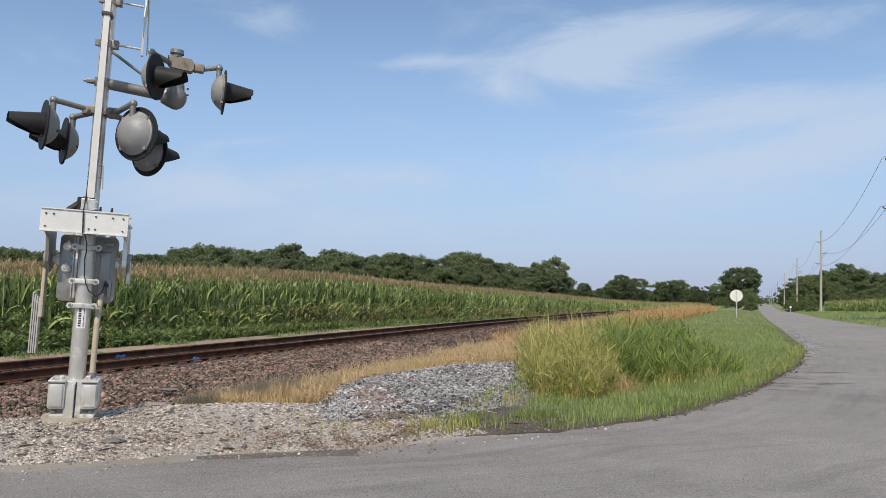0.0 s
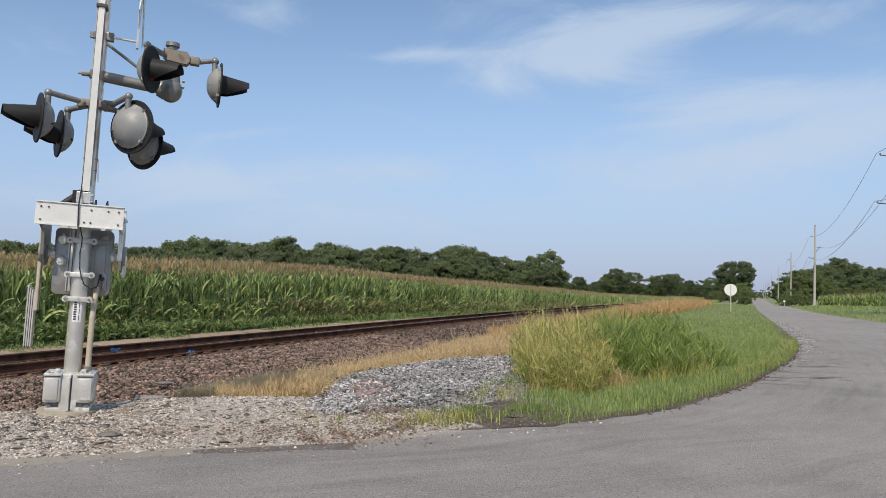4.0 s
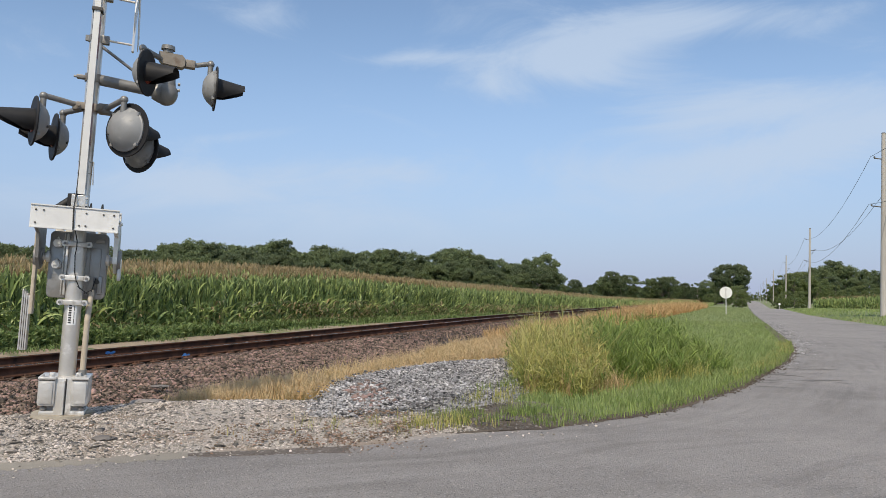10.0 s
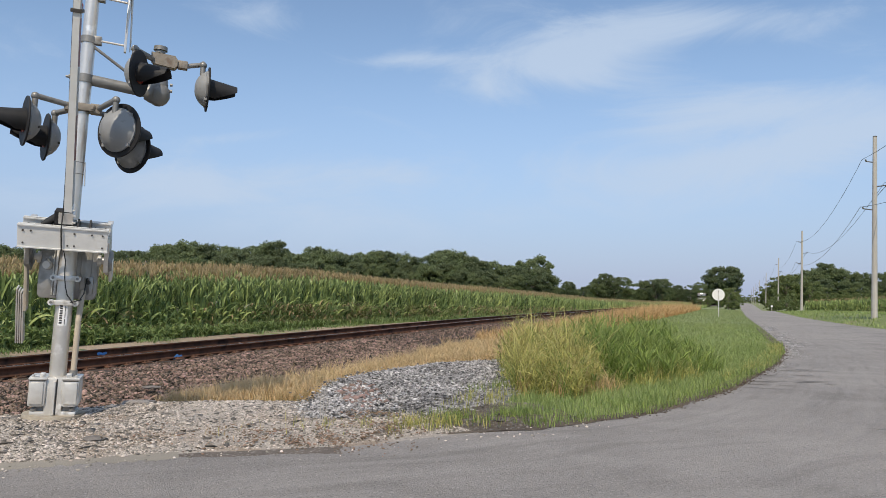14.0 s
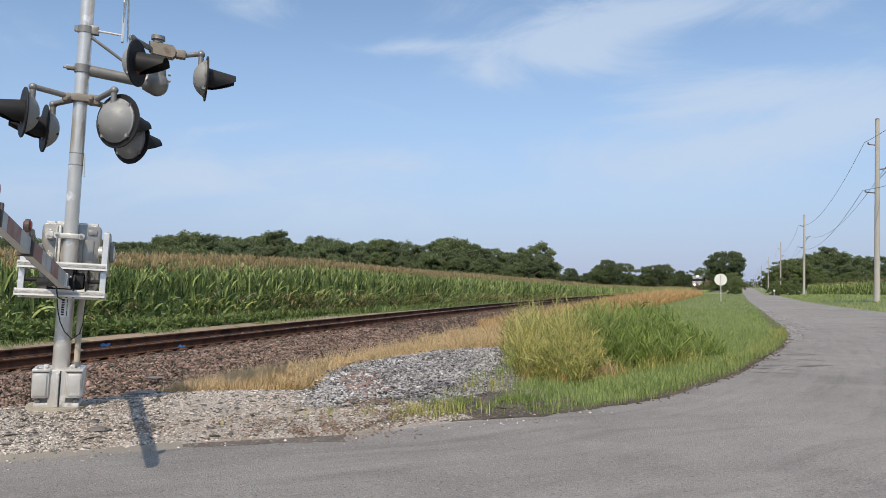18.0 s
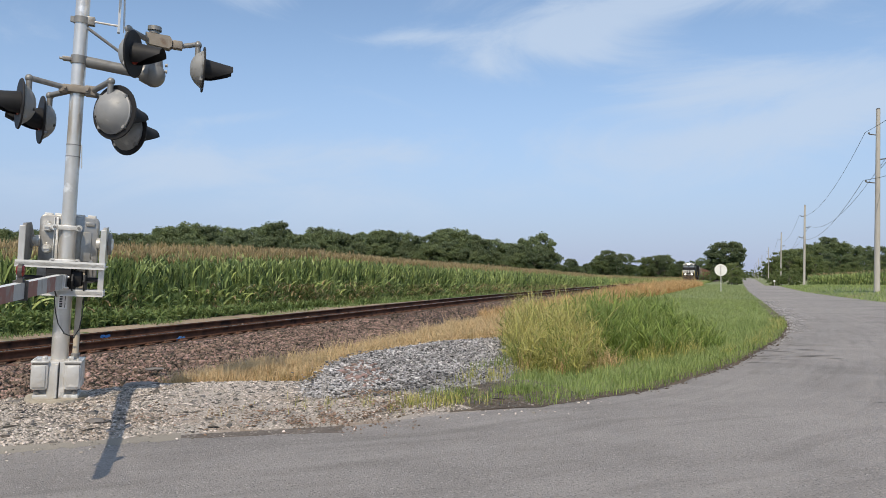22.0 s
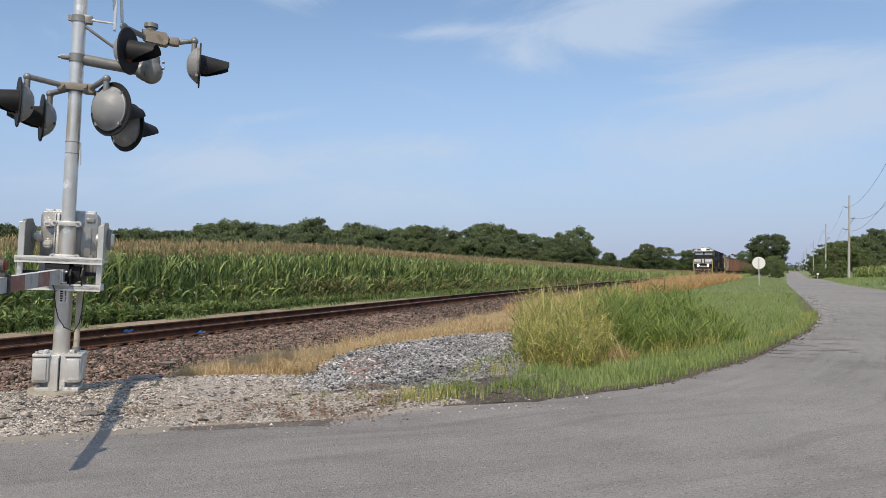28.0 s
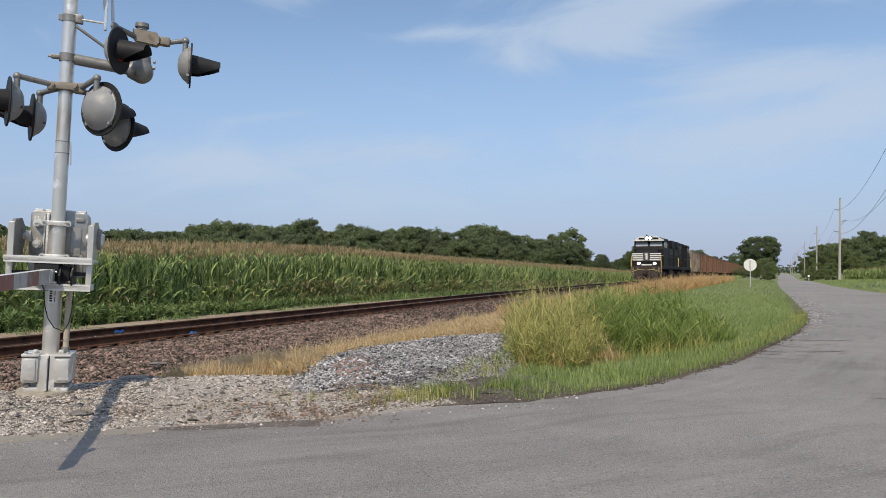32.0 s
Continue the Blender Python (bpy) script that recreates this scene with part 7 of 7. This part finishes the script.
def locomotive():
    t = thing("locomotive", Matrix(), "black and white diesel freight locomotive with lit headlights", "locomotive", "engines of the train")
    bm = box(bmesh.new(), -1.52, 1.52, 0.55, 21.8, 1.18, 1.52, 0.02)
    part("frame", bm, M["loco_black"], t)
    bm = prism(bmesh.new(), [(0.0, 0.12), (0.55, 0.12), (0.75, 1.2), (0.35, 1.2), (0.12, 0.55)], -1.15, 1.15)
    part("pilot_plow", bm, M["loco_under"], t, "grimy dark pilot plow")
    bm = box(bmesh.new(), -1.5, 1.5, 0.45, 0.62, 0.75, 1.52, 0.02)
    part("pilot_plate", bm, M["loco_under"], t)
    bm = box(bmesh.new(), -0.22, 0.22, -0.35, 0.5, 0.72, 1.02, 0.05)
    box(bm, -0.14, 0.14, -0.5, -0.3, 0.66, 1.08, 0.04)
    part("coupler", bm, M["loco_under"], t)
    bm = bmesh.new()
    for k in range(9):
        box(bm, -1.05 + k * 0.25, -0.95 + k * 0.25, -0.02 + abs(k - 4) * 0.03, 0.16 + abs(k - 4) * 0.03, 0.14, 0.62, 0.01)
    part("plow_rib", bm, M["loco_under"], t)
    for s in (-1, 1):
        bm = box(bmesh.new(), min(s * 0.55, s * 1.3), max(s * 0.55, s * 1.3), 0.38, 0.46, 1.02, 1.14, 0.02)
        box(bm, min(s * 0.95, s * 1.45), max(s * 0.95, s * 1.45), 0.30, 0.48, 0.62, 0.68, 0.01)
        box(bm, min(s * 0.95, s * 1.45), max(s * 0.95, s * 1.45), 0.30, 0.48, 0.34, 0.40, 0.01)
        part("pilot_step", bm, M["dark_iron"], t)
        part("uncoupling_lever", tube(bmesh.new(), [(s * 0.2, 0.3, 1.1), (s * 0.7, 0.22, 1.16), (s * 1.35, 0.26, 0.95)], 0.025, 6), M["gold_rail"], t)
    part("front_walkway", box(bmesh.new(), -1.5, 1.5, 0.50, 1.0, 1.46, 1.53, 0.01), M["loco_under"], t)
    # nose
    bm = prism(bmesh.new(), [(0.95, 1.52), (2.9, 1.52), (2.9, 3.30), (1.35, 3.18), (1.05, 2.85)], -1.05, 1.05)
    nose = part("nose", bm, M["loco_black"], t)
    for z in (2.10, 2.31, 2.52, 2.73):
        for s in (-1, 1):
            bm = box(bmesh.new(), min(s * 0.34, s * 1.45), max(s * 0.34, s * 1.45), 0.86, 0.93, z, z + 0.12)
            part("white_stripe", bm, M["loco_white"], nose, "white nose stripe")
    bm = box(bmesh.new(), -0.55, 0.55, 0.88, 0.94, 1.58, 1.70)
    part("white_stripe", bm, M["loco_white"], nose, "white nose stripe")
    bm = box(bmesh.new(), -1.48, 1.48, 0.93, 1.0, 1.52, 2.95)
    part("stripe_backing", bm, M["loco_black"], nose)
    bm = box(bmesh.new(), -0.3, 0.3, 0.83, 0.9, 2.0, 2.98, 0.02)
    part("emblem_plate", bm, M["dark_iron"], nose)
    bm = box(bmesh.new(), -0.10, 0.10, 0.815, 0.83, 2.2, 2.82, 0.004)
    box(bm, -0.18, -0.06, 0.815, 0.83, 2.62, 2.8, 0.004)
    part("emblem", bm, M["loco_white"], nose, "plain white emblem shape")
    # cab
    bm = prism(bmesh.new(), [(2.35, 1.52), (5.6, 1.52), (5.6, 4.42), (2.62, 4.42), (2.30, 3.30)], -1.52, 1.52)
    cab = part("cab", bm, M["loco_black"], t)
    bm = bmesh.new()
    for s in (0,):
        ring0 = [(-1.56, 4.18), (1.56, 4.18), (1.50, 4.30), (0.80, 4.66), (-0.80, 4.66), (-1.50, 4.30)]
        a = [bm.verts.new((x, 2.25, z)) for x, z in ring0]
        b = [bm.verts.new((x, 5.7, z)) for x, z in ring0]
        bm.faces.new(a[::-1]), bm.faces.new(b)
        for k in range(6):
            bm.faces.new((a[k], a[(k + 1) % 6], b[(k + 1) % 6], b[k]))
        bmesh.ops.recalc_face_normals(bm, faces=bm.faces)
    part("cab_roof", bm, M["loco_black"], cab)
    bm = prism(bmesh.new(), [(-1.56, 4.16), (1.56, 4.16), (1.51, 4.31), (0.80, 4.68), (-0.80, 4.68), (-1.51, 4.31)], 2.19, 2.25, Matrix(((0, 1, 0, 0), (1, 0, 0, 0), (0, 0, 1, 0), (0, 0, 0, 1))))
    part("roof_band", bm, M["loco_white"], cab, "white band over the windshields")
    for x in (-0.72, 0.72):
        part("number_board", box(bmesh.new(), x - 0.30, x + 0.30, 2.165, 2.195, 4.33, 4.52), M["loco_black"], cab, "dark number board without readable figures")
    part("sun_shade", box(bmesh.new(), -1.5, 1.5, 2.1, 2.28, 4.12, 4.16), M["loco_black"], cab)
    part("horn", tube(bmesh.new(), [(-0.3, 3.2, 4.64), (-0.3, 3.2, 4.8), (-0.3, 2.7, 4.82)], 0.06, 8), M["dark_iron"], cab)
    for x in (-0.55, 0.55):
        part("air_hose", tube(bmesh.new(), [(x, 0.42, 1.0), (x * 0.9, 0.2, 0.85), (x * 0.8, 0.12, 0.5), (x * 0.9, 0.2, 0.35)], 0.03, 6), M["rubber"], t)
    for x in (-1.3, -0.8, 0.8, 1.3):
        part("grab_iron", tube(bmesh.new(), [(x, 0.44, 0.7), (x, 0.36, 0.75), (x, 0.36, 1.3), (x, 0.44, 1.35)], 0.02, 6), M["loco_white"], t)
    for s in (-1, 1):
        bm = box(bmesh.new(), min(s * 0.12, s * 1.36), max(s * 0.12, s * 1.36), -0.015, 0.03, -0.26, 0.26, 0, Matrix.Translation((0, 2.46, 3.86)) @ Matrix.Rotation(radians(-16), 4, "X"))
        part("windshield", bm, M["cab_glass"], cab, "pale windshield with its reflection put into the glass colour")
        for y0 in (3.0, 4.1):
            bm = box(bmesh.new(), min(s * 1.50, s * 1.53), max(s * 1.50, s * 1.53), y0, y0 + 0.85, 3.45, 4.05)
            part("side_window", bm, M["cab_glass"], cab)
    bm = box(bmesh.new(), -0.40, 0.40, 2.14, 2.3, 4.28, 4.66, 0.02)
    part("headlight_box", bm, M["loco_black"], cab)
    for x in (-0.17, 0.17):
        bm = rod(bmesh.new(), (x, 2.17, 4.47), (x, 2.11, 4.47), 0.155, seg=18)
        part("headlight", bm, M["headlight"], cab, "bright lit headlight")
    for x in (-0.80, 0.80):
        bm = rod(bmesh.new(), (x, 0.86, 1.78), (x, 0.80, 1.78), 0.15, seg=18)
        part("ditch_light", bm, M["headlight"], t, "bright lit ditch light")
        bm = rod(bmesh.new(), (x, 0.99, 1.78), (x, 0.84, 1.78), 0.19, seg=18)
        part("lamp_rim", bm, M["loco_black"], t)
    # long hood
    bm = prism(bmesh.new(), [(-0.95, 1.52), (0.95, 1.52), (0.95, 4.10), (0.70, 4.42), (-0.70, 4.42), (-0.95, 4.10)], 5.6, 21.0, Matrix(((0, 1, 0, 0), (1, 0, 0, 0), (0, 0, 1, 0), (0, 0, 0, 1))))
    hood = part("long_hood", bm, M["loco_black"], t)
    bm = box(bmesh.new(), -1.2, 1.2, 15.8, 20.6, 3.7, 4.55, 0.08)
    part("radiator", bm, M["loco_black"], hood)
    for y0, y1, z1 in ((6.2, 8.4, 4.62), (9.0, 12.5, 4.55), (13.0, 15.0, 4.66)):
        part("roof_box", box(bmesh.new(), -0.85, 0.85, y0, y1, 4.40, z1, 0.05), M["loco_black"], hood)
    for s in (-1, 1):
        for y0 in np.arange(6.0, 15.0, 1.5):
            part("hood_door", box(bmesh.new(), min(s * 0.94, s * 0.975), max(s * 0.94, s * 0.975), y0, y0 + 1.35, 1.75, 3.9), M["loco_black"], hood)
        part("white_stripe", box(bmesh.new(), min(s * 1.50, s * 1.535), max(s * 1.50, s * 1.535), 0.6, 21.7, 1.44, 1.50), M["loco_under"], t, "grimy sill stripe")
        bm = tube(bmesh.new(), [(s * 1.48, 0.62, 1.5), (s * 1.48, 0.62, 2.55), (s * 1.48, 1.1, 2.6), (s * 1.48, 2.2, 2.6)], 0.03, 6)
        part("corner_handrail", bm, M["gold_rail"], t, "yellow corner handrail")
        bm = tube(bmesh.new(), [(s * 1.46, 0.55, 0.42), (s * 1.50, 0.48, 0.9), (s * 1.52, 0.48, 1.9), (s * 1.46, 0.60, 2.30), (s * 1.30, 0.66, 2.42)], 0.035, 8)
        part("step_handrail", bm, M["gold_rail"], t, "curved yellow handrail by the steps")
        bm = bmesh.new()
        rod(bm, (s * 1.48, 5.8, 2.55), (s * 1.48, 21.2, 2.55), 0.022, seg=6)
        for y0 in np.arange(6, 21.3, 1.9):
            rod(bm, (s * 1.48, y0, 1.5), (s * 1.48, y0, 2.55), 0.018, seg=6)
        part("side_handrail", bm, M["loco_black"], t)
        bm = tube(bmesh.new(), [(s * 1.48, 21.7, 1.5), (s * 1.48, 21.7, 2.55)], 0.03, 6)
        part("corner_handrail", bm, M["gold_rail"], t, "yellow corner handrail")
        bm = box(bmesh.new(), min(s * 1.1, s * 1.5), max(s * 1.1, s * 1.5), 0.5, 0.9, 0.45, 0.5)
        box(bm, min(s * 1.1, s * 1.5), max(s * 1.1, s * 1.5), 0.5, 0.9, 0.85, 0.9)
        part("steps", bm, M["loco_under"], t)
    for y0, y1, z0, z1 in ((6.2, 9.0, 3.95, 4.36), (9.4, 12.0, 3.2, 4.2), (16.2, 20.2, 2.9, 3.6)):
        for s in (-1, 1):
            for k in range(6):
                zz = z0 + (z1 - z0) * k / 6
                part("louvre", box(bmesh.new(), min(s * 0.95, s * 1.0), max(s * 0.95, s * 1.0), y0, y1, zz, zz + (z1 - z0) / 10), M["dark_iron"], hood)
    part("exhaust_stack", box(bmesh.new(), -0.35, 0.35, 12.4, 13.3, 4.42, 4.75, 0.03), M["loco_under"], hood)
    for s in (-1, 1):
        bm = rod(bmesh.new(), (s * 1.1, 8.6, 1.05), (s * 1.1, 13.6, 1.05), 0.16, seg=12)
        part("air_reservoir", bm, M["loco_under"], t)
        part("cab_door_window", box(bmesh.new(), min(s * 1.50, s * 1.535), max(s * 1.50, s * 1.535), 2.75, 2.95, 3.5, 4.0), M["cab_glass"], cab)
    part("fuel_tank", box(bmesh.new(), -1.42, 1.42, 8.2, 14.0, 0.35, 1.2, 0.15), M["loco_under"], t)
    for y0 in (2.3, 15.2):
        bm = bmesh.new()
        for s in (-1, 1):
            box(bm, s * 1.08 - 0.09, s * 1.08 + 0.09, y0, y0 + 4.8, 0.55, 0.95, 0.06)
            for k in range(3):
                box(bm, s * 1.1 - 0.13, s * 1.1 + 0.13, y0 + 0.35 + k * 1.8, y0 + 0.85 + k * 1.8, 0.3, 0.75, 0.05)
        truck = part("bogie", bm, M["loco_under"], t)
        for k in range(3):
            wheelset(truck, y0 + 0.6 + k * 1.8)
    return t


def hopper(key, label):
    t = thing("hopper_wagon", Matrix(), label, "freight wagon", "wagons of the train")
    L = 12.0
    bm = bmesh.new()
    for s in (-1, 1):
        box(bm, s * 1.5 - 0.03, s * 1.5 + 0.03, 0.5, L - 0.5, 1.0, 3.85)
    for y0, lean in ((0.5, 1), (L - 0.5, -1)):
        box(bm, -1.5, 1.5, y0 - 0.03, y0 + 0.03, 1.25, 3.85)
    box(bm, -1.45, 1.45, 0.6, L - 0.6, 1.0, 1.1)
    box(bm, -0.3, 0.3, 0.1, L - 0.1, 0.9, 1.15)
    body = part("body", bm, M[key], t)
    bm = bmesh.new()
    for s in (-1, 1):
        box(bm, s * 1.53 - 0.07, s * 1.53 + 0.07, 0.42, L - 0.42, 3.78, 3.92)
        box(bm, -1.55, 1.55, (0.45 if s < 0 else L - 0.57), (0.57 if s < 0 else L - 0.45), 3.78, 3.92)
    part("top_rim", bm, M[key], body)
    for s in (-1, 1):
        for k in range(8):
            y0 = 0.55 + k * (L - 1.2) / 7
            part("rib", box(bmesh.new(), min(s * 1.52, s * 1.62), max(s * 1.52, s * 1.62), y0, y0 + 0.12, 1.0, 3.8), M[key], body)
    part("load", box(bmesh.new(), -1.45, 1.45, 0.6, L - 0.6, 3.2, 3.6, 0.2), M["coal"], t, "dark load of coal")
    for s in (-1, 1):
        bm = prism(bmesh.new(), [(3.6, 1.05), (8.4, 1.05), (7.4, 0.45), (4.6, 0.45)], s * 0.2 if s > 0 else -1.2, 1.2 if s > 0 else -0.2)
        part("discharge_bay", bm, M[key], t)
    part("ladder", box(bmesh.new(), 1.62, 1.66, 0.6, 1.05, 1.0, 3.7), M["dark_iron"], t)
    for y0 in (1.3, L - 3.5):
        bm = bmesh.new()
        for s in (-1, 1):
            box(bm, s * 1.02 - 0.08, s * 1.02 + 0.08, y0, y0 + 2.2, 0.45, 0.75, 0.05)
        truck = part("bogie", bm, M["loco_under"], t)
        for k in range(2):
            wheelset(truck, y0 + 0.25 + k * 1.7, 0.46)
    for y0 in (-0.15, L - 0.25):
        part("coupler", box(bmesh.new(), -0.12, 0.12, y0, y0 + 0.4, 0.75, 1.0), M["loco_under"], t)
    return t


# where the train's front stands along the line, second by second
FRONT = smooth_line([0, 13, 20, 23, 28, 29, 30, 31, 32], [468, 308, 222.3, 188, 129.5, 117.0, 104.3, 91.0, 78.0])


def on_track(y):
    a = Vector((float(track_x(y)), y, float(rail_z(y))))
    b = Vector((float(track_x(y + 14)), y + 14, float(rail_z(y + 14))))
    d = (b - a).normalized()
    side = d.cross(Vector((0, 0, 1))).normalized()
    return Matrix.Translation(a) @ Matrix((side, d, side.cross(d))).transposed().to_4x4()


lead = locomotive()
# the engines are short: all behind the cab closes up to 15 m
for ob in lead.children_recursive:
    ys_ = [w.co.y for w in ob.data.vertices]
    mid_ = sum(ys_) / len(ys_)
    for w in ob.data.vertices:
        if ob.name.startswith("wheelset"):
            w.co.y += float(np.interp(mid_, [6.0, 22.2], [6.0, 15.0])) - mid_
        elif w.co.y > 6.0:
            w.co.y = float(np.interp(w.co.y, [6.0, 22.2], [6.0, 15.0]))
trail = tagged(copy_thing(lead, Matrix()), "black diesel freight locomotive coupled long hood forward")
train = [(lead, 0.0), (trail, 30.0)]
brown_car = hopper("hopper", "rusty red-brown coal hopper wagon with ribbed sides")
grey_car = hopper("hopper_grey", "faded grey-tan coal hopper wagon with rust streaks")
at_ = 30.2
for k in range(27):
    proto = grey_car if k == 0 else brown_car
    first = (k == 0) or (k == 1)
    train.append((proto if first else copy_thing(proto, Matrix()), at_))
    at_ += 12.3
GATE = [(0, 0), (11.4, 0), (12.2, 1.5), (13.0, 7), (13.5, 13), (14.0, 20), (14.5, 28), (16.5, 59.5), (17.0, 66.6), (17.5, 73.5), (18.0, 81.5), (18.5, 88), (19.0, 90), (32.0, 90)]


# slack cable between the boom and the conduit, in short stiff links that swing with the gate
cable = thing("slack_cable", SIGNAL, "thin black cable hanging slack between boom and conduit", "cable")
UP = np.array([(0.0, -0.36, 1.97), (0.015, -0.20, 1.83), (-0.005, -0.15, 1.71), (0.005, -0.14, 1.51), (0.045, -0.14, 1.385), (0.12, -0.12, 1.32), (0.175, -0.05, 1.35), (0.19, 0.07, 1.47)])
DOWN = np.array([(-0.07, -0.17, 1.175), (-0.055, -0.19, 0.99), (-0.005, -0.19, 0.80), (0.085, -0.17, 0.675), (0.165, -0.12, 0.68), (0.195, -0.09, 0.85), (0.205, -0.06, 1.1), (0.19, 0.06, 1.46)])
LINKS = 12


def cable_pose(turn):
    """Places of the links for the gate's turn in degrees."""
    k_ = turn / 90
    c_ = UP * (1 - k_) + DOWN * k_
    c_[0] = UP[0] * (1 - k_) + DOWN[0] * k_ + np.array((0, -0.16, 0.05)) * math.sin(math.pi * k_)
    d_ = np.concatenate([[0], np.cumsum(np.linalg.norm(np.diff(c_, axis=0), axis=1))])
    w_ = np.linspace(0, d_[-1], LINKS + 1)
    line = np.stack([np.interp(w_, d_, c_[:, i]) for i in range(3)], 1)
    return [Matrix.Translation((Vector(p) + Vector(q)) / 2) @ (Vector(q) - Vector(p)).to_track_quat("Z", "Y").to_matrix().to_4x4() for p, q in zip(line, line[1:])]


links = []
for i in range(LINKS):
    bm = rod(bmesh.new(), (0, 0, -0.061), (0, 0, 0.061), 0.0055, seg=8)
    links.append(part("link", bm, M["rubber"], cable))


def motions():
    for i, link in enumerate(links):
        walk(link, [(t, cable_pose(a)[i]) for t, a in GATE])
    for unit, back_off in train:
        half = Matrix.Rotation(math.pi if unit == trail else 0.0, 4, "Z")
        walk(unit, [(t, on_track(float(FRONT(t)) + back_off) @ half) for t in (0, 3, 6, 9, 11, 13, 15, 17, 19, 21, 23, 25, 27, 28, 29, 30, 31, 32)])
    walk(gate, [(t, PIVOT @ Matrix.Rotation(radians(a), 4, "X")) for t, a in GATE])


motions()
